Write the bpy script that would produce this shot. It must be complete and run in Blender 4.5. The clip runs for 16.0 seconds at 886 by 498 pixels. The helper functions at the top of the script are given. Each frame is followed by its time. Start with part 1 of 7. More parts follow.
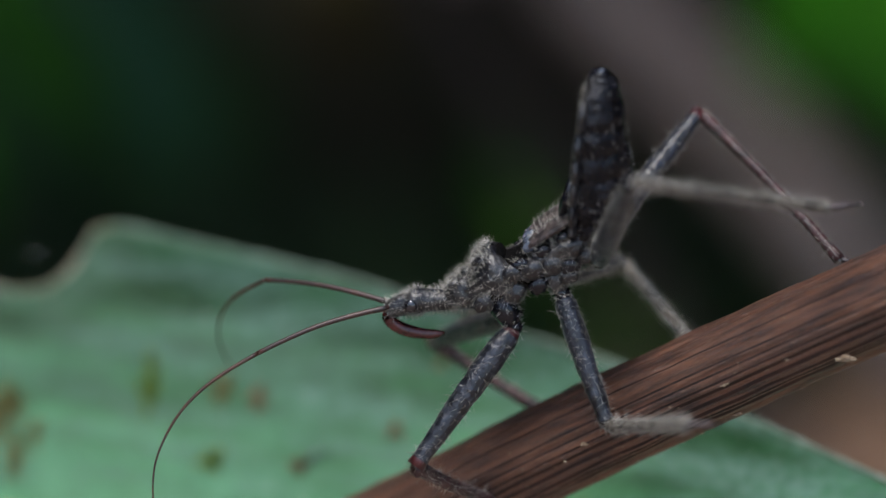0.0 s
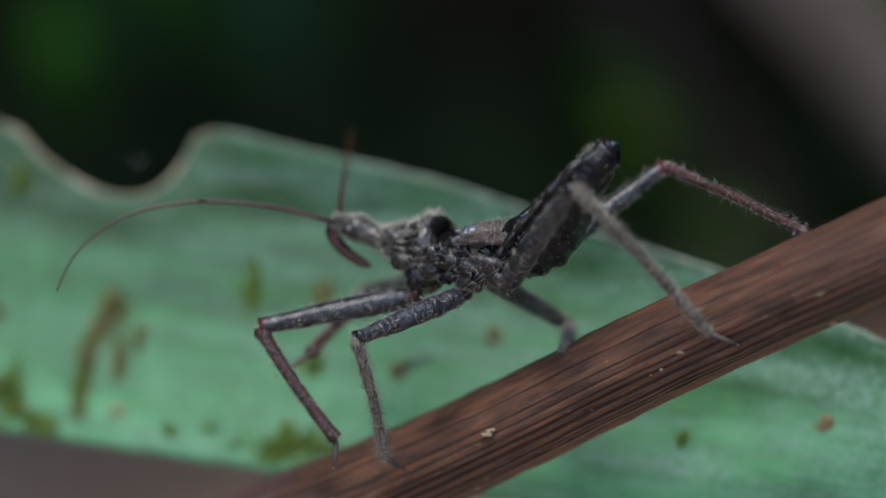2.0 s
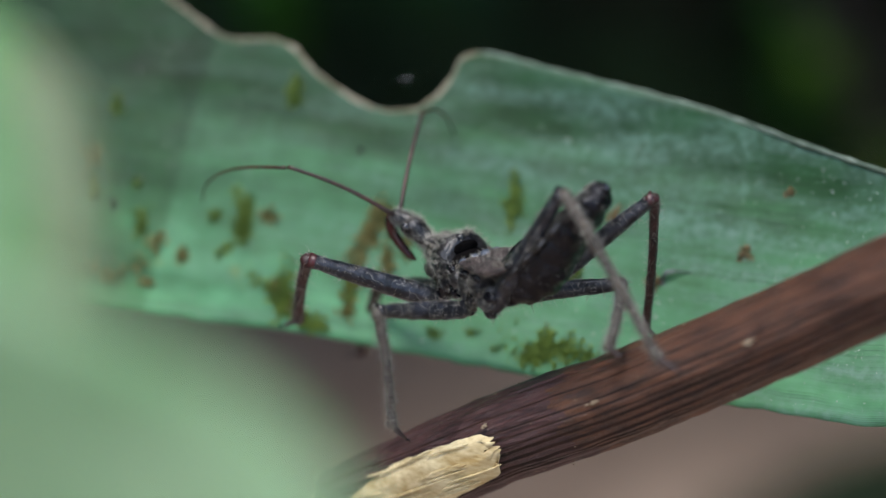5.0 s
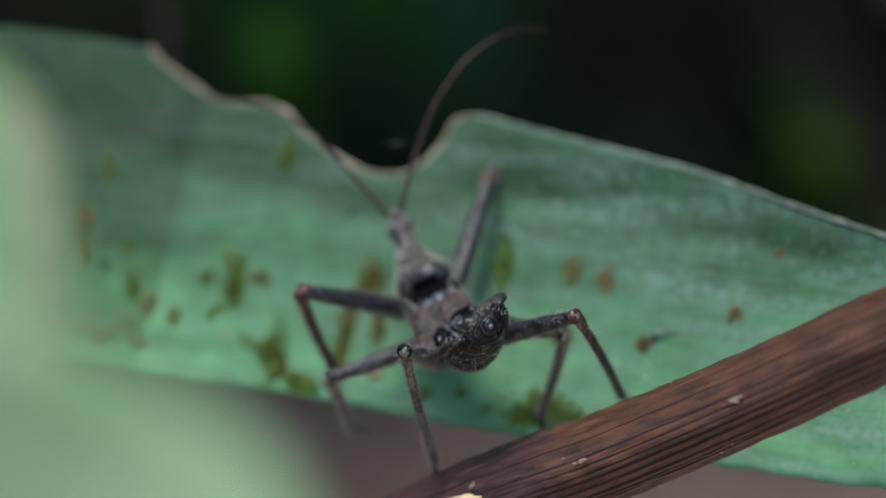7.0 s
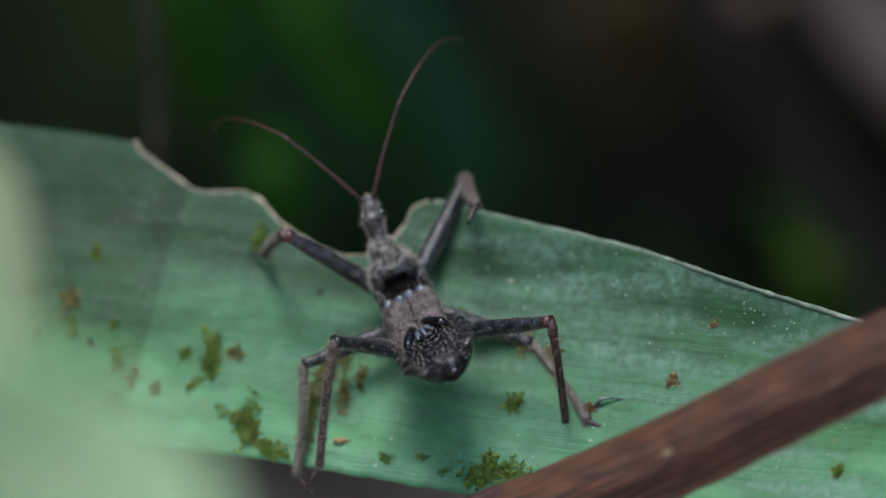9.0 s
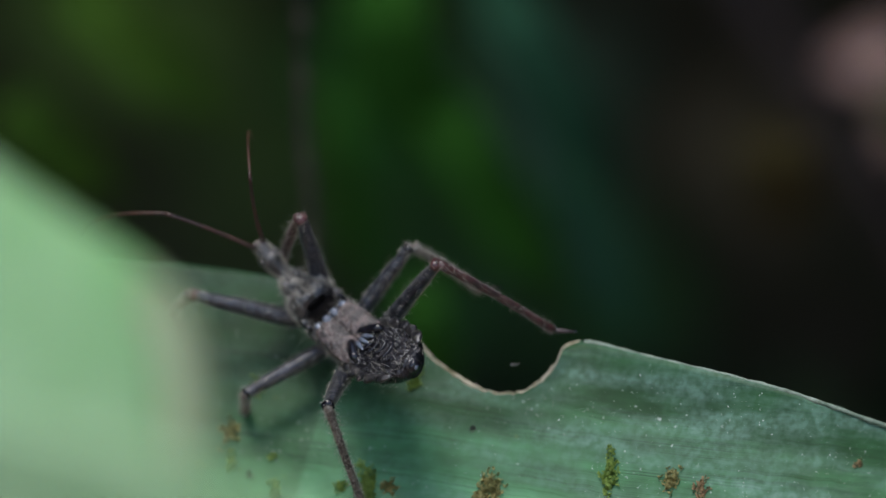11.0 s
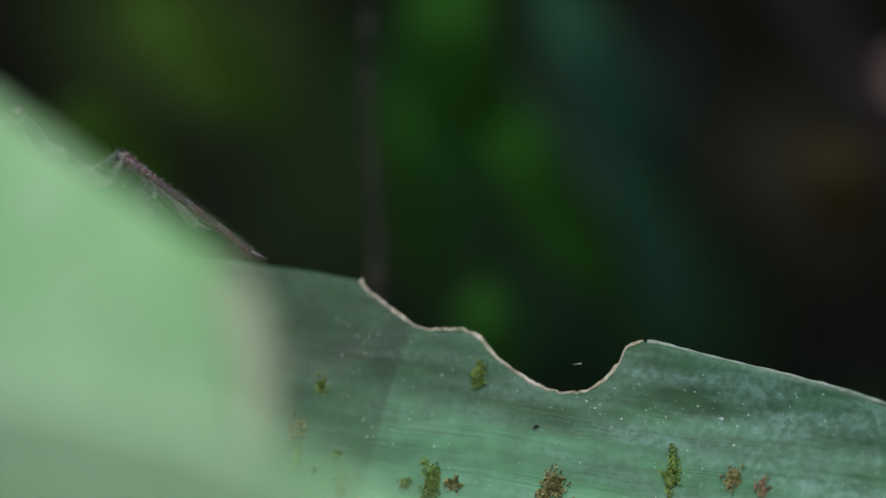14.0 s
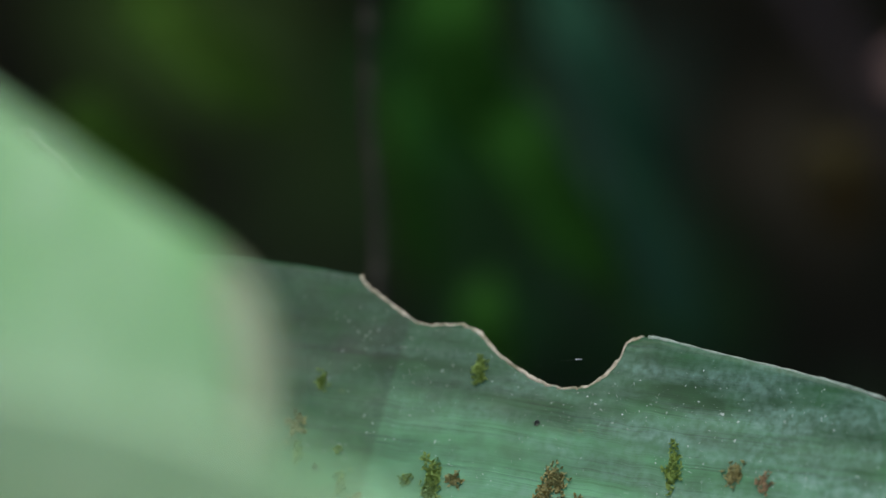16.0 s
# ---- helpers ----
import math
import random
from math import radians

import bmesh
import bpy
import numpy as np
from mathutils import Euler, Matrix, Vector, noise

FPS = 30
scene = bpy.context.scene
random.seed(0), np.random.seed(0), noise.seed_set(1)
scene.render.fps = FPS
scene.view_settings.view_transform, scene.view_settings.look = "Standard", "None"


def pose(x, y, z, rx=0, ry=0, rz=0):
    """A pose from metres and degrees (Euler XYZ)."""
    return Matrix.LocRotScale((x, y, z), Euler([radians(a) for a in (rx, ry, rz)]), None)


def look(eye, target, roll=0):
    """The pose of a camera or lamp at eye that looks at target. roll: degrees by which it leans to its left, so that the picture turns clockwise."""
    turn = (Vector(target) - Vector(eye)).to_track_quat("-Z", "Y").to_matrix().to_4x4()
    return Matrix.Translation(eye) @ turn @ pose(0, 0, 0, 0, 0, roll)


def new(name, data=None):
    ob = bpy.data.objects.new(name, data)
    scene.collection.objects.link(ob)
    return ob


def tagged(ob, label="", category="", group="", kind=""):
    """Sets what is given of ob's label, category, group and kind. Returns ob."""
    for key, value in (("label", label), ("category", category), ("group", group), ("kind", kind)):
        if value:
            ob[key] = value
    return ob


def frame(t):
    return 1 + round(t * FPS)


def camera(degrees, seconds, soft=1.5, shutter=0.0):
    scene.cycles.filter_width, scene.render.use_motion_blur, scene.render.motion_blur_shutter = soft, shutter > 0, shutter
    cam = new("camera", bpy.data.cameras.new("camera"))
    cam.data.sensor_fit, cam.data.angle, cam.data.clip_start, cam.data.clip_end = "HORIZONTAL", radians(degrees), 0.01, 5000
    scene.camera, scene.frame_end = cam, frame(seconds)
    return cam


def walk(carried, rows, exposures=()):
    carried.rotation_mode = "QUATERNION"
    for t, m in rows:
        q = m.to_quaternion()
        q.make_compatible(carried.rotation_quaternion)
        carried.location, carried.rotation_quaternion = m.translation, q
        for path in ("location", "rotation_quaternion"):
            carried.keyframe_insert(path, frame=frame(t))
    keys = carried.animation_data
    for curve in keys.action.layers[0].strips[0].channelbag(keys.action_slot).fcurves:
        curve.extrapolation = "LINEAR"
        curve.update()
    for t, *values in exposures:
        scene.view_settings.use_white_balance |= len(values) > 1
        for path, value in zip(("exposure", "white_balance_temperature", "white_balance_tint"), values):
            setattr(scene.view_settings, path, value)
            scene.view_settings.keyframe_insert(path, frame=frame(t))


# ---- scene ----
cam = camera(18, 16.0, soft=1.5)
# a macro lens, wide open: the focus is pulled along with the bug, from the twig to the blade
cam.data.dof.use_dof = True
cam.data.dof.aperture_fstop = 12.5
focus = new("focus")
cam.data.dof.focus_object = focus
walk(cam, [
    (0, look((0.00548, -0.17595, 0.04197), (0.01702, 0.02003, 0.00378), -0.07)),
    (0.5, look((0.00767, -0.17500, 0.04353), (0.01673, 0.01988, -0.00051), -0.45)),
    (1, look((0.00685, -0.17771, 0.04439), (0.01408, 0.01674, -0.00181), -0.43)),
    (1.5, look((0.00613, -0.17884, 0.04426), (0.01175, 0.01570, -0.00180), -0.44)),
    (2, look((0.00582, -0.17736, 0.04388), (0.00979, 0.01717, -0.00238), -0.55)),
    (2.5, look((0.00474, -0.17339, 0.04296), (0.00607, 0.02107, -0.00380), -0.50)),
    (3, look((0.00093, -0.17993, 0.04477), (0.00039, 0.01427, -0.00302), -0.21)),
    (3.5, look((0.00000, -0.18379, 0.04582), (0.00000, 0.01027, -0.00256), -0.00)),
    (4, look((-0.00167, -0.18788, 0.04649), (-0.00257, 0.00578, -0.00346), 0.22)),
    (4.5, look((-0.00351, -0.18860, 0.04606), (-0.00822, 0.00477, -0.00477), 0.39)),
    (6.8, look((-0.00120, -0.18890, 0.04250), (-0.00789, 0.00559, -0.00363), 0.55)),
    (7, look((-0.00106, -0.18939, 0.04249), (-0.00816, 0.00560, -0.00143), 0.49)),
    (7.5, look((0.00242, -0.19691, 0.03894), (-0.00784, -0.00037, 0.00336), 0.41)),
    (8, look((0.00313, -0.20265, 0.04040), (-0.00717, -0.00606, 0.00508), 0.29)),
    (8.5, look((0.00339, -0.20460, 0.04053), (-0.00652, -0.00805, 0.00493), 0.24)),
    (9, look((0.00461, -0.20638, 0.04112), (-0.00417, -0.00954, 0.00685), -0.03)),
    (9.5, look((0.00462, -0.20763, 0.04168), (-0.00500, -0.01035, 0.01024), -0.12)),
    (10, look((0.00500, -0.20903, 0.04204), (-0.00755, -0.01131, 0.01467), -0.26)),
    (10.2, look((0.00495, -0.20978, 0.04224), (-0.00910, -0.01203, 0.01579), -0.19)),
    (12.3, look((0.00410, -0.21555, 0.04071), (-0.01935, -0.01826, 0.01777), 0.30)),
    (12.5, look((0.00410, -0.21548, 0.04069), (-0.01936, -0.01819, 0.01775), 0.33)),
    (13, look((0.00398, -0.21532, 0.04075), (-0.01925, -0.01801, 0.01770), 0.29)),
    (13.5, look((0.00398, -0.21539, 0.04083), (-0.01926, -0.01810, 0.01772), 0.30)),
    (14, look((0.00406, -0.21550, 0.04086), (-0.01923, -0.01822, 0.01769), 0.28)),
    (14.5, look((0.00399, -0.21562, 0.04091), (-0.01919, -0.01833, 0.01770), 0.31)),
    (15, look((0.00398, -0.21534, 0.04089), (-0.01929, -0.01807, 0.01757), 0.24)),
    (15.5, look((0.00400, -0.21535, 0.04094), (-0.01924, -0.01808, 0.01757), 0.24)),
    (16, look((0.00414, -0.21529, 0.04096), (-0.01927, -0.01807, 0.01738), 0.24)),
])

walk(focus, [
    (0, pose(0.0151, -0.0118, 0.0100)),
    (0.5, pose(0.0153, -0.0113, 0.0065)),
    (1, pose(0.0131, -0.0095, 0.0044)),
    (1.5, pose(0.0110, -0.0086, 0.0040)),
    (2, pose(0.0093, -0.0081, 0.0036)),
    (2.5, pose(0.0058, -0.0139, 0.0046)),
    (3, pose(0.0005, -0.0129, 0.0037)),
    (3.5, pose(0.0000, -0.0072, 0.0018)),
    (4, pose(-0.0025, -0.0020, -0.0015)),
    (4.5, pose(-0.0081, 0.0019, -0.0040)),
    (6.8, pose(-0.0074, -0.0012, -0.0023)),
    (7, pose(-0.0079, -0.0022, 0.0003)),
    (7.5, pose(-0.0080, 0.0026, 0.0028)),
    (8, pose(-0.0079, 0.0087, 0.0024)),
    (8.5, pose(-0.0074, 0.0087, 0.0019)),
    (9, pose(-0.0050, 0.0092, 0.0036)),
    (9.5, pose(-0.0061, 0.0113, 0.0068)),
    (10, pose(-0.0091, 0.0134, 0.0112)),
    (10.2, pose(-0.0109, 0.0138, 0.0123)),
    (12.3, pose(-0.0238, 0.0192, 0.0134)),
    (12.5, pose(-0.0238, 0.0193, 0.0134)),
    (13, pose(-0.0237, 0.0195, 0.0133)),
    (13.5, pose(-0.0237, 0.0194, 0.0133)),
    (14, pose(-0.0237, 0.0193, 0.0133)),
    (14.5, pose(-0.0236, 0.0192, 0.0133)),
    (15, pose(-0.0237, 0.0194, 0.0131)),
    (15.5, pose(-0.0237, 0.0194, 0.0131)),
    (16, pose(-0.0237, 0.0194, 0.0129)),
])

# ---- light: open shade under trees, soft light from a gap overhead ----
world = bpy.data.worlds.new("forest_sky")
scene.world = world
world.use_nodes = True
wn = world.node_tree.nodes
sky = wn.new("ShaderNodeTexSky")
sky.sky_type = "NISHITA"
sky.sun_disc = False
sky.sun_elevation = radians(62)
sky.sun_rotation = radians(205)
wn["Background"].inputs["Strength"].default_value = 0.15
world.node_tree.links.new(sky.outputs["Color"], wn["Background"].inputs["Color"])
sun_data = bpy.data.lights.new("sun", "SUN")
sun_data.energy = 1.6
sun_data.angle = radians(22)
sun_data.color = (1.0, 0.96, 0.9)
sun = new("sun", sun_data)
sun.matrix_basis = look((-0.16, -0.3, 1.0), (0, 0, 0))
scene.view_settings.exposure = 0.98

MM = 0.001


# ---- materials ----
def material(name, dark, light, scale, rough=0.6, bump=0.0, bump_scale=None, fine=None, spec=0.5, detail=6.0,
             stretch=(1, 1, 1), coords="Object", translucent=0.0, coat=0.0, contrast=(0.35, 0.65)):
    """Two-colour mottled surface: large patches, fine grain and relief."""
    m = bpy.data.materials.new(name)
    m.use_nodes = True
    t, n = m.node_tree, m.node_tree.nodes
    p = n["Principled BSDF"]
    co = n.new("ShaderNodeTexCoord")
    mp = n.new("ShaderNodeMapping")
    mp.inputs["Scale"].default_value = stretch
    t.links.new(co.outputs[coords], mp.inputs["Vector"])
    a = n.new("ShaderNodeTexNoise")
    a.inputs["Scale"].default_value = scale
    a.inputs["Detail"].default_value = detail
    a.inputs["Roughness"].default_value = 0.6
    b = n.new("ShaderNodeTexNoise")
    b.inputs["Scale"].default_value = fine or scale * 7
    b.inputs["Detail"].default_value = 4
    for x in (a, b):
        t.links.new(mp.outputs["Vector"], x.inputs["Vector"])
    mix = n.new("ShaderNodeMath")
    mix.operation = "MULTIPLY_ADD"
    mix.inputs[1].default_value = 0.35
    t.links.new(b.outputs["Fac"], mix.inputs[0])
    sub = n.new("ShaderNodeMath")
    sub.operation = "SUBTRACT"
    sub.inputs[1].default_value = 0.175
    t.links.new(a.outputs["Fac"], sub.inputs[0])
    t.links.new(sub.outputs[0], mix.inputs[2])
    ramp = n.new("ShaderNodeValToRGB")
    ramp.color_ramp.elements[0].position, ramp.color_ramp.elements[1].position = contrast
    ramp.color_ramp.elements[0].color = (*dark, 1)
    ramp.color_ramp.elements[1].color = (*light, 1)
    t.links.new(mix.outputs[0], ramp.inputs["Fac"])
    t.links.new(ramp.outputs["Color"], p.inputs["Base Color"])
    p.inputs["Roughness"].default_value = rough
    p.inputs["Specular IOR Level"].default_value = spec
    p.inputs["Coat Weight"].default_value = coat
    if bump:
        bp = n.new("ShaderNodeBump")
        bp.inputs["Strength"].default_value = 1.0
        bp.inputs["Distance"].default_value = bump
        src = b
        if bump_scale:
            src = n.new("ShaderNodeTexNoise")
            src.inputs["Scale"].default_value = bump_scale
            src.inputs["Detail"].default_value = 5
            t.links.new(mp.outputs["Vector"], src.inputs["Vector"])
        t.links.new(src.outputs["Fac"], bp.inputs["Height"])
        t.links.new(bp.outputs["Normal"], p.inputs["Normal"])
    if translucent:
        tr = n.new("ShaderNodeBsdfTranslucent")
        t.links.new(ramp.outputs["Color"], tr.inputs["Color"])
        ms = n.new("ShaderNodeMixShader")
        ms.inputs["Fac"].default_value = translucent
        t.links.new(p.outputs["BSDF"], ms.inputs[1])
        t.links.new(tr.outputs["BSDF"], ms.inputs[2])
        t.links.new(ms.outputs["Shader"], n["Material Output"].inputs["Surface"])
    return m


def blade_material(name, deep, mid, pale, translucent=0.12, rough=0.48, lines=260.0):
    """Strap-leaf skin: parallel veins along u, blotches, pale dust specks, waxy gloss."""
    m = bpy.data.materials.new(name)
    m.use_nodes = True
    t, n, L = m.node_tree, m.node_tree.nodes, m.node_tree.links
    p = n["Principled BSDF"]
    co = n.new("ShaderNodeTexCoord")

    def noise_at(scale_xyz, scale, detail, source="UV"):
        mp = n.new("ShaderNodeMapping")
        mp.inputs["Scale"].default_value = scale_xyz
        L.new(co.outputs[source], mp.inputs["Vector"])
        x = n.new("ShaderNodeTexNoise")
        x.inputs["Scale"].default_value = scale
        x.inputs["Detail"].default_value = detail
        L.new(mp.outputs["Vector"], x.inputs["Vector"])
        return x.outputs["Fac"]

    def ramp(fac, stops):
        r = n.new("ShaderNodeValToRGB")
        while len(r.color_ramp.elements) < len(stops):
            r.color_ramp.elements.new(0.5)
        for e, (pos, col) in zip(r.color_ramp.elements, stops):
            e.position, e.color = pos, (*col, 1)
        L.new(fac, r.inputs["Fac"])
        return r.outputs["Color"]

    def blend(kind, fac, a, b):
        x = n.new("ShaderNodeMix")
        x.data_type, x.blend_type = "RGBA", kind
        if isinstance(fac, float):
            x.inputs["Factor"].default_value = fac
        else:
            L.new(fac, x.inputs["Factor"])
        L.new(a, x.inputs["A"])
        L.new(b, x.inputs["B"])
        return x.outputs["Result"]

    def shifted(value):
        x = n.new("ShaderNodeMath")
        x.operation = "ADD"
        x.inputs[1].default_value = 1.0
        L.new(value, x.inputs[0])
        return x.outputs[0]

    patches = ramp(noise_at((2.6, 4.5, 1), 1.6, 6), ((0.33, deep), (0.62, mid), (0.8, mid)))
    bands = ramp(noise_at((0.9, 9.0, 1), 1.6, 3), ((0.3, (0.86, 0.88, 0.86)), (0.7, (1.08, 1.07, 1.08))))
    veins = ramp(noise_at((2.5, lines, 1), 1.0, 2), ((0.38, (0.5, 0.55, 0.5)), (0.54, (1.06, 1.06, 1.08))))
    where_veins = ramp(noise_at((1.6, 6.0, 1), 2.6, 3), ((0.43, (0.03, 0.03, 0.03)), (0.6, (1, 1, 1))))
    col = blend("MULTIPLY", where_veins, blend("MULTIPLY", 0.8, patches, bands), veins)
    # darker towards the upper edge and paler towards the lower, with an uneven border
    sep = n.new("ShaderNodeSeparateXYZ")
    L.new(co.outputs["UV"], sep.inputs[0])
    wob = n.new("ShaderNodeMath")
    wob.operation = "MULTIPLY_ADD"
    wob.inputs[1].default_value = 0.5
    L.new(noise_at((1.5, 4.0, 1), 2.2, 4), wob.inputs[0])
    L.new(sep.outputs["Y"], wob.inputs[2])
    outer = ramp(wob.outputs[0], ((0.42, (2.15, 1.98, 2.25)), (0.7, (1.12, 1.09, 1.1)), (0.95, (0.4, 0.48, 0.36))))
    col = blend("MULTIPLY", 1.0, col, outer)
    mottle = ramp(noise_at((1, 1, 1), 420.0, 6, "Object"), ((0.32, (0.78, 0.8, 0.76)), (0.68, (1.2, 1.18, 1.2))))
    col = blend("MULTIPLY", 1.0, col, mottle)
    # short dark scratches between the veins, in drifts
    dash = ramp(noise_at((9.0, 330.0, 1), 1.0, 1), ((0.3, (0.4, 0.42, 0.38)), (0.4, (1, 1, 1))))
    drift = ramp(noise_at((2.0, 5.0, 1), 1.4, 3), ((0.46, (0, 0, 0)), (0.6, (1, 1, 1))))
    col = blend("MULTIPLY", drift, col, dash)
    # a shadow painted across the blade: darker green up to a nearly straight border
    shadow_edge = n.new("ShaderNodeMath")
    shadow_edge.operation = "MULTIPLY_ADD"
    shadow_edge.inputs[1].default_value = -0.087
    L.new(sep.outputs["Y"], shadow_edge.inputs[0])
    L.new(sep.outputs["X"], shadow_edge.inputs[2])
    col = blend("MULTIPLY", 1.0, col, ramp(shifted(shadow_edge.outputs[0]), ((0.4605, (0.5, 0.61, 0.47)), (0.4685, (1.06, 1.04, 1.06)))))
    # waxy bloom, patchy and grainy
    bloom_at = ramp(noise_at((3.0, 6.5, 1), 1.8, 7), ((0.36, (0, 0, 0)), (0.74, (0.5, 0.5, 0.5))))
    grain = ramp(noise_at((1, 1, 1), 1500.0, 3, "Object"), ((0.35, (0.35, 0.35, 0.35)), (0.65, (1, 1, 1))))
    wax = n.new("ShaderNodeRGB")
    wax.outputs[0].default_value = (*pale, 1)
    # the bloom gains towards larger u, which paints in a bluish sky sheen
    sheen_gain = n.new("ShaderNodeMapRange")
    sheen_gain.inputs["From Min"].default_value, sheen_gain.inputs["From Max"].default_value = -0.55, 0.4
    sheen_gain.inputs["To Min"].default_value, sheen_gain.inputs["To Max"].default_value = 0.25, 2.0
    L.new(sep.outputs["X"], sheen_gain.inputs["Value"])
    col = blend("MIX", blend("MULTIPLY", 1.0, blend("MULTIPLY", 1.0, bloom_at, sheen_gain.outputs["Result"]), grain), col, wax.outputs[0])
    specks = ramp(noise_at((1, 1, 1), 2100.0, 1, "Object"), ((0.72, (0, 0, 0)), (0.78, (1, 1, 1))))
    where = ramp(noise_at((1, 1, 1), 90.0, 2, "Object"), ((0.4, (0.05, 0.05, 0.05)), (0.6, (0.9, 0.9, 0.9))))
    dust = n.new("ShaderNodeRGB")
    dust.outputs[0].default_value = (0.3, 0.36, 0.32, 1)
    col = blend("MIX", blend("MULTIPLY", 1.0, specks, where), col, dust.outputs[0])
    yellow_at = ramp(noise_at((1, 1, 1), 260.0, 1, "Object"), ((0.76, (0, 0, 0)), (0.82, (0.5, 0.5, 0.5))))
    yel = n.new("ShaderNodeRGB")
    yel.outputs[0].default_value = (0.2, 0.2, 0.05, 1)
    col = blend("MIX", yellow_at, col, yel.outputs[0])
    L.new(col, p.inputs["Base Color"])
    p.inputs["Roughness"].default_value = rough
    p.inputs["Specular IOR Level"].default_value = 0.2
    rr = n.new("ShaderNodeMapRange")
    rr.inputs["To Min"].default_value, rr.inputs["To Max"].default_value = rough - 0.1, rough + 0.2
    L.new(noise_at((1, 1, 1), 300.0, 4, "Object"), rr.inputs["Value"])
    L.new(rr.outputs["Result"], p.inputs["Roughness"])
    bp = n.new("ShaderNodeBump")
    bp.inputs["Distance"].default_value = 0.000012
    L.new(noise_at((0.5, lines, 1), 1.0, 2), bp.inputs["Height"])
    L.new(bp.outputs["Normal"], p.inputs["Normal"])
    tr = n.new("ShaderNodeBsdfTranslucent")
    L.new(col, tr.inputs["Color"])
    ms = n.new("ShaderNodeMixShader")
    ms.inputs["Fac"].default_value = translucent
    L.new(p.outputs["BSDF"], ms.inputs[1])
    L.new(tr.outputs["BSDF"], ms.inputs[2])
    L.new(ms.outputs["Shader"], n["Material Output"].inputs["Surface"])
    return m


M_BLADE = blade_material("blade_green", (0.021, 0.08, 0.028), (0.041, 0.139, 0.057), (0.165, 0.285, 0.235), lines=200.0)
M_ARCHING = material("arching_leaf_green", (0.2, 0.38, 0.17), (0.37, 0.51, 0.31), 70, 0.55, 0.0005, 120, fine=200, translucent=0.3, detail=3, contrast=(0.34, 0.66))
M_NEARLEAF = material("near_leaf_green", (0.19, 0.42, 0.14), (0.4, 0.58, 0.34), 60, 0.5, 0.0006, 120, fine=160, translucent=0.3, detail=3, contrast=(0.34, 0.66))
M_MARGIN = material("near_leaf_dry_margin", (0.25, 0.32, 0.16), (0.38, 0.45, 0.27), 110, 0.7, 0.0003, 300, translucent=0.25, detail=4)
M_DUST = material("pale_dust", (0.17, 0.22, 0.19), (0.46, 0.5, 0.47), 900, 0.5)
M_SEAM = material("leaf_seam", (0.055, 0.09, 0.06), (0.19, 0.24, 0.19), 500, 0.6)
M_RIM = material("dried_leaf_rim", (0.17, 0.15, 0.09), (0.4, 0.36, 0.27), 900, 0.8)
M_BARK = material("twig_bark", (0.019, 0.007, 0.004), (0.17, 0.069, 0.035), 3, 0.32, 0.0002, 24, fine=36, spec=0.6, contrast=(0.33, 0.7), stretch=(1.3, 11, 1), coords="UV", coat=0.12)
M_BARKDARK = material("twig_bark_purplish", (0.02, 0.01, 0.011), (0.105, 0.05, 0.048), 3, 0.36, 0.0004, 5, fine=12, spec=0.55, contrast=(0.3, 0.72), stretch=(0.8, 15, 1), coords="UV")
M_GROOVE = material("twig_groove", (0.008, 0.004, 0.003), (0.034, 0.014, 0.009), 500, 0.7, 0.0001, 1200, spec=0.3)
M_WOOD = material("torn_wood", (0.38, 0.26, 0.1), (0.78, 0.66, 0.4), 500, 0.8, 0.0002, 900, stretch=(0.15, 1, 1))
M_SCAR = material("lichen_scar", (0.16, 0.1, 0.06), (0.4, 0.32, 0.22), 900, 0.85, 0.0001)
M_MOSS = material("moss_green", (0.08, 0.14, 0.022), (0.2, 0.29, 0.055), 700, 0.8, translucent=0.3)
M_DRYMOSS = material("brown_moss", (0.12, 0.12, 0.035), (0.27, 0.24, 0.09), 700, 0.85, translucent=0.25)
M_DEBRIS = material("dry_debris", (0.08, 0.05, 0.02), (0.3, 0.21, 0.1), 800, 0.85)
M_DARKBIT = material("dark_debris", (0.012, 0.01, 0.012), (0.07, 0.05, 0.05), 900, 0.6)
M_SOIL = material("leaf_litter_soil", (0.17, 0.12, 0.09), (0.46, 0.35, 0.28), 9, 0.95, 0.004, 40)
M_STEM = material("greyish_brown_bark", (0.1, 0.076, 0.068), (0.28, 0.225, 0.205), 14, 0.8, 0.0008, 120)
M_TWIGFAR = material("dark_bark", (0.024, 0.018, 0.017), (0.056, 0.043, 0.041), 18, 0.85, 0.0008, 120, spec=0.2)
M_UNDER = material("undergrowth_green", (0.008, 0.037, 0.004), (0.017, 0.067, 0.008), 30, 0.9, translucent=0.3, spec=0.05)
# darker copy of the leaf green, its dimness put into the colour
M_DIM = material("undergrowth_painted_dim", (0.012, 0.026, 0.008), (0.024, 0.055, 0.014), 6, 0.8, translucent=0.2)
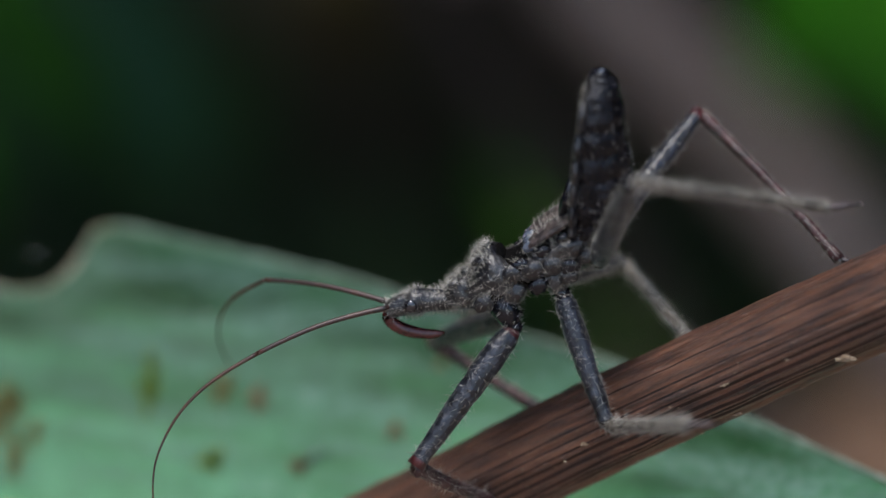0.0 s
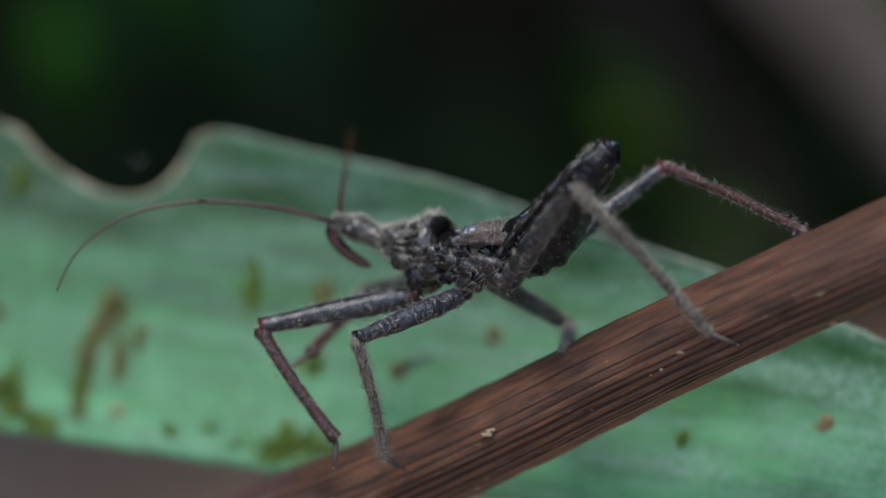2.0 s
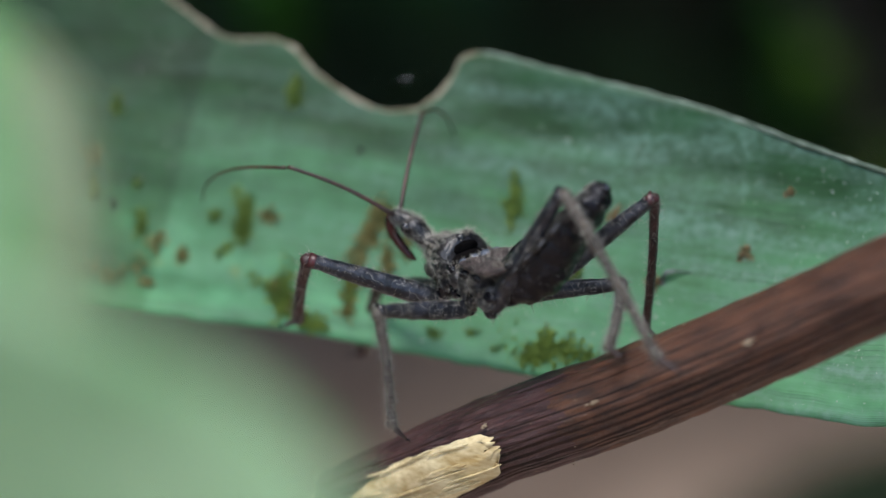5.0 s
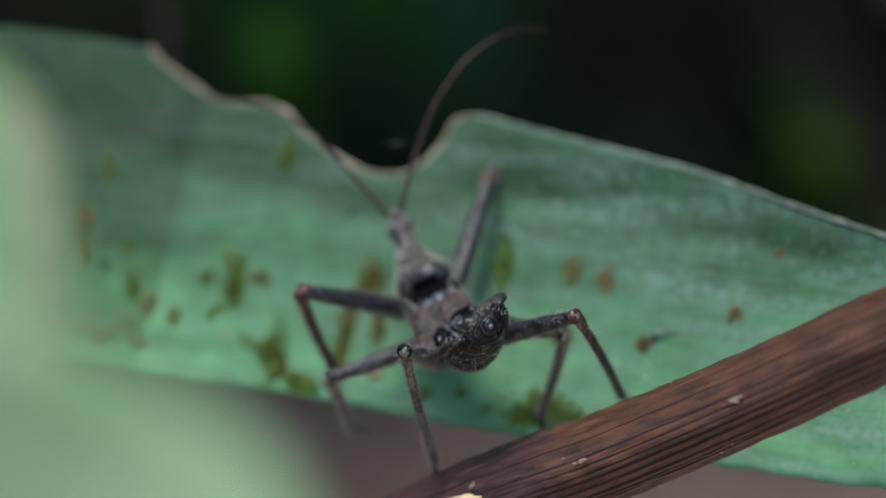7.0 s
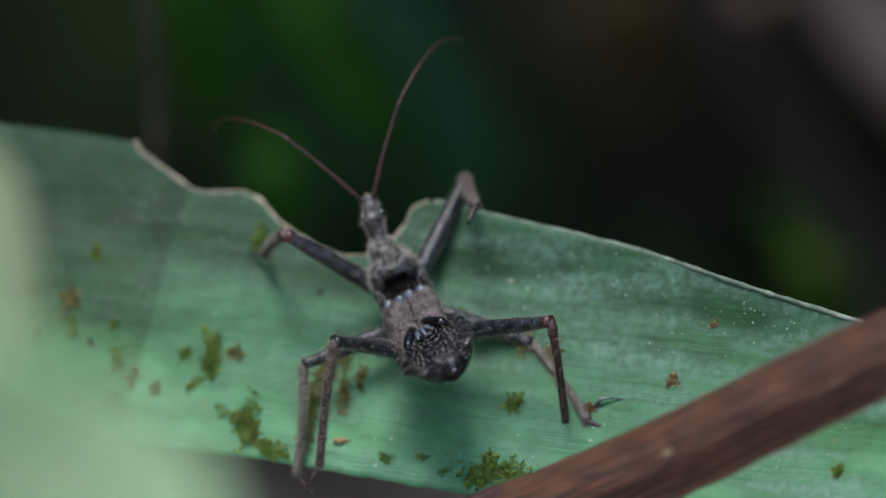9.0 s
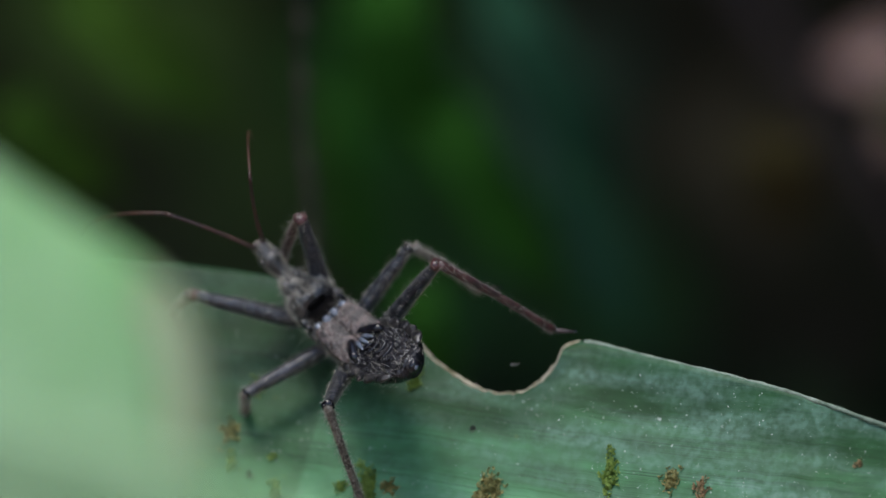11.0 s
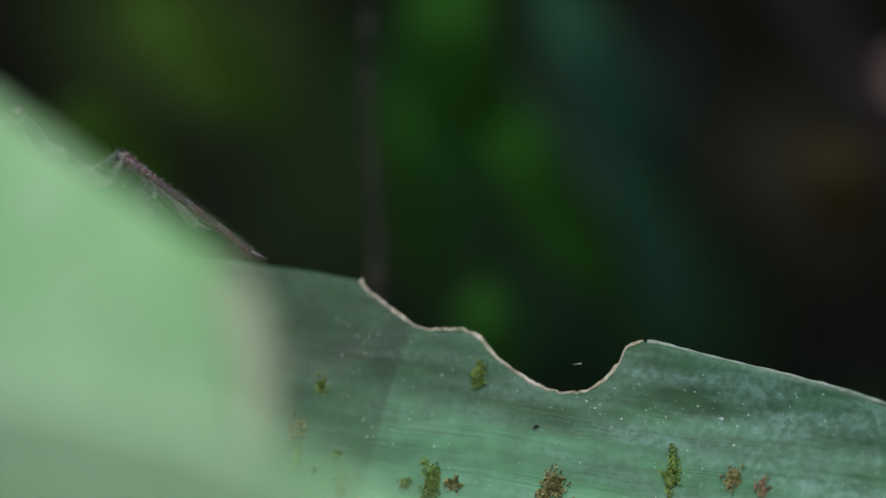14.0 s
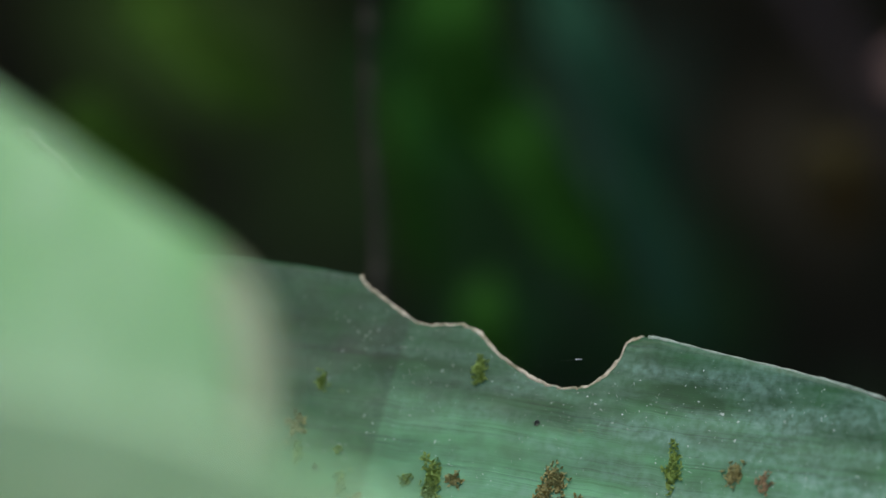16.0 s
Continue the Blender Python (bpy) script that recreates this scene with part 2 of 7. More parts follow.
def backdrop_material(name, base, clumps):
    """Deep shade painted as a dark base, with soft, uneven clumps of far foliage: (x, z, half width, half height,
    colour) in metres.
    """
    m = bpy.data.materials.new(name)
    m.use_nodes = True
    t, n, L = m.node_tree, m.node_tree.nodes, m.node_tree.links
    p = n["Principled BSDF"]
    p.inputs["Roughness"].default_value = 0.95
    p.inputs["Specular IOR Level"].default_value = 0.1
    co = n.new("ShaderNodeTexCoord")
    nz = n.new("ShaderNodeTexNoise")
    nz.inputs["Scale"].default_value = 9
    nz.inputs["Detail"].default_value = 2
    L.new(co.outputs["Object"], nz.inputs["Vector"])
    warp = n.new("ShaderNodeVectorMath")
    warp.operation = "MULTIPLY_ADD"
    warp.inputs[1].default_value = (0.09, 0, 0.09)
    L.new(nz.outputs["Color"], warp.inputs[0])
    L.new(co.outputs["Object"], warp.inputs[2])
    grain = n.new("ShaderNodeTexNoise")
    grain.inputs["Scale"].default_value = 5
    grain.inputs["Detail"].default_value = 3
    L.new(co.outputs["Object"], grain.inputs["Vector"])
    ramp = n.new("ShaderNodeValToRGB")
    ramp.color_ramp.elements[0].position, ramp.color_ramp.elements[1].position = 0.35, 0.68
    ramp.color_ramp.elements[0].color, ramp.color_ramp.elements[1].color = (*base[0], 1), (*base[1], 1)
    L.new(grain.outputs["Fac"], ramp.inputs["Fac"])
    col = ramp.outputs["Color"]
    leafy = n.new("ShaderNodeTexNoise")
    leafy.inputs["Scale"].default_value = 16
    leafy.inputs["Detail"].default_value = 3
    L.new(co.outputs["Object"], leafy.inputs["Vector"])
    gaps = n.new("ShaderNodeMapRange")
    gaps.inputs["From Min"].default_value, gaps.inputs["From Max"].default_value = 0.32, 0.62
    gaps.inputs["To Min"].default_value = 0.45
    L.new(leafy.outputs["Fac"], gaps.inputs["Value"])
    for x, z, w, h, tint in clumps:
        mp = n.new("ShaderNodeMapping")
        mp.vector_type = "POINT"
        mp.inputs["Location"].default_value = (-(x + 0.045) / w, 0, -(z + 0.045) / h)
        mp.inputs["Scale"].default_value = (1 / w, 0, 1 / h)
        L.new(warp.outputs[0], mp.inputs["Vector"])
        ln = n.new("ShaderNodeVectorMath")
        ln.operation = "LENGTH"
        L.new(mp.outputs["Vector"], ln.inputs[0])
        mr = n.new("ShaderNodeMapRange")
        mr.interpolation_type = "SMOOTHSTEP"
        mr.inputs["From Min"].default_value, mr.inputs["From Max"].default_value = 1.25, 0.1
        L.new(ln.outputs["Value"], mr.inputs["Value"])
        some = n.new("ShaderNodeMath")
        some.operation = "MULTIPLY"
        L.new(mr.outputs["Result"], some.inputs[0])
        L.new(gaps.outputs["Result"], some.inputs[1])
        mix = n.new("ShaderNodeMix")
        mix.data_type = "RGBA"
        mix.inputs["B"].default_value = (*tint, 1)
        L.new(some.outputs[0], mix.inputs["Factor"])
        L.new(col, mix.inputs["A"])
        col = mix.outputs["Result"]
    L.new(col, p.inputs["Base Color"])
    return m


# backdrop colours carry both the deep shade and the lit foliage clumps
M_UNDERDARK = backdrop_material("painted_deep_shade", ((0.017, 0.013, 0.009), (0.031, 0.029, 0.017)), (
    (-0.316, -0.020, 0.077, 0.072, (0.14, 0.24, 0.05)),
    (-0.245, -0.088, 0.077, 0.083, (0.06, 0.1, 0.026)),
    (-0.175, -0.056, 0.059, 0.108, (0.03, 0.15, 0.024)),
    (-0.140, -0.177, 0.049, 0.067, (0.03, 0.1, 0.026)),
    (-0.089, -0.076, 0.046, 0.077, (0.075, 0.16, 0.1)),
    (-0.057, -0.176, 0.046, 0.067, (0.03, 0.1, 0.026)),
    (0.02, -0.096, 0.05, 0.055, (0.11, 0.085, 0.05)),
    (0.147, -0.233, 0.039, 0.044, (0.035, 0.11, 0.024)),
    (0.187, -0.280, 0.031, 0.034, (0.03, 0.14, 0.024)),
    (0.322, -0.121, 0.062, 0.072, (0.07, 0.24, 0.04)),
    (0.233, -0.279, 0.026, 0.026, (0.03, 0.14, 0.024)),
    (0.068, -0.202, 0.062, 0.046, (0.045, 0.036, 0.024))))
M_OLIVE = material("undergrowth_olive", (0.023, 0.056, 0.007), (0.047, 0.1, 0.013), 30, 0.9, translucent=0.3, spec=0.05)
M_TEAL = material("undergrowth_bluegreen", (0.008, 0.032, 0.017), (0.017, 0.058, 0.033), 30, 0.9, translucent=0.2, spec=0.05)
M_DEAD = material("dead_leaf_brown", (0.09, 0.05, 0.03), (0.22, 0.13, 0.08), 25, 0.85, 0.0005, 90)
M_STALK = material("stalk_brown", (0.006, 0.006, 0.005), (0.034, 0.03, 0.025), 150, 0.9, spec=0.1)
M_JOINT = material("stalk_joint", (0.016, 0.014, 0.011), (0.065, 0.06, 0.048), 700, 0.9, spec=0.1)
M_WITHER = material("withered_leaf", (0.014, 0.012, 0.004), (0.03, 0.024, 0.009), 25, 0.9, spec=0.05)
# brighter copy of the leaf green, its sunlit look put into the colour
M_BRIGHT = material("undergrowth_painted_sunlit", (0.03, 0.17, 0.006), (0.075, 0.3, 0.018), 20, 0.8, translucent=0.35, spec=0.1)
M_PINKLEAF = material("pinkish_dry_leaf", (0.26, 0.16, 0.135), (0.48, 0.32, 0.28), 30, 0.8)
M_HUSK = material("husk_grey", (0.04, 0.05, 0.05), (0.17, 0.19, 0.2), 1500, 0.4)
M_SILK = material("silk", (0.7, 0.7, 0.7), (0.9, 0.9, 0.9), 300, 0.3)
# the insect
M_CUTICLE = material("dusty_cuticle", (0.003, 0.003, 0.005), (0.05, 0.047, 0.046), 900, 0.28, 0.00022, 1600, spec=0.6, contrast=(0.46, 0.68))
M_WING = material("brown_wing_pad", (0.016, 0.012, 0.012), (0.105, 0.077, 0.073), 1100, 0.5, 0.00022, 2600, contrast=(0.4, 0.64))
M_ANT = material("antenna_dark", (0.01, 0.005, 0.005), (0.055, 0.02, 0.015), 700, 0.4)
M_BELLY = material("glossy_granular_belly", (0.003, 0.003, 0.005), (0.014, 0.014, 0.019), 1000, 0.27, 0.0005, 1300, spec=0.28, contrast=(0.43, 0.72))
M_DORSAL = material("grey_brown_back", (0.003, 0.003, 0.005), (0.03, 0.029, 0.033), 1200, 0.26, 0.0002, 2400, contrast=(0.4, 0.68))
M_BLACK = material("glossy_black_cuticle", (0.003, 0.003, 0.005), (0.009, 0.009, 0.013), 900, 0.2, 0.00004, 1500, spec=0.35)
M_CAVITY = material("painted_hollow_shade", (0.002, 0.002, 0.002), (0.006, 0.005, 0.005), 900, 0.95, spec=0.05)
M_KNOB = material("bluish_knob", (0.03, 0.035, 0.05), (0.12, 0.14, 0.18), 900, 0.18, 0.00005, 1500, spec=0.7)
M_KNEE = material("dark_red_knee", (0.018, 0.005, 0.006), (0.07, 0.014, 0.015), 900, 0.35)
M_FEMUR = material("slate_leg", (0.003, 0.004, 0.007), (0.034, 0.038, 0.052), 1300, 0.32, 0.00012, 2600, contrast=(0.42, 0.7))
M_SHIN = material("red_brown_leg", (0.01, 0.004, 0.004), (0.06, 0.019, 0.019), 1200, 0.5, 0.00005, 3000)
M_PALE = material("pale_dusty_leg", (0.02, 0.017, 0.013), (0.12, 0.1, 0.078), 1200, 0.7, 0.00005, 3000)
M_BEAK = material("dark_red_beak", (0.018, 0.004, 0.004), (0.07, 0.014, 0.012), 900, 0.25)
M_FEELER = material("feeler_brown", (0.02, 0.008, 0.005), (0.07, 0.025, 0.012), 700, 0.45)
M_HAIR = material("pale_hair", (0.2, 0.19, 0.165), (0.45, 0.43, 0.38), 900, 0.5)
M_EYE = material("eye_black", (0.004, 0.004, 0.006), (0.015, 0.015, 0.02), 500, 0.08, spec=0.8)


# ---- mesh helpers ----
def part(name, bm, mats, parent=None, label="", smooth=True):
    me = bpy.data.meshes.new(name)
    bm.to_mesh(me)
    bm.free()
    for m in mats if isinstance(mats, (list, tuple)) else [mats]:
        me.materials.append(m)
    for f in me.polygons:
        f.use_smooth = smooth
    ob = new(name, me)
    ob.parent = parent
    if label:
        tagged(ob, label)
    return ob


def tube(bm, pts, radii, sides=10, slot=0, flat=None, rough=0.0, seed=0.0, caps=True, ridges=0, ridge=0.0, up=(0, 0, 1)):
    """A tube through points (metres). flat: per-ring (across, upright) factors."""
    pts = [Vector(p) for p in pts]
    rings = []
    ref = Vector(up)
    for i, p in enumerate(pts):
        d = (pts[min(i + 1, len(pts) - 1)] - pts[max(i - 1, 0)]).normalized()
        side = ref.cross(d)
        if side.length < 1e-6:
            side = Vector((0, 1, 0)).cross(d)
        side.normalize()
        top = d.cross(side).normalized()
        fy, fz = flat[i] if flat else (1, 1)
        ring = []
        for k in range(sides):
            a = 2 * math.pi * k / sides
            r = radii[i]
            if ridges:
                r *= 1 + ridge * math.cos(a * ridges + 0.6 * math.sin(i * 0.13))
            v = p + side * (math.cos(a) * r * fy) + top * (math.sin(a) * r * fz)
            if rough:
                v += (v - p).normalized() * (noise.noise(v * (1.4 / max(radii[i], 1e-5)) + Vector((seed, seed, 0))) * rough * radii[i])
            ring.append(bm.verts.new(v))
        rings.append(ring)
    for a, b in zip(rings, rings[1:]):
        for k in range(sides):
            f = bm.faces.new((a[k], a[(k + 1) % sides], b[(k + 1) % sides], b[k]))
            f.material_index = slot
    if caps:
        for ring, flip in ((rings[0], True), (rings[-1], False)):
            f = bm.faces.new(list(reversed(ring)) if flip else ring)
            f.material_index = slot
    return rings


def ball(bm, c, r, scale=(1, 1, 1), slot=0, rough=0.0, seed=0.0, u=12, v=8, turn=None):
    made = bmesh.ops.create_uvsphere(bm, u_segments=u, v_segments=v, radius=1.0)["verts"]
    for x in made:
        k = 1 + (noise.noise(x.co * 2.3 + Vector((seed, 0, seed))) * rough if rough else 0)
        q = Vector((x.co.x * scale[0], x.co.y * scale[1], x.co.z * scale[2])) * (r * k)
        if turn:
            q.rotate(turn)
        x.co = q + Vector(c)
    for f in {f for x in made for f in x.link_faces}:
        f.material_index = slot
    return made


def add_hairs(bm, count, length, radius, slot, lean=(0, 0, 0), rng=None, keep=None):
    """Fine bristles standing on the faces of bm."""
    faces = [f for f in bm.faces]
    areas = np.array([f.calc_area() for f in faces])
    picks = rng.choice(len(faces), size=count, p=areas / areas.sum())
    spots = []
    for i in picks:
        f = faces[i]
        vs = [v.co for v in f.verts]
        w = rng.random(len(vs)) + 0.05
        w /= w.sum()
        p = Vector((0, 0, 0))
        for a, v in zip(w, vs):
            p += v * float(a)
        spots.append((p, f.normal.copy()))
    for p, nrm in spots:
        if keep and not keep(p):
            continue
        d = (nrm + Vector(lean) + Vector(rng.normal(0, 0.35, 3))).normalized()
        ln = length * float(rng.uniform(0.45, 1.25))
        s = d.orthogonal().normalized() * radius
        s2 = d.cross(s)
        base = [bm.verts.new(p + s), bm.verts.new(p - s * 0.5 + s2 * 0.87), bm.verts.new(p - s * 0.5 - s2 * 0.87)]
        bend = Vector(rng.normal(0, 0.15, 3))
        tip = bm.verts.new(p + d * ln + bend * ln)
        for k in range(3):
            f = bm.faces.new((base[k], base[(k + 1) % 3], tip))
            f.material_index = slot


def stretch(bm, k):
    for v in bm.verts:
        v.co = Vector((v.co.x * k[0], v.co.y * k[1], v.co.z * k[2]))


def spline(pts, n):
    """n points on a smooth line through pts."""
    pts = [Vector(p) for p in pts]
    q = [pts[0] * 2 - pts[1]] + pts + [pts[-1] * 2 - pts[-2]]
    out = []
    for i in range(n):
        s = i / (n - 1) * (len(pts) - 1)
        k = min(int(s), len(pts) - 2)
        w = s - k
        a, b, c, d = q[k:k + 4]
        out.append(0.5 * ((2 * b) + (c - a) * w + (2 * a - 5 * b + 4 * c - d) * w * w + (3 * b - a - 3 * c + d) * w ** 3))
    return out


def along(x, table):
    """Linear look-up in rows of (x, value)."""
    return float(np.interp(x, [r[0] for r in table], [r[1] for r in table]))


# ---- the long blade on which the bug ends up ----
BLADE_EYE = Vector((0, -0.18379, 0.04582))
BLADE_R, BLADE_U, BLADE_A = Vector((1, 0, 0)), Vector((0, 0.24192, 0.97030)), Vector((0, 0.97030, -0.24192))


def blade_point(u, v, lift=0.0):
    """A place on the blade's upper skin; u along it, v across it, in millimetres."""
    depth = 189.41 + 17.4191 + -0.2490 * u + 0.3755 * v + -0.1100 * v * v / 30 + -0.0917 * u * u / 30
    if abs(u) > 45:
        depth += 0.09 / 30 * (abs(u) - 45) ** 2
    return BLADE_EYE + (BLADE_R * u + BLADE_U * v + BLADE_A * (depth - lift)) * MM


def blade_normal(u, v):
    a, b, c = blade_point(u, v), blade_point(u + 0.5, v), blade_point(u, v + 0.5)
    return (b - a).cross(c - a).normalized()


TOP_EDGE = ((-120, 6), (-100, 13), (-70, 17), (-50, 17.7), (-43.3, 17.7), (-37.3, 17.0), (-32.4, 16.2), (-32.0, 15.4), (-30.1, 14.0), (-27.2, 11.9),
            (-25.9, 11.6), (-22.8, 11.7), (-21.3, 11.0), (-19.7, 9.2), (-17.6, 7.7), (-15.5, 6.5), (-13.5, 6.0), (-11.5, 6.2), (-9.8, 7.4),
            (-8.7, 8.8), (-8.3, 10.1), (-7.0, 10.7), (-5.5, 10.6), (-1.3, 9.4), (5.9, 7.6), (11.3, 6.1), (18.1, 3.5), (28.4, -0.1), (36, -3.7), (44, -7.8), (58, -16), (75, -26), (95, -38))
LOW_EDGE = ((-120, 2), (-100, -4), (-70, -7.5), (-50, -8.4), (-36, -9.2), (-28, -10.1), (-20, -10.8), (-12, -12.1), (-3.4, -13.4), (12.5, -15.2), (20, -16.1), (30, -16.6), (44, -19), (58, -24), (75, -32), (95, -39))


def blade_lift(u, v, top):
    """Gentle waves of the skin, and the upper edge that curls forward."""
    lift = 0.25 * noise.noise(Vector((u * 0.07, v * 0.16, 0))) + 0.025 * noise.noise(Vector((u * 0.05, v * 1.6, 4)))
    return lift + 0.9 * max(0.0, 1 - (top - v) / 6.0) ** 2 * min(1, max(0, (u + 6) / 8))


def build_blade():
    bm = bmesh.new()
    uvl = bm.loops.layers.uv.new("uv")
    us = list(np.arange(-120, -52, 2.0)) + list(np.arange(-52, 46, 0.25)) + list(np.arange(46, 95.1, 2.0))
    rows = 44
    thick = 0.28
    grid, coords = [], {}
    for u in us:
        top, low = along(u, TOP_EDGE), along(u, LOW_EDGE)
        if -32.3 < u < -6.5:
            top += 0.16 * noise.noise(Vector((u * 1.9, 3, 0))) + 0.1 * noise.noise(Vector((u * 6, 9, 0)))
        else:
            top += 0.06 * noise.noise(Vector((u * 0.8, 5, 0)))
        low += 0.12 * noise.noise(Vector((u * 0.6, 7, 0)))
        col = []
        for j in range(rows + 1):
            w = j / rows
            v = low + (top - low) * w
            lift = blade_lift(u, v, top)
            x = bm.verts.new(blade_point(u, v, lift))
            coords[x] = (u / 60.0, (v - low) / 26.0)
            col.append(x)
        grid.append(col)
    for a, b in zip(grid, grid[1:]):
        for j in range(rows):
            bm.faces.new((a[j], b[j], b[j + 1], a[j + 1]))
    bm.normal_update()
    under = {}
    front = list(bm.faces)
    for x in list(coords):
        y = bm.verts.new(x.co - x.normal * thick * MM)
        under[x] = y
        coords[y] = coords[x]
    for f in front:
        bm.faces.new([under[v] for v in reversed(f.verts)])
    for j, s in ((0, 1), (rows, -1)):
        line = [c[j] for c in grid]
        for i, (a, b) in enumerate(zip(line, line[1:])):
            q = (a, under[a], under[b], b) if s == 1 else (b, under[b], under[a], a)
            f = bm.faces.new(q)
            f.material_index = 1 if j == rows and -33 < us[i] < -6 else 0
    for f in bm.faces:
        for lp in f.loops:
            lp[uvl].uv = coords[lp.vert]
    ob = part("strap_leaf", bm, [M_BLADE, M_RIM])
    # dried lip along the bitten edge
    lip = bmesh.new()
    pts = []
    for u in np.arange(-32.4, -6.6, 0.2):
        v = along(u, TOP_EDGE) + 0.16 * noise.noise(Vector((u * 1.9, 3, 0))) + 0.1 * noise.noise(Vector((u * 6, 9, 0)))
        pts.append(blade_point(u, v, -0.12))
    tube(lip, pts, [0.00017 + 0.00011 * noise.noise(p * 1500) for p in pts], 6, rough=0.7)
    part("bitten_rim", lip, M_RIM, ob, "dry pale brown scar along the bitten edge")
    # pale cartilage line along the whole part of the upper edge
    line = [blade_point(u, along(u, TOP_EDGE) - 0.02, 0.9 * min(1, max(0, (u + 6) / 8)) - 0.1) for u in np.arange(-6.4, 46, 0.5)]
    seam = bmesh.new()
    tube(seam, line, [0.0002 + 0.00006 * noise.noise(p * 900) for p in line], 8, rough=0.5)
    part("leaf_margin", seam, M_SEAM, ob, "thin pale margin of the leaf")
    rng = np.random.default_rng(31)
    dust = bmesh.new()
    made = 0
    while made < 3600:
        u, w = rng.uniform(-46, 40), rng.uniform(0.03, 0.97)
        v = along(u, LOW_EDGE) + (along(u, TOP_EDGE) - along(u, LOW_EDGE)) * w
        if noise.noise(Vector((u * 0.16, v * 0.3, 8))) + rng.uniform(-0.32, 0.32) + u * 0.006 < 0.05:
            continue
        r = min(0.085, 0.024 * math.exp(rng.normal(0, 0.7))) * MM
        c, nr = blade_point(u, v, 0.015 + blade_lift(u, v, along(u, TOP_EDGE))), blade_normal(u, v)
        a = nr.orthogonal().normalized()
        b = nr.cross(a)
        ring = [dust.verts.new(c + (a * math.cos(k * 1.257) + b * math.sin(k * 1.257)) * r * rng.uniform(0.6, 1.3) - nr * 0.00004) for k in range(5)]
        top = dust.verts.new(c + nr * r * 0.8)
        for k in range(5):
            dust.faces.new((ring[k], ring[(k + 1) % 5], top))
        made += 1
    tagged(part("dust_specks", dust, M_DUST, ob), kind="stuff")
    return tagged(ob, "long waxy green strap leaf with parallel veins and a bitten notch", "leaf")


blade = build_blade()


# ---- the ribbed red-brown twig ----
TWIG_LINE = ((-17.5, 6.4, -25.2), (-13.5, 4.9, -23.4), (-8.5, 2.9, -21.0), (-3.4, 0.9, -18.1), (4.5, -2.1, -14.05), (13.6, -5.7, -8.68), (22.5, -9.2, -3.1),
             (34.1, -13.7, 3.68), (48, -19.1, 11.4), (75, -29.6, 26), (140, -55, 58))


GROOVES = ((1.3, -0.05, 300), (1.55, -0.06, 260), (1.8, -0.05, 300), (2.02, -0.07, 240), (2.22, -0.05, 320), (2.42, -0.08, 220), (2.62, -0.08, 240), (2.8, -0.09, 200), (3.0, -0.12, 160), (3.2, -0.1, 220),
           (3.4, -0.16, 130), (3.52, -0.07, 400), (3.64, -0.18, 130), (3.78, -0.08, 400), (3.92, -0.2, 110), (4.08, -0.1, 400), (4.25, -0.2, 110), (4.42, -0.09, 400), (4.6, -0.18, 130), (5.1, -0.14, 130))


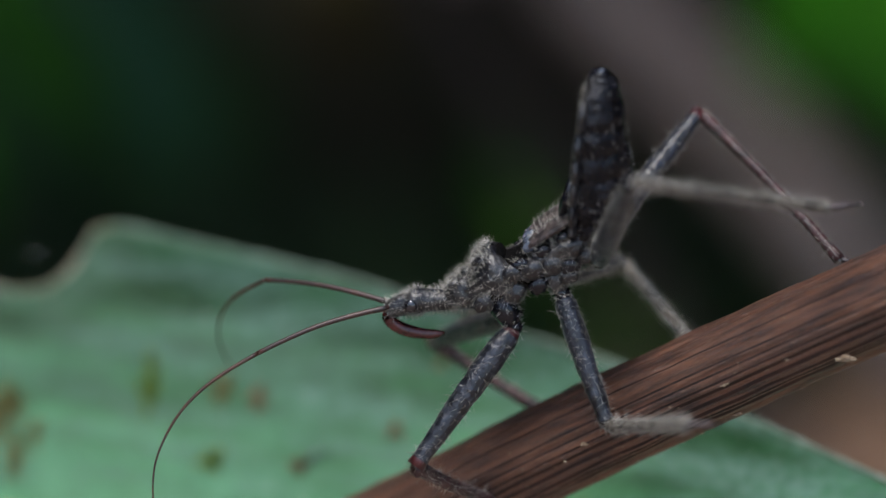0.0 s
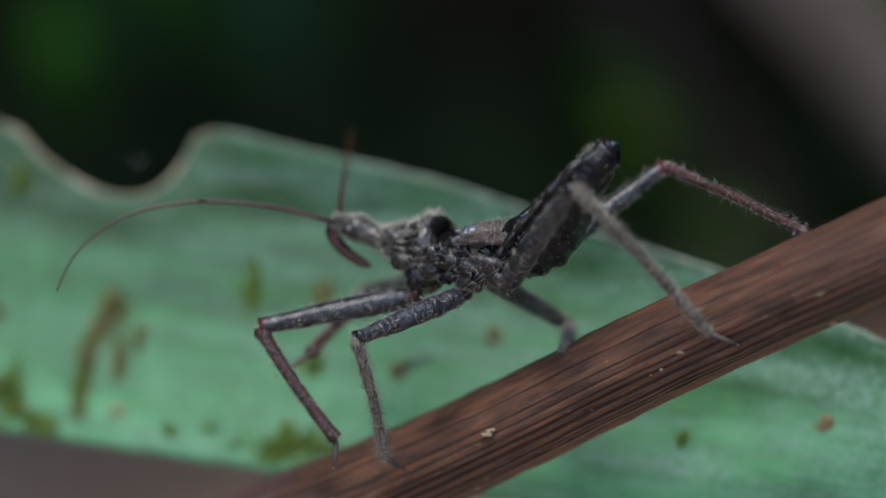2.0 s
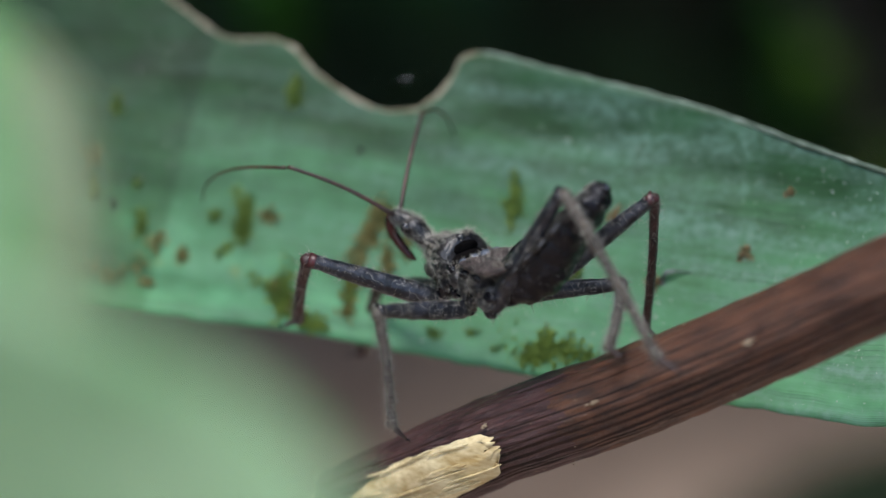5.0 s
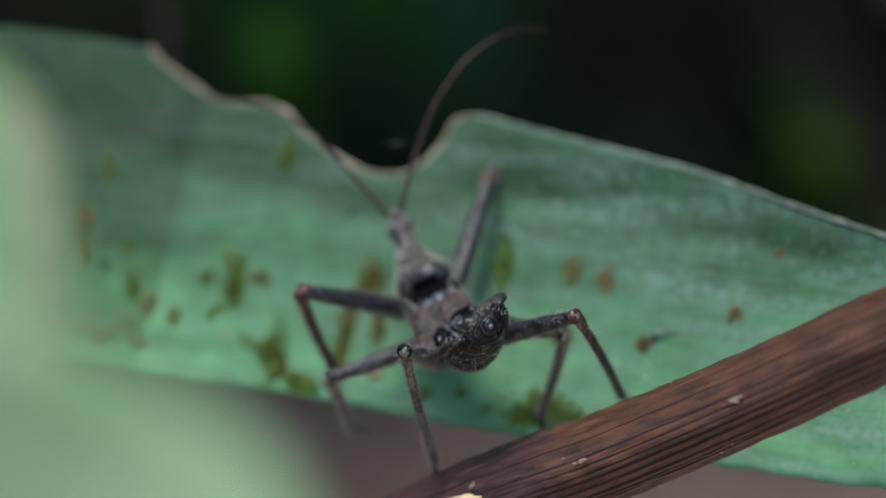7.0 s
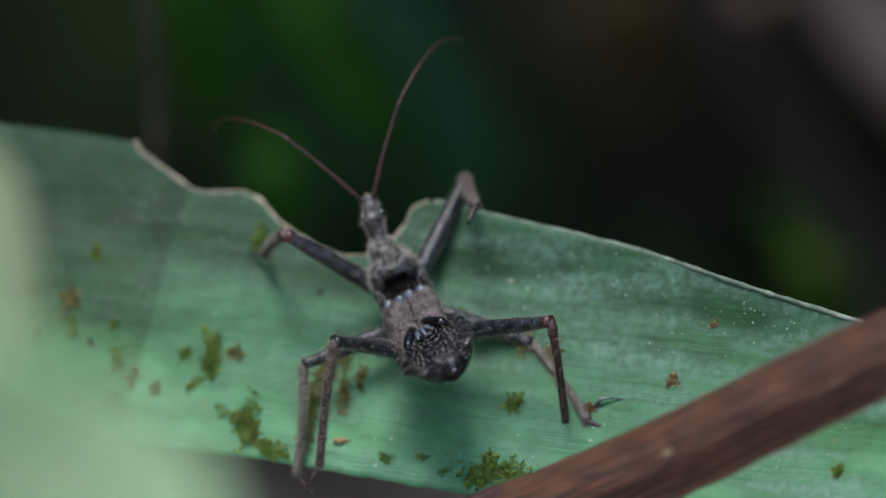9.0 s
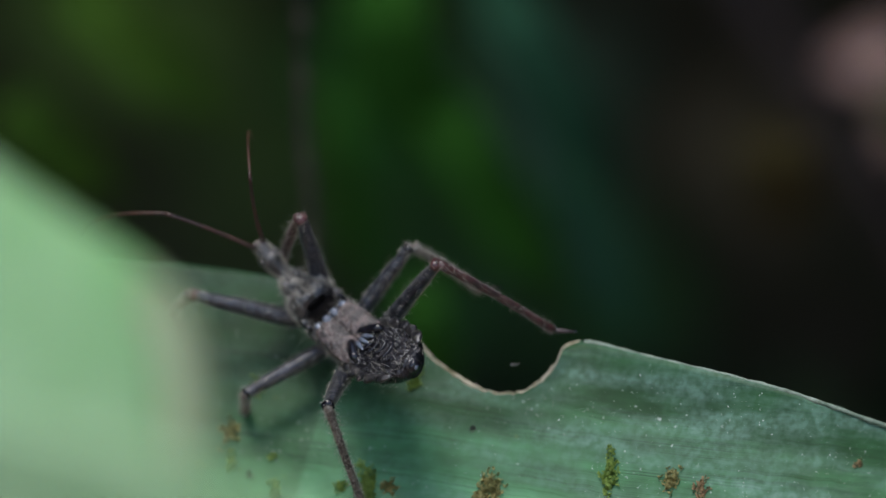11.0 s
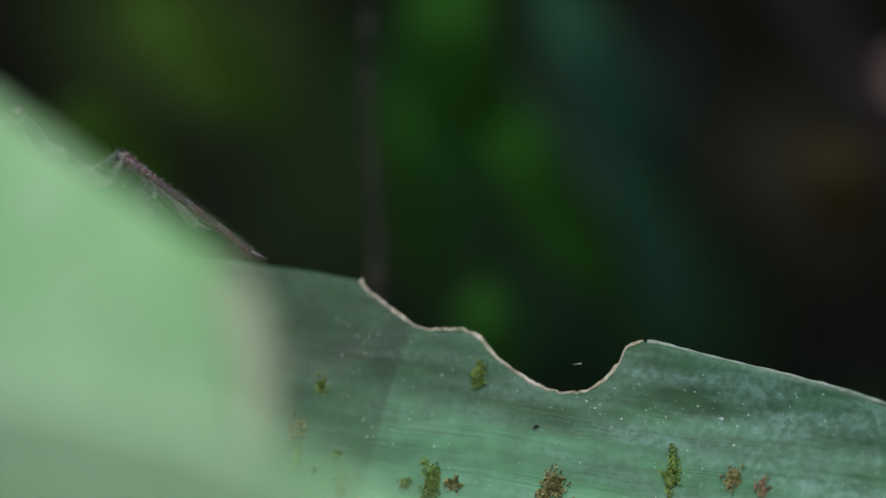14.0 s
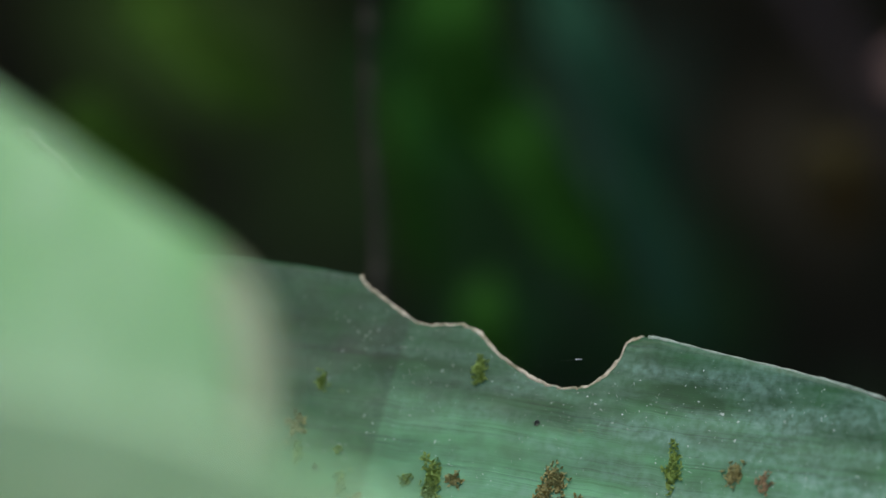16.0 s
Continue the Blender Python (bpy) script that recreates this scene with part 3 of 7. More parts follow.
def build_twig():
    n = 330
    pts = [p * MM for p in spline(TWIG_LINE, n)]
    xs = [p.x / MM for p in pts]
    radii = [along(x, ((-17.5, 1.7), (-14, 2.5), (-8, 3.35), (0, 3.38), (14, 3.13), (34, 2.97), (140, 3.1))) * MM for x in xs]
    bm = bmesh.new()
    uvl = bm.loops.layers.uv.new("uv")
    sides = 128
    rings = []
    for i, p in enumerate(pts):
        d = (pts[min(i + 1, n - 1)] - pts[max(i - 1, 0)]).normalized()
        side = Vector((0, 0, 1)).cross(d).normalized()
        top = d.cross(side).normalized()
        ring = []
        for k in range(sides):
            a = 2 * math.pi * k / sides
            fl = sum(h * max(0.0, math.cos(a - c)) ** e for c, h, e in GROOVES)
            r = radii[i] * (1 + fl + 0.035 * noise.noise(Vector((xs[i] * 0.35, math.cos(a) * 3, math.sin(a) * 3)))
                            + 0.02 * noise.noise(Vector((xs[i] * 0.9, math.cos(a) * 9, math.sin(a) * 9))))
            ring.append(bm.verts.new(p + (side * math.cos(a) + top * math.sin(a)) * r))
        rings.append(ring)
    for i, (a, b) in enumerate(zip(rings, rings[1:])):
        for k in range(sides):
            f = bm.faces.new((a[k], a[(k + 1) % sides], b[(k + 1) % sides], b[k]))
            for lp, (du, dv) in zip(f.loops, ((0, 0), (0, 1), (1, 1), (1, 0))):
                lp[uvl].uv = ((i + du) / n * 9.0, (k + dv) / sides * 1.0)
            ang = 2 * math.pi * (k + 0.5) / sides
            if any(abs(ang - c) < h for c, h in ((2.42, 0.025), (2.8, 0.025), (3.0, 0.03), (3.2, 0.025), (3.4, 0.04), (3.64, 0.05), (3.92, 0.06), (4.08, 0.03), (4.25, 0.06), (4.6, 0.06))):
                f.material_index = 1
            elif xs[i] + 3.0 * noise.noise(Vector((xs[i] * 0.5, ang * 2.5, 7))) < 1.0:
                f.material_index = 2
    for ring, flip in ((rings[0], True), (rings[-1], False)):
        bm.faces.new(list(reversed(ring)) if flip else ring)
    ob = part("twig", bm, [M_BARK, M_GROOVE, M_BARKDARK])
    tagged(ob, "ribbed red-brown dry twig with a torn end", "twig")

    def on_twig(x, ang, out=1.0):
        i = int(np.argmin([abs(q - x) for q in xs]))
        d = (pts[min(i + 1, n - 1)] - pts[max(i - 1, 0)]).normalized()
        side = Vector((0, 0, 1)).cross(d).normalized()
        top = d.cross(side).normalized()
        nr = side * math.cos(ang) + top * math.sin(ang)
        return pts[i] + nr * radii[i] * out, nr, d

    # pale torn strip near the broken end
    tear = bmesh.new()
    rng = np.random.default_rng(5)
    nx, na = 46, 16
    grid = []
    for i in range(nx):
        s = i / (nx - 1)
        x = -14.5 + 10.9 * s
        lo = along(x, ((-14.5, 3.1), (-10.7, 2.62), (-7, 2.64), (-4.4, 2.72), (-3.6, 2.9)))
        hi = along(x, ((-14.5, 3.9), (-10.7, 4.1), (-7, 3.9), (-4.4, 3.78), (-3.6, 3.3)))
        row = []
        for j in range(na):
            w = j / (na - 1)
            ang = lo + (hi - lo) * w + 0.05 * noise.noise(Vector((x * 1.3, w * 9, 0)))
            edge = min(w, 1 - w, s * 3, (1 - s) * 5) * 6
            out = 1.0 + min(1, edge) * (0.045 + 0.03 * noise.noise(Vector((x * 0.3, w * 12, 2)))) - 0.02
            xx = x + 0.9 * noise.noise(Vector((w * 11, 4, 0))) * (1 if s > 0.8 or s < 0.2 else 0.3)
            row.append(tear.verts.new(on_twig(xx, ang, out)[0]))
        grid.append(row)
    for a, b in zip(grid, grid[1:]):
        for j in range(na - 1):
            tear.faces.new((a[j], a[j + 1], b[j + 1], b[j]))
    strands = []
    for k in range(22):
        a0 = rng.uniform(2.7, 3.9)
        x0 = rng.uniform(-14, -7)
        line = [on_twig(x, a0 + 0.04 * math.sin(x), 1.05 + 0.02 * rng.random())[0] for x in np.linspace(x0, x0 + rng.uniform(1.5, 4.0), 7)]
        strands.append(line)
    bmesh.ops.recalc_face_normals(tear, faces=tear.faces)
    torn = part("torn_wood", tear, M_WOOD, ob, "pale yellow torn wood")
    for k, line in enumerate(strands):
        b = bmesh.new()
        tube(b, line, [0.00003] + [0.0001] * 5 + [0.00003], 5, rough=0.5, seed=k)
        part("fibre", b, M_WOOD, torn)
    fray = bmesh.new()
    for k in range(30):
        a0 = rng.uniform(0, 6.28)
        p, nr, d = on_twig(-17.4, a0, rng.uniform(0.2, 0.95))
        q = p - d * rng.uniform(0.3, 1.6) * MM + nr * rng.normal(0.1, 0.3) * MM
        tube(fray, [p + d * 0.4 * MM, p, q], [0.00016, 0.00013, 0.00003], 5)
    part("frayed_end", fray, M_WOOD, ob, "frayed pale fibres at the broken end")
    # small pale scars, flecks and lichen grains on the bark
    def fleck(x, ang, size, long):
        b = bmesh.new()
        p, nr, d = on_twig(x, ang, 1.0)
        for k in range(7):
            off = d * rng.normal(0, size * long * 0.4) + nr.cross(d) * rng.normal(0, size * 0.3)
            ball(b, p + off, size * rng.uniform(0.35, 0.7), (1.3, 1, 0.5), 0, 0.4, k, 7, 5)
        part("bark_scar", b, M_SCAR, ob)
    for x, ang, s, l in ((13.5, 2.95, 0.3, 1.8), (3.2, 2.9, 0.26, 1.8), (32.4, 3.3, 0.12, 3.0), (32.0, 4.2, 0.2, 1.4), (38.5, 3.9, 0.5, 1.0), (24.5, 3.2, 0.18, 2.0), (43.0, 3.6, 0.5, 1.2), (-4.0, 2.6, 0.22, 1.3)):
        fleck(x, ang, s * MM, l)
    grains = bmesh.new()
    for k in range(460):
        x, ang = rng.uniform(-16, 60), rng.uniform(1.2, 5.4)
        p, nr, d = on_twig(x, ang, 1.0)
        ball(grains, p, min(0.08, 0.025 * math.exp(rng.normal(0, 0.5))) * MM, (1.6, 1, 0.7), 0, 0.3, k, 5, 4)
    tagged(part("bark_grit", grains, M_SCAR, ob), kind="stuff")
    return ob


twig = build_twig()


# ---- the blurred near leaf ----
def strap(name, line, widths, face, mat, label, bend=0.0, thick=0.0005, wave=0.0, cols=10, parent=None, category="leaf", fold=0.0):
    """A strap leaf along a line of points, its blade across 'face' x direction."""
    n = 60
    pts = spline(line, n)
    bm = bmesh.new()
    uvl = bm.loops.layers.uv.new("uv")
    g, coords = [], {}
    for i, p in enumerate(pts):
        s = i / (n - 1)
        d = (pts[min(i + 1, n - 1)] - pts[max(i - 1, 0)]).normalized()
        side = d.cross(Vector(face)).normalized()
        out = side.cross(d).normalized()
        w = along(s, widths)
        row = []
        for j in range(cols + 1):
            c = j / cols * 2 - 1
            lift = bend * w * (c * c) + fold * w * abs(c) + wave * w * noise.noise(Vector((s * 4, c, 3)))
            x = bm.verts.new(p + side * c * w + out * lift)
            coords[x] = (s * 3, j / cols)
            row.append(x)
        g.append(row)
    for a, b in zip(g, g[1:]):
        for j in range(cols):
            bm.faces.new((a[j], a[j + 1], b[j + 1], b[j]))
    bm.normal_update()
    under = {x: bm.verts.new(x.co - x.normal * thick) for x in coords}
    for x, y in list(under.items()):
        coords[y] = coords[x]
    for f in list(bm.faces):
        bm.faces.new([under[v] for v in reversed(f.verts)])
    ring = [r[0] for r in g] + g[-1][1:] + [r[-1] for r in reversed(g[:-1])] + list(reversed(g[0][1:-1]))
    for a, b in zip(ring, ring[1:] + ring[:1]):
        bm.faces.new((b, a, under[a], under[b]))
    bmesh.ops.recalc_face_normals(bm, faces=bm.faces)
    for f in bm.faces:
        for lp in f.loops:
            lp[uvl].uv = coords[lp.vert]
    ob = part(name, bm, mat, parent)
    if parent is None:
        tagged(ob, label, category)
    return ob


NEAR_EDGE = ((-0.0446, -0.0703, 0.0362), (-0.0371, -0.0697, 0.0307), (-0.0311, -0.0693, 0.0265), (-0.0257, -0.0690, 0.0230), (-0.0234, -0.0690, 0.0205), (-0.0225, -0.0693, 0.0178), (-0.0221, -0.0701, 0.0137), (-0.0221, -0.0709, 0.0097), (-0.0217, -0.0747, -0.0078))
NEAR_INNER = ((-0.0569, -0.0751, 0.0291), (-0.0527, -0.0753, 0.0232), (-0.0496, -0.0757, 0.0182), (-0.0477, -0.0761, 0.0141), (-0.0471, -0.0765, 0.0116), (-0.0467, -0.0770, 0.0093), (-0.0463, -0.0776, 0.0058), (-0.0461, -0.0782, 0.0030), (-0.0452, -0.0801, -0.0070))


LOW_EDGE_LINE = ((-0.0347, -0.0955, 0.0210), (-0.0270, -0.0948, 0.0195), (-0.0210, -0.0948, 0.0184), (-0.0175, -0.0950, 0.0173), (-0.0143, -0.0951, 0.0158), (-0.0116, -0.0955, 0.0141), (-0.0096, -0.0966, 0.0120), (-0.0086, -0.0981, 0.0088), (-0.0081, -0.1001, 0.0028))
LOW_INNER_LINE = ((-0.0365, -0.0931, 0.0128), (-0.0308, -0.0931, 0.0116), (-0.0267, -0.0932, 0.0105), (-0.0247, -0.0933, 0.0095), (-0.0232, -0.0935, 0.0080), (-0.0225, -0.0940, 0.0067), (-0.0221, -0.0942, 0.0051), (-0.0216, -0.0947, 0.0030), (-0.0215, -0.0954, -0.0003))


def build_lens_leaf(name, edge_line, inner_line, mat, label, dry=3):
    """A broad leaf close to the lens: a long upper side, a rounded corner and a hanging side with a dry margin."""
    n, cols = 70, 24
    edge, inner = spline(edge_line, n), spline(inner_line, n)

    def skin(inside):
        bm = bmesh.new()
        g = []
        for a, b in zip(inner, edge):
            row = []
            for j in range(cols + 1):
                w = j / cols
                p = a.lerp(b, w)
                p.y += 0.0024 * noise.noise(p * 22) + 0.0008 * max(0, w - 0.8) ** 2 * 25
                row.append(bm.verts.new(p))
            g.append(row)
        for i, (a, b) in enumerate(zip(g, g[1:])):
            for j in range(cols):
                if inside(i, j):
                    bm.faces.new((a[j], b[j], b[j + 1], a[j + 1]))
        bmesh.ops.delete(bm, geom=[v for v in bm.verts if not v.link_faces], context="VERTS")
        bm.normal_update()
        back = {v: bm.verts.new(v.co + Vector((0, 0.0004, 0))) for v in list(bm.verts)}
        rim = [e for e in bm.edges if len(e.link_faces) == 1]
        for f in list(bm.faces):
            bm.faces.new([back[v] for v in reversed(f.verts)])
        for e in rim:
            a, b = e.verts
            bm.faces.new((a, b, back[b], back[a]))
        bmesh.ops.recalc_face_normals(bm, faces=bm.faces)
        return bm

    def margin(i, j):
        return j >= cols - min(dry, max(0, (i - 24) // 3))

    ob = part(name, skin(lambda i, j: not margin(i, j)), mat)
    rib = bmesh.new()
    tube(rib, [a.lerp(b, 0.45) - Vector((0, 0.0003, 0)) for a, b in zip(inner, edge)], [0.0004] * n, 8)
    part("midrib", rib, mat, ob)
    if dry:
        part("dry_margin", skin(margin), M_MARGIN, ob, "yellowish tan drying margin")
    return tagged(ob, label, "leaf")


near_leaf = build_lens_leaf("near_leaf", NEAR_EDGE, NEAR_INNER, M_NEARLEAF, "pale green broad leaf close to the lens with a tan edge", 2)
low_leaf = build_lens_leaf("low_leaf", LOW_EDGE_LINE, LOW_INNER_LINE, M_ARCHING, "hazy pale green leaf arching down below the strap leaf", 0)


# ---- far surroundings: litter ground, dim undergrowth, stems ----
def build_ground():
    bm = bmesh.new()
    ring = [0.02, 0.12, 0.25, 0.4, 0.6, 0.9, 1.3, 2, 4, 9, 25, 80, 300]
    prev, n = None, 48
    mid = bm.verts.new((0, 0.1, -0.32))
    for r in ring:
        row = []
        for k in range(n):
            a = 2 * math.pi * k / n
            x, y = math.cos(a) * r, 0.1 + math.sin(a) * r
            bank = 0.05 * min(1, max(0, (y - 0.2) / 0.5)) if r < 3 else 0.05
            z = -0.32 + bank + 0.03 * noise.noise(Vector((x * 4, y * 4, 0)))
            row.append(bm.verts.new((x, y, z)))
        for k in range(n):
            if prev:
                bm.faces.new((prev[k], row[k], row[(k + 1) % n], prev[(k + 1) % n]))
            else:
                bm.faces.new((mid, row[k], row[(k + 1) % n]))
        prev = row
    return tagged(part("ground", bm, M_SOIL), "brown forest floor with leaf litter", "ground", kind="structure")


ground = build_ground()


def build_thicket():
    """Dense dim undergrowth that closes the view; its unseen roof is added to shade it from above."""
    bm = bmesh.new()
    n, m = 64, 26
    rows = []
    for j in range(m):
        s = j / (m - 1)
        row = []
        for k in range(n + 1):
            a = math.pi * (-0.25 + 1.5 * k / n)
            # upper rings draw inward as an unseen overhang that blocks sky light
            rad = 1.15 - 0.88 * max(0, s - 0.55) / 0.45
            z = -0.35 + 1.15 * min(1, s / 0.6)
            x, y = math.cos(a) * rad * 1.2, 0.15 + math.sin(a) * rad
            d = 0.12 * noise.noise(Vector((x * 3, y * 3, z * 3))) + 0.05 * noise.noise(Vector((x * 9, y * 9, z * 9)))
            row.append(bm.verts.new((x * (1 + d), y * (1 + d), z + d * 0.5)))
        rows.append(row)
    for a, b in zip(rows, rows[1:]):
        for k in range(n):
            bm.faces.new((a[k], a[k + 1], b[k + 1], b[k]))
    return tagged(part("backdrop", bm, M_UNDERDARK), "backdrop painted as dim tangled undergrowth in deep shade", "undergrowth", kind="structure")


thicket = build_thicket()


def at_angle(yaw, pitch, dist):
    """A place seen from the lens at that heading (degrees, to the left), pitch and distance."""
    y, p = radians(yaw), radians(pitch)
    return Vector((0.004, -0.2, 0.043)) + Vector((-math.sin(y) * math.cos(p), math.cos(y) * math.cos(p), math.sin(p))) * dist


def stem(name, ends, r0, r1, mat, label, category="stem", nodes=0):
    pts = spline(ends, 40)
    bm = bmesh.new()
    tube(bm, pts, [r0 + (r1 - r0) * i / 39 + (nodes and 0.12 * r0 * max(0, math.cos(i * nodes)) ** 8) for i in range(40)], 18, rough=0.12)
    ob = tagged(part(name, bm, mat), label, category)
    for k, turn in enumerate((-2.3, -1.5, -0.8)):
        ridge = bmesh.new()
        line = [p + Vector((math.cos(turn) * 0.96, math.sin(turn) * 0.96, 0)) * (r0 + (r1 - r0) * i / 39) for i, p in enumerate(pts)]
        tube(ridge, line, [r0 * (0.1 + 0.05 * noise.noise(Vector((i * 0.4, k, 9)))) for i in range(40)], 8, rough=0.5, seed=k)
        part("bark_ridge", ridge, mat, ob)
    return ob


stem("woody_stem", [at_angle(-16, -16, 1.02), at_angle(-12, -11.3, 1.03), at_angle(-9.3, -8.2, 1.04), at_angle(-6.1, -5.0, 1.05), at_angle(-5.4, -3.2, 1.06), at_angle(-4.9, 1.5, 1.07)], 0.0165, 0.016, M_STEM, "thick greyish brown woody stem leaning behind the leaf")
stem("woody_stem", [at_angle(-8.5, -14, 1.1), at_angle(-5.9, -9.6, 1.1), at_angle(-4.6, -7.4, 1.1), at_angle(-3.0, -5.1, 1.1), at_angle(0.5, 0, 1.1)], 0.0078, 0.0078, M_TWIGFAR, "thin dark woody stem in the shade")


def build_stalk():
    """A thin jointed stalk close behind the blade, paler at its swollen joints."""
    line = spline([at_angle(8.62, -13, 0.3), at_angle(8.5, -7.3, 0.3), at_angle(8.72, -4.4, 0.302), at_angle(8.66, 2, 0.305), at_angle(8.9, 12, 0.31)], 90)
    bm = bmesh.new()
    tube(bm, line, [(0.00062 + 0.00016 * noise.noise(Vector((i * 0.5, 0, 5)))) for i in range(90)], 12, rough=0.25)
    ob = part("dry_stalk", bm, M_STALK)
    for i in (4, 13, 19, 30, 36, 47, 52, 63, 71, 83):
        b = bmesh.new()
        ball(b, line[i], 0.00066 + 0.00003 * (i % 5), (1, 1, 1.2 + 0.25 * (i % 3)), 0, 0.4, i, 12, 9)
        part("joint", b, M_JOINT, ob, "pale swollen joint")
    return tagged(ob, "thin upright jointed dry stalk", "stem")


build_stalk()


def far_leaf(yaw, pitch, dist, w, h, lean, label, mat=None, curl=0.3):
    c = at_angle(yaw, pitch, dist)
    l = radians(lean)
    ax = Vector((math.sin(l), 0.15, math.cos(l)))
    ob = strap("undergrowth_leaf", [c - ax * h, c - ax * h * 0.4 + Vector((0, -0.01, 0)), c + ax * h * 0.3 + Vector((0, -0.01, 0)), c + ax * h + Vector((0, 0.03, -0.01))],
                 ((0, w * 0.15), (0.3, w), (0.6, w * 0.95), (1, w * 0.05)), (0, -1, 0.25), mat or M_UNDER, label, bend=curl, thick=0.0006, wave=0.3)
    rib = bmesh.new()
    tube(rib, spline([c - ax * h * 1.5, c - ax * h, c - ax * h * 0.4 + Vector((0, -0.011, 0)), c + ax * h * 0.3 + Vector((0, -0.011, 0))], 14), [w * 0.04] * 13 + [w * 0.01], 6)
    part("midrib", rib, mat or M_UNDER, ob)
    return ob


# sunlit and shaded looks of these leaves come from their base colours
for row in ((-12.7, -5.2, 0.95, 0.03, 0.05, -25, "bright green leaf with its sunlit look painted in", M_BRIGHT), (-10.5, -5.6, 0.9, 0.014, 0.03, 20, "bright green leaf with its sunlit look painted in", M_BRIGHT),
            # the M_DIM leaves are added to darken the ground below the blade
            (-5.4, -10.8, 1.0, 0.012, 0.02, -20, "green leaf low in the shade", M_UNDER), (-6.0, -19.6, 0.7, 0.02, 0.05, 60, "dark green leaf added to darken the ground", M_DIM), (-9.5, -18.6, 0.7, 0.02, 0.05, 50, "dark green leaf added to darken the ground", M_DIM),
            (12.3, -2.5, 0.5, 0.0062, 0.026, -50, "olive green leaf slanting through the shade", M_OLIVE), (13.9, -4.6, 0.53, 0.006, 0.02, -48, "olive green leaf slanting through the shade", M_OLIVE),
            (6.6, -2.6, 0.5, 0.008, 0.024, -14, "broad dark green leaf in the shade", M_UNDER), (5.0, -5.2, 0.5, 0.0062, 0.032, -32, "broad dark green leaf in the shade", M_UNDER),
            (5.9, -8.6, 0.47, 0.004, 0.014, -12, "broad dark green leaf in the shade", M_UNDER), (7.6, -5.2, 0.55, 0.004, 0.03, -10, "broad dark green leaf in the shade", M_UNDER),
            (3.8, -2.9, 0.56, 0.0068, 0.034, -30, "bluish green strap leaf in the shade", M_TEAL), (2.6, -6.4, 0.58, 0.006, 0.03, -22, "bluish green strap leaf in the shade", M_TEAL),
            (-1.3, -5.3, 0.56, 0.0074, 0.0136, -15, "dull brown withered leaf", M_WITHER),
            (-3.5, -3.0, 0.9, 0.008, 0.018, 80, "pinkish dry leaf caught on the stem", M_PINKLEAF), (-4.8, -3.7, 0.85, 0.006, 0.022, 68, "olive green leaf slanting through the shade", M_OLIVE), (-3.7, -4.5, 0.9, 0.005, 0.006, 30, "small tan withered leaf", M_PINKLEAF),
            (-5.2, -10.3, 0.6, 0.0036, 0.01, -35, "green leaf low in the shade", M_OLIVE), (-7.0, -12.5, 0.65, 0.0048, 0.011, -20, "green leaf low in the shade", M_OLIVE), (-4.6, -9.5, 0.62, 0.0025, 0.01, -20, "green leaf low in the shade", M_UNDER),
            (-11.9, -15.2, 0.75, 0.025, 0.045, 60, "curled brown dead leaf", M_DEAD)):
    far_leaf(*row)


def build_bed():
    """Low dark plants at the foot of the thicket, added to darken the bright ground."""
    rng = np.random.default_rng(77)
    bm = bmesh.new()
    for k in range(260):
        x, y = rng.uniform(-0.6, 0.6), rng.uniform(1.05, 1.25)
        base = Vector((x, y, -0.29))
        lean, ln, w = rng.normal(0, 0.5), rng.uniform(0.06, 0.15), rng.uniform(0.012, 0.03)
        ax = Vector((math.sin(lean), rng.normal(-0.2, 0.2), math.cos(lean))).normalized()
        sd = ax.cross(Vector((0, -1, 0.3))).normalized() * w
        pts = [base, base + ax * ln * 0.45 + sd, base + ax * ln + Vector((0, -0.02, -0.01)), base + ax * ln * 0.45 - sd]
        mid = bm.verts.new(base + ax * ln * 0.5 + Vector((0, -0.012, 0)))
        vs = [bm.verts.new(p) for p in pts]
        for a, b in zip(vs, vs[1:] + vs[:1]):
            bm.faces.new((a, b, mid))
    return tagged(part("ground_darkening_plants", bm, M_DIM), "low dark green plants added to darken the forest floor", "undergrowth", kind="stuff")


build_bed()


# ---- moss, debris and dust on the blade ----
def moss_tuft(u, v, size, tall=1.0, mat=None, label="tiny green moss tuft on the leaf", seed=0):
    rng = np.random.default_rng(seed)
    bm = bmesh.new()
    c = blade_point(u, v)
    nr = blade_normal(u, v)
    tx = (blade_point(u + 0.5, v) - c).normalized()
    ty = nr.cross(tx)
    n = max(9, int(24 * size * max(1.0, tall)))
    for k in range(max(2, int(3 * tall))):
        along_v = (k / max(1, int(3 * tall) - 1) - 0.5) * 0.75 * size * tall
        q = c + (tx * (rng.normal(0, 0.12) * size + 0.12 * along_v) + ty * along_v + nr * 0.04) * MM
        ball(bm, q, rng.uniform(0.13, 0.21) * size * MM, (1, 0.8, 1.15), 0, 0.9, seed + k, 9, 7)
    for k in range(n):
        a = rng.normal(0, 0.26) * size
        b = rng.normal(0, 0.31) * size * tall
        base = c + (tx * a + ty * b) * MM
        for q in range(5):
            d = (nr * rng.uniform(0.2, 1) + tx * rng.normal(0, 0.7) + ty * rng.normal(0, 0.7)).normalized()
            ln = rng.uniform(0.2, 0.52) * MM * (0.45 + 0.4 * size)
            s = d.orthogonal().normalized() * ln * 0.26
            p0 = bm.verts.new(base)
            p1 = bm.verts.new(base + d * ln * 0.5 + s)
            p2 = bm.verts.new(base + d * ln)
            p3 = bm.verts.new(base + d * ln * 0.5 - s)
            bm.faces.new((p0, p1, p2, p3))
    return tagged(part("moss_tuft", bm, mat or M_MOSS, smooth=False), label, "moss", "moss tufts on the leaf")


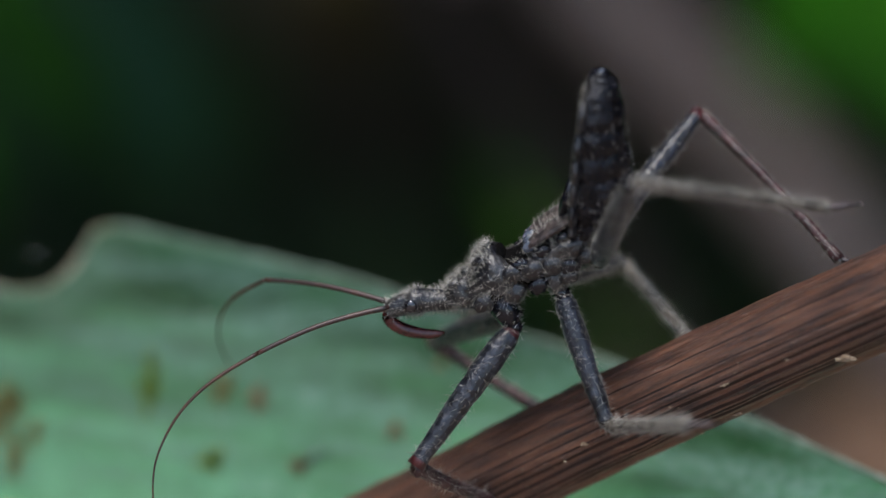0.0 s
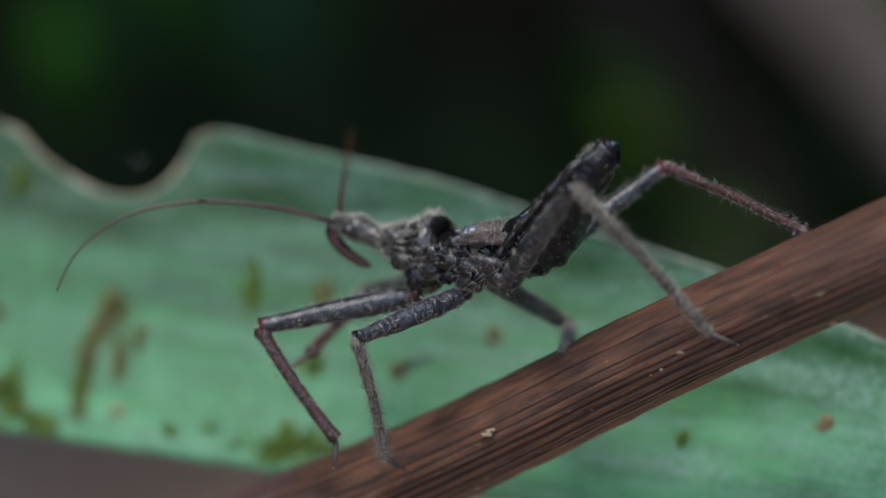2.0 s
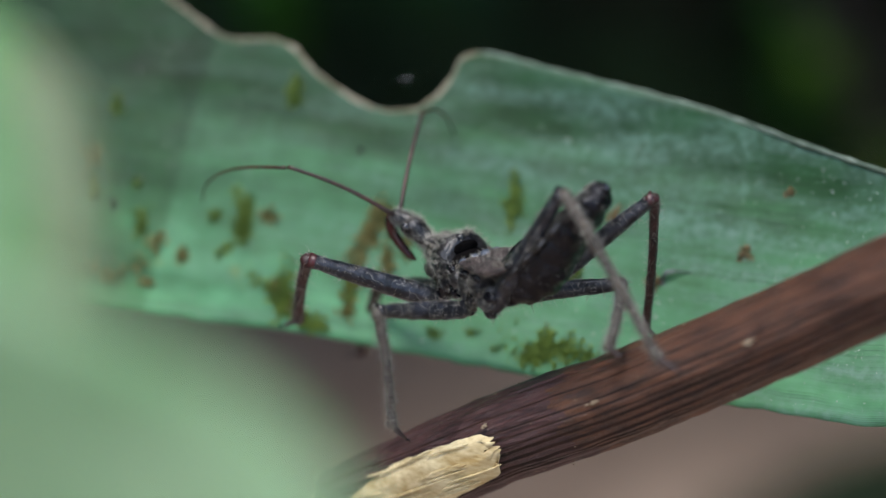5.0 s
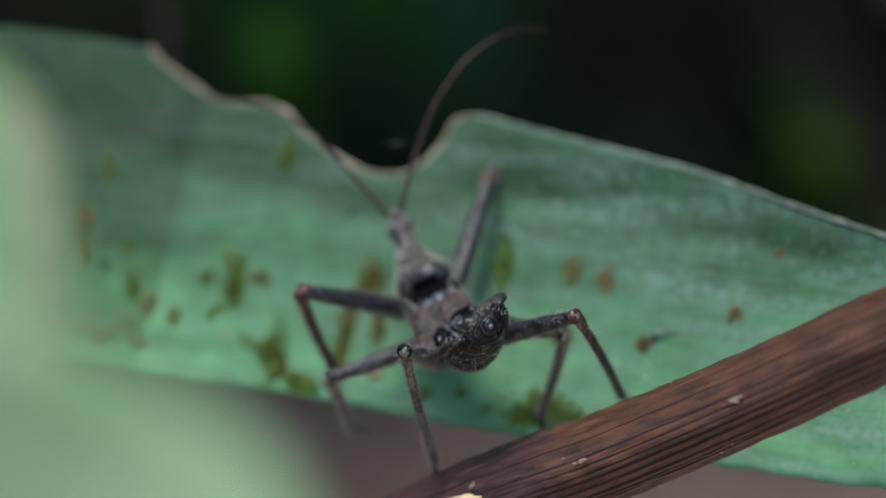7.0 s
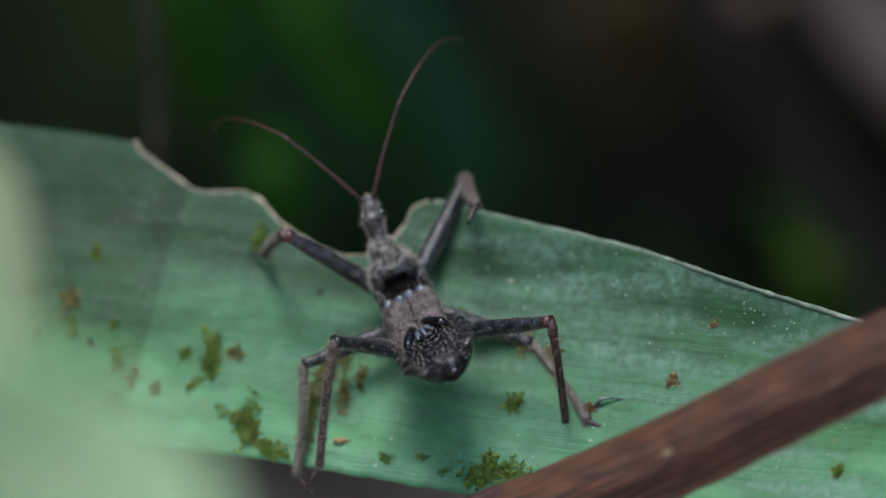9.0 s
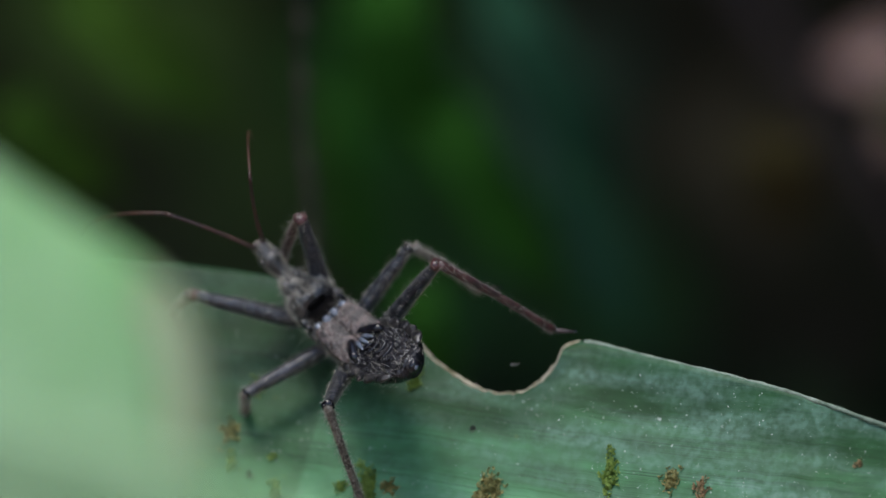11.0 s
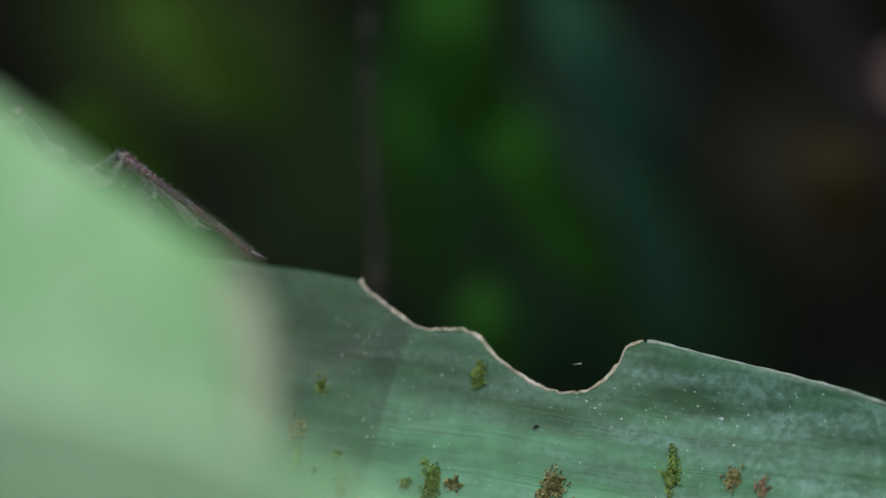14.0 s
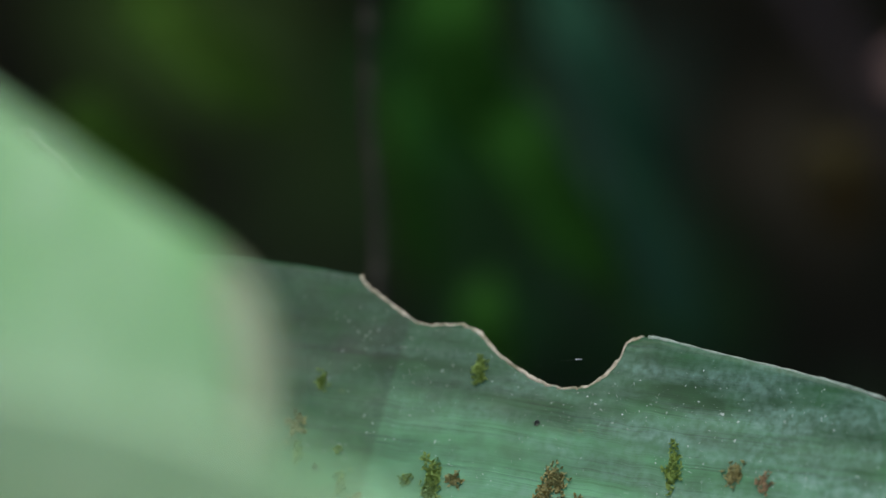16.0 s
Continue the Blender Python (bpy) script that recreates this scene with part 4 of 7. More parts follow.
for u, v, size, tall, seed in ((-21.1, 7.6, 1.12, 2.2, 0), (-3.9, -0.8, 1.25, 2.4, 1), (-24.8, -2.2, 1.25, 2.6, 5), (-26.9, -2.2, 1.0, 0.9, 6), (-36.7, -0.3, 1.0, 1.4, 8), (-35.1, 6.3, 1.0, 1.6, 9), (-33.2, 0.3, 0.75, 0.7, 11), (-32.7, -2.9, 1.0, 1.8, 12), (-24.4, -2.9, 0.8, 3.4, 15), (-21.2, -8.0, 1.6, 2.2, 16), (-19.7, -9.8, 1.2, 1.0, 17), (0.5, -6.2, 1.4, 1, 18), (-1.2, -11.2, 1.6, 1, 19), (-2.7, -12.4, 1.2, 0.8, 20),):
    moss_tuft(u, v, size, tall, M_MOSS, "tiny green moss tuft on the leaf", seed)
for u, v, size, tall, seed in ((-9.4, -10.9, 0.9, 0.9, 21), (-5.2, -11.9, 0.8, 0.6, 22), (25.4, -11.3, 0.8, 1.3, 27), (-16.1, -7.5, 0.9, 3.2, 28), (-40.1, -5.8, 1.0, 0.5, 30), (-39.6, -0.6, 0.8, 0.6, 33), (-42.0, -1.1, 0.8, 0.6, 34), (-2.0, -12.0, 1.5, 1.2, 45), (1.7, -12.1, 0.9, 0.8, 46), (-9.5, -10.9, 0.8, 0.8, 47), (-9.9, -10.7, 1.0, 0.6, 51), (-6.9, -10.7, 1.0, 0.7, 52),):
    moss_tuft(u, v, size, tall, M_MOSS, "tiny green moss tuft on the leaf", seed)
for u, v, size, tall, seed in ((1.2, -1.2, 1.25, 1.5, 2), (-13.5, -2.5, 1.2, 1, 4), (-22.6, -2.1, 1.25, 0.8, 7), (-37.0, 2.3, 1.5, 1.1, 10), (-13.4, -5.6, 1.0, 2.6, 29), (-31.0, -3.9, 0.9, 1, 31), (-29.4, -5.3, 1.0, 1.2, 32), (-35.0, -7.2, 1.3, 0.4, 35), (-31.9, -7.4, 1.2, 0.4, 36), (-12.0, -4.2, 0.8, 2, 37), (-13.6, -2.0, 0.7, 1.5, 38), (-14.5, -3.7, 0.6, 1.8, 39), (-15.3, -5.4, 0.6, 1.8, 40), (-15.9, -7.1, 0.6, 1.8, 41),):
    moss_tuft(u, v, size, tall, M_DRYMOSS, "small brownish moss tuft on the leaf", seed)
for u, v, size, tall, seed in ((-16.2, -9.1, 0.6, 1.5, 42), (-22.0, -7.5, 0.7, 1.6, 43), (-20.7, -8.9, 0.7, 1.2, 44),):
    moss_tuft(u, v, size, tall, M_DRYMOSS, "small brownish moss tuft on the leaf", seed)
for u, v, size, tall, seed in ((3.8, -2.0, 1.12, 1.2, 3), (19.8, 2.5, 0.9, 0.8, 23), (22.9, 1.2, 0.8, 0.6, 24), (16.5, 0.2, 0.7, 0.7, 25), (13.1, -4.2, 0.9, 0.9, 26), (6.5, -6.5, 0.9, 0.8, 48), (6.4, -6.8, 1.0, 0.8, 49), (34.5, -10.2, 1.0, 0.9, 50),):
    moss_tuft(u, v, size, tall, M_DEBRIS, "tan crumb of dry debris on the leaf", seed)
for u, v, size, tall, seed in ((-15.8, 2.9, 0.38, 1, 13), (-35.0, -1.4, 0.62, 0.6, 14),):
    moss_tuft(u, v, size, tall, M_DARKBIT, "dark speck of dirt on the leaf", seed)


def moss_trail(line, width, count, mat, label, seed):
    """Moss creeping in an uneven line over the blade: leaflets thick in places, thin in others."""
    rng = np.random.default_rng(seed)
    bm = bmesh.new()
    path = spline([(u, v, 0) for u, v in line], 60)
    for k in range(count):
        i = int(rng.uniform(0, 59.99))
        if noise.noise(Vector((i * 0.16, seed, 0))) + rng.uniform(-0.3, 0.5) < 0:
            continue
        u, v = path[i].x + rng.normal(0, width), path[i].y + rng.normal(0, width)
        base, nr = blade_point(u, v), blade_normal(u, v)
        tx = (blade_point(u + 0.5, v) - base).normalized()
        ty = nr.cross(tx)
        for q in range(4):
            d = (nr * rng.uniform(0.15, 1) + tx * rng.normal(0, 0.8) + ty * rng.normal(0, 0.8)).normalized()
            ln = rng.uniform(0.2, 0.5) * MM
            s = d.orthogonal().normalized() * ln * 0.27
            bm.faces.new([bm.verts.new(p) for p in (base, base + d * ln * 0.5 + s, base + d * ln, base + d * ln * 0.5 - s)])
    return tagged(part("moss_trail", bm, mat, smooth=False), label, "moss", "moss trails on the leaf")


moss_trail(((-25.4, -0.3), (-24.6, -3.2), (-26.5, -5.2)), 0.16, 120, M_MOSS, "thin green line of moss creeping over the leaf", 61)
moss_trail(((-24.2, -6.3), (-21.7, -8.1), (-19.5, -10.2), (-18.1, -10.4)), 0.34, 260, M_MOSS, "green line of moss creeping to the leaf's lower edge", 62)
moss_trail(((-13.9, -1.4), (-14.9, -3.2), (-15.9, -5.4), (-16.5, -9.4)), 0.36, 330, M_DRYMOSS, "brownish line of moss creeping over the leaf", 63)
moss_trail(((-4.6, -11.2), (-2.6, -12.4), (-0.4, -11.6), (1.6, -11.9)), 0.5, 330, M_MOSS, "bright green moss cushion at the leaf's lower edge", 64)
moss_trail(((-41.2, -5.8), (-38.0, -6.1), (-34.0, -6.7), (-30.5, -4.1)), 0.3, 200, M_DRYMOSS, "brownish line of moss creeping over the leaf", 65)


def build_small_finds():
    bm = bmesh.new()
    ball(bm, blade_point(-13.56, -9.31, 0.25), 0.00032, (1.8, 0.9, 0.8), 0, 0.15, 1, 14, 10)
    tube(bm, [blade_point(-13.56, -9.31, 0.25) + Vector((0.0005, 0, 0)), blade_point(-13.56, -9.31, 0.3) + Vector((0.0009, 0, 0.0001))], [0.00008, 0.00004], 6)
    tagged(part("seed", bm, M_DEBRIS), "small oval brown seed lying on the leaf", "seed")
    bm = bmesh.new()
    c = blade_point(7.05, -6.39, 0.3)
    tube(bm, [c, c + Vector((0.0004, 0, 0.0006)), c + Vector((0.0012, 0, 0.0007)), c + Vector((0.0022, 0, 0.0006))], [0.00014, 0.00019, 0.0001, 0.00004], 8, rough=0.3)
    tube(bm, [c, c + Vector((0.0003, 0, -0.0006)), c + Vector((0.001, 0, -0.0008))], [0.00012, 0.0001, 0.00003], 7, rough=0.3)
    tagged(part("insect_husk", bm, M_HUSK), "tiny shed bluish grey insect husk on the leaf", "husk")
    bm = bmesh.new()
    # only a short middle stretch is thick enough to show, shaped as a glint
    pts = [blade_point(-17.6, 7.9), blade_point(-12.8, 8.6, 0.1), blade_point(-12.6, 8.65, 0.1), blade_point(-12.2, 8.7, 0.1), blade_point(-12.0, 8.72, 0.1), blade_point(-8.7, 9.3)]
    tube(bm, pts, [0.0000002, 0.0000002, 0.000018, 0.000018, 0.0000002, 0.0000002], 5)
    tagged(part("silk_thread", bm, M_SILK), "single spider silk across the notch, thickened and white to mimic a glint", "silk")


build_small_finds()


# ---- the assassin bug nymph ----
bug = tagged(new("assassin_bug"), "grey-brown hairy assassin bug nymph with reddish legs and raised abdomen", "insect")
bug_parts = {}


def loft(bm, rows, sides=18, slot=0, rough=0.0, seed=0.0):
    """Rings along x: (x, z, half width, half height above, half height below), in millimetres."""
    rings = []
    for x, z, w, hu, hd in rows:
        ring = []
        for k in range(sides):
            a = 2 * math.pi * k / sides
            y, h = math.cos(a) * w, math.sin(a)
            v = Vector((x, y, z + h * (hu if h > 0 else hd)))
            if rough:
                v += Vector((0, math.cos(a), math.sin(a))) * noise.noise(v * 1.1 + Vector((seed, 0, 0))) * rough
            ring.append(bm.verts.new(v * MM))
        rings.append(ring)
    for a, b in zip(rings, rings[1:]):
        for k in range(sides):
            f = bm.faces.new((a[k], b[k], b[(k + 1) % sides], a[(k + 1) % sides]))
            f.material_index = slot
    for ring, flip in ((rings[0], False), (rings[-1], True)):
        f = bm.faces.new(list(reversed(ring)) if flip else ring)
        f.material_index = slot
    bmesh.ops.recalc_face_normals(bm, faces=bm.faces)


def smooth_rows(rows, n):
    x = np.linspace(0, len(rows) - 1, n)
    return [tuple(float(np.interp(s, range(len(rows)), [r[k] for r in rows])) for k in range(5)) for s in x]


BULK = (1.165, 1.1, 1.1)


def build_bug():
    rng = np.random.default_rng(11)
    # prothorax: two lobes with knobs
    bm = bmesh.new()
    loft(bm, smooth_rows([(4.1, 0.2, 0.55, 0.55, 0.55), (3.6, 0.15, 1.0, 0.85, 0.9), (3.0, 0.1, 1.25, 1.05, 1.3), (2.3, 0.1, 1.35, 1.1, 1.5), (1.8, 0.15, 1.75, 1.35, 1.6), (1.0, 0.2, 2.0, 1.68, 1.7), (0.62, 0.25, 1.95, 1.58, 1.7), (0.3, 0.2, 1.85, 1.3, 1.65), (0.15, 0.1, 1.5, 0.6, 1.55)], 30), 22, rough=0.22)
    for x, y, z, r in ((3.2, 0.6, 0.95, 0.32), (3.2, -0.6, 0.95, 0.32), (1.3, 0.85, 1.45, 0.42), (1.3, -0.85, 1.45, 0.42), (2.4, 0, 1.1, 0.3), (0.8, 0, 1.7, 0.3)):
        ball(bm, Vector((x, y, z)) * MM, r * MM, (1.2, 1, 0.7), 0, 0.3, x)
    stretch(bm, BULK)
    add_hairs(bm, 2600, 0.55 * MM, 0.0135 * MM, 1, (0, 0, 0.2), rng, keep=lambda p: p.x > 0.75 * MM or p.z < 0.3 * MM)
    pro = part("prothorax", bm, [M_CUTICLE, M_HAIR], bug, "humped dusty fore-thorax")
    # hollow behind the prothorax hump, its shade painted black, and glossy knobs
    bm = bmesh.new()
    loft(bm, smooth_rows([(0.5, 0.1, 1.6, 1.15, 1.6), (0.1, 0.05, 1.4, 0.95, 1.6), (-0.5, 0.0, 1.4, 0.84, 1.6), (-1.05, 0.0, 1.45, 0.92, 1.6)], 8), 20, rough=0.08)
    ball(bm, Vector((0.32, 0, 1.1)) * MM, 0.9 * MM, (0.3, 1.05, 0.5), 0, 0.1, 4, 20, 12)
    stretch(bm, BULK)
    part("hollow", bm, M_CAVITY, pro, "hollow behind the hump, its shade painted matt black")
    for y in (-1.05, -0.35, 0.35, 1.05):
        bm = bmesh.new()
        ball(bm, Vector((-1.35, y * 1.2, 1.02 - 0.12 * abs(y))) * MM, 0.4 * MM, (1.1, 1, 0.75), 0, 0.2, y)
        stretch(bm, BULK)
        part("knob", bm, M_KNOB, pro, "bluish grey shining knob")
    # middle and hind thorax
    bm = bmesh.new()
    loft(bm, smooth_rows([(-0.3, 0.0, 1.5, 0.3, 1.65), (-0.9, 0.0, 1.6, 0.5, 1.75), (-1.2, 0.0, 1.9, 1.0, 1.9), (-2.2, 0.0, 2.0, 1.0, 2.0), (-3.2, 0.0, 2.05, 0.95, 1.9), (-4.1, -0.1, 1.95, 0.8, 1.6), (-4.8, -0.2, 1.6, 0.6, 1.2)], 24), 22, rough=0.28)
    for k, (hx, hy, hz) in {"1": (1.6, 1.2, -2.7), "2": (-1.5, 1.4, -2.2), "3": (-4.0, 1.5, -1.6)}.items():
        for s in (1, -1):
            top = Vector((hx - 0.1, hy * 0.75 * s, -0.9 if k != "3" else -0.7))
            tube(bm, [top * MM, (top * 0.4 + Vector((hx, hy * s, hz)) * 0.6) * MM, Vector((hx, hy * s, hz)) * MM], [0.85 * MM, 0.62 * MM, 0.4 * MM], 10, 0 if k != "1" else 2, rough=0.15)
            ball(bm, Vector((hx, hy * s, hz)) * MM, 0.46 * MM, (1, 1, 1), 2, 0.1, hx)
    for s in (1, -1):
        for x, z, r, slot in ((-0.9, -0.2, 0.75, 0), (-0.7, -1.1, 0.6, 2), (-1.9, -0.5, 0.7, 0), (-2.6, -1.0, 0.62, 2), (-3.2, -0.2, 0.75, 0), (-3.7, -1.0, 0.65, 0), (-4.4, -0.4, 0.6, 2), (-1.8, 0.45, 0.5, 2), (-3.1, 0.5, 0.45, 2), (-2.3, -1.5, 0.55, 0), (0.6, -0.9, 0.7, 0), (0.15, 0.15, 0.62, 0), (-0.45, 0.3, 0.5, 2), (1.3, -0.4, 0.6, 2), (2.2, -0.6, 0.6, 0)):
            ball(bm, Vector((x, (1.75 if x < 0.5 else 1.5) * s, z)) * MM, r * MM, (1.0, 0.5, 0.8), slot, 0.35, x + z + s, 12, 9)
    stretch(bm, BULK)
    add_hairs(bm, 3200, 0.55 * MM, 0.0135 * MM, 1, (0, 0, 0.1), rng)
    part("thorax", bm, [M_CUTICLE, M_HAIR, M_BLACK], bug)
    # pale grains scattered on the cuticle as painted glints
    bm = bmesh.new()
    for i in range(240):
        x, a = rng.uniform(-4.6, 3.4), rng.uniform(0, 6.28)
        if -1.3 < x < 0.8 and math.sin(a) > 0.1:
            continue
        w = along(x, ((-4.8, 1.7), (-2, 2.05), (-0.8, 1.7), (0.4, 2.0), (1.2, 2.0), (3.6, 1.1)))
        ball(bm, Vector((x * 1.165, math.cos(a) * w * 1.1, math.sin(a) * w * 0.72 * 1.1 + 0.1)) * MM, rng.uniform(0.02, 0.05) * MM, (1, 1, 0.8), 0, 0.3, i, 6, 4)
    tagged(part("glint_grains", bm, M_HAIR, bug), kind="stuff")
    # wing pads lying back over the abdomen base
    for s in (1, -1):
        bm = bmesh.new()
        pts = [Vector((-1.4, 0.85 * s, 0.95)), Vector((-2.4, 0.98 * s, 1.12)), Vector((-3.8, 1.05 * s, 1.25)), Vector((-5.0, 1.1 * s, 1.5)), Vector((-6.0, 1.25 * s, 1.95))]
        tube(bm, [p * MM for p in spline(pts, 14)], [r * MM for r in np.interp(np.linspace(0, 1, 14), (0, 0.2, 0.7, 0.9, 1), (0.75, 0.95, 0.98, 0.7, 0.2))], 16, flat=[(1.12, 0.3)] * 14, rough=0.03)
        ball(bm, Vector((-5.75, 1.1 * s, 1.95)) * MM, 0.52 * MM, (1.6, 0.55, 0.55), 2, 0.1, turn=Euler((0, 0.35, -0.5 * s)))
        stretch(bm, BULK)
        add_hairs(bm, 380, 0.45 * MM, 0.0135 * MM, 1, (-0.3, 0, 0.2), rng)
        part("wing_pad", bm, [M_WING, M_HAIR, M_BLACK], bug, "brown wing pad with a black tip")
    # head, reaching forward along x from the neck
    bm = bmesh.new()
    loft(bm, smooth_rows([(-0.5, 0.0, 0.6, 0.6, 0.6), (0.4, 0.0, 0.62, 0.6, 0.55), (1.2, 0.05, 0.7, 0.66, 0.6), (1.7, 0.1, 0.78, 0.72, 0.66), (2.2, 0.1, 0.8, 0.7, 0.68), (2.55, 0.08, 0.66, 0.6, 0.6), (3.1, 0.02, 0.58, 0.55, 0.55), (3.6, -0.05, 0.5, 0.5, 0.5), (3.95, -0.12, 0.28, 0.3, 0.34)], 26), 18, rough=0.08)
    stretch(bm, (1, 1.12, 1.2))
    add_hairs(bm, 1200, 0.36 * MM, 0.0135 * MM, 1, (0.1, 0, 0.1), rng)
    head = part("head", bm, [M_CUTICLE, M_HAIR], bug, "narrow dusty head")
    bug_parts["head"] = head
    for s in (1, -1):
        bm = bmesh.new()
        ball(bm, Vector((2.25, 0.75 * s, 0.14)) * MM, 0.42 * MM, (1, 0.75, 1), 0, 0, 0, 16, 12)
        part("eye", bm, M_EYE, head, "shining black eye")
    bm = bmesh.new()
    tube(bm, [Vector((1.72, 0, 0.08)) * MM, Vector((1.78, 0, 0.09)) * MM, Vector((1.84, 0, 0.09)) * MM], [0.82 * MM, 0.92 * MM, 0.82 * MM], 18)
    part("head_groove", bm, M_BLACK, head, "black cross groove behind the eyes")
    bm = bmesh.new()
    pts = spline([(3.75, 0, -0.2), (3.75, 0, -0.8), (3.2, 0, -1.4), (2.3, 0, -1.85), (1.3, 0, -2.1), (0.6, 0, -2.1)], 24)
    tube(bm, [p * MM for p in pts], [r * MM for r in np.interp(np.linspace(0, 1, 24), (0, 0.1, 0.5, 0.85, 1), (0.34, 0.42, 0.4, 0.28, 0.08))], 12)
    part("beak", bm, M_BEAK, head, "curved dark red beak folded under the head")
    # abdomen: modelled along -x from its root, keeled below, scalloped flat margins
    bm = bmesh.new()
    base = [(1.2, -0.2, 1.5, 0.6, 1.3), (0, -0.1, 2.0, 0.55, 2.0), (-1.2, 0.0, 2.3, 0.45, 2.8), (-2.6, 0.1, 2.6, 0.4, 3.25), (-4.0, 0.15, 2.75, 0.4, 3.05), (-5.4, 0.2, 2.8, 0.4, 2.6), (-6.8, 0.25, 2.75, 0.4, 2.2), (-8.0, 0.3, 2.5, 0.4, 2.05), (-8.9, 0.3, 2.2, 0.4, 1.85), (-9.6, 0.25, 1.75, 0.4, 1.65), (-10.2, 0.15, 1.2, 0.4, 1.25)]
    rows = []
    for r in smooth_rows(base, 66):
        seg = abs(math.sin((r[0]) * math.pi / 1.55))
        rows.append((r[0], r[1], r[2] * (0.93 + 0.08 * seg), r[3] * (0.82 + 0.25 * seg), r[4] * (0.95 + 0.06 * seg)))
    loft(bm, rows, 28, rough=0.16)
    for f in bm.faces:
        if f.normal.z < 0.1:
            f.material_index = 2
    for i in range(300):
        x = -rng.uniform(0.2, 9.6)
        a = rng.uniform(-0.25, math.pi + 0.25)
        w, hu, hd = (along(x, [(r[0], r[k]) for r in reversed(base)]) for k in (2, 3, 4))
        z0 = along(x, [(r[0], r[1]) for r in reversed(base)])
        ball(bm, Vector((x, math.cos(a) * w, z0 + math.sin(a) * (hu if a > 0 else hd))) * MM, rng.uniform(0.06, 0.15) * MM, (1, 1, 0.8), 0, 0.4, i, 6, 4)
    add_hairs(bm, 1000, 0.42 * MM, 0.0135 * MM, 1, (-0.2, 0, 0.1), rng, keep=lambda p: p.z > -0.6 * MM or rng.random() < 0.06)
    stretch(bm, (1, 0.96, 1))
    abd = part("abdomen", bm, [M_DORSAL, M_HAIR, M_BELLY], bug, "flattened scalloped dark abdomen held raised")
    bug_parts["abdomen"] = abd
    for s in (1, -1):
        bm = bmesh.new()
        xs = np.linspace(-1.0, -9.4, 44)
        pts = [Vector((x, s * (along(x, [(r[0], r[2]) for r in reversed(base)]) * (0.95 + 0.05 * abs(math.sin(x * math.pi / 1.55)))), along(x, [(r[0], r[1]) for r in reversed(base)]) + 0.18)) for x in xs]
        tube(bm, [p * MM for p in pts], [(0.2 + 0.3 * abs(math.sin(x * math.pi / 1.55)) ** 0.6) * MM for x in xs], 8, flat=[(1.0, 0.55)] * 44, rough=0.3, seed=s)
        add_hairs(bm, 160, 0.34 * MM, 0.0135 * MM, 1, (0, 0, 0.1), rng)
        part("side_margin", bm, [M_CUTICLE, M_HAIR], abd, "scalloped greyish rim of the abdomen")
    # shining black lobes spread in a V at the base, then wrinkled grey plates to the tail
    for s in (1, -1):
        bm = bmesh.new()
        tube(bm, [p * MM for p in spline([(-0.6, 0.25 * s, 0.7), (-1.6, 0.8 * s, 0.85), (-2.7, 1.45 * s, 0.72), (-3.4, 1.8 * s, 0.45)], 12)], [r * MM for r in np.interp(np.linspace(0, 1, 12), (0, 0.3, 0.8, 1), (0.25, 0.45, 0.45, 0.15))], 12, rough=0.1)
        part("back_lobe", bm, M_BLACK, abd, "shining black lobe of a V")
    for s in (1, 0, -1):
        bm = bmesh.new()
        tube(bm, [p * MM for p in spline([(-1.6, 0.28 * s, 0.72), (-2.5, 0.5 * s, 0.82), (-3.5, 0.75 * s, 0.7)], 9)], [r * MM for r in (0.08, 0.16, 0.2, 0.22, 0.22, 0.2, 0.17, 0.12, 0.05)], 9, rough=0.2, seed=s)
        part("back_ridge", bm, M_KNOB, abd, "bluish glossy ridge between the lobes")
    for i, (x, w) in enumerate(((-3.7, 1.0), (-4.6, 1.15), (-5.7, 1.0), (-6.9, 1.1), (-8.2, 0.9))):
        bm = bmesh.new()
        tube(bm, [Vector((x + 0.55 * (c / w) ** 2, c + 0.1 * math.sin(i * 2.1), 0.2 + 0.48 * math.sqrt(max(0.05, 1 - (c / 2.9) ** 2)) + 0.05 * noise.noise(Vector((c * 2, i, 0))))) * MM for c in np.linspace(-w, w, 14)],
             [r * MM for r in np.interp(np.linspace(-1, 1, 14), (-1, -0.5, 0, 0.5, 1), (0.06, 0.17, 0.13, 0.17, 0.06))], 8, rough=0.4, seed=i)
        part("back_plate", bm, M_BLACK, abd, "black curved ridge across the back")
    for i, (x, r) in enumerate(((-9.9, 0.8), (-10.25, 0.68), (-10.55, 0.5))):
        bm = bmesh.new()
        tube(bm, [Vector((x + d, 0, -0.05)) * MM for d in (0.26, 0.14, -0.14, -0.26)], [r * q * MM for q in (0.78, 1, 1, 0.7)], 16, rough=0.1, seed=x)
        part("tail_ring", bm, M_BLACK if i == 2 else M_DORSAL, abd, "shining ring of the tail tip")
    bm = bmesh.new()
    ball(bm, Vector((-10.78, 0.05, -0.12)) * MM, 0.22 * MM, (0.6, 1, 0.8), 0, 0.3, 2)
    part("tail_tip", bm, M_KNOB, abd, "small glossy tail tip")
    # pale grit on the belly: dust, and glints painted in by its colour
    bm = bmesh.new()
    for i in range(110):
        x = -rng.uniform(0.5, 9.2)
        a = rng.uniform(-2.9, -0.2)
        w, hd = along(x, [(r[0], r[2]) for r in reversed(base)]), along(x, [(r[0], r[4]) for r in reversed(base)])
        ball(bm, Vector((x, math.cos(a) * w * 1.0, math.sin(a) * hd * 1.0)) * MM, rng.uniform(0.015, 0.045) * MM, (1, 1, 0.8), 0, 0.3, i, 6, 4)
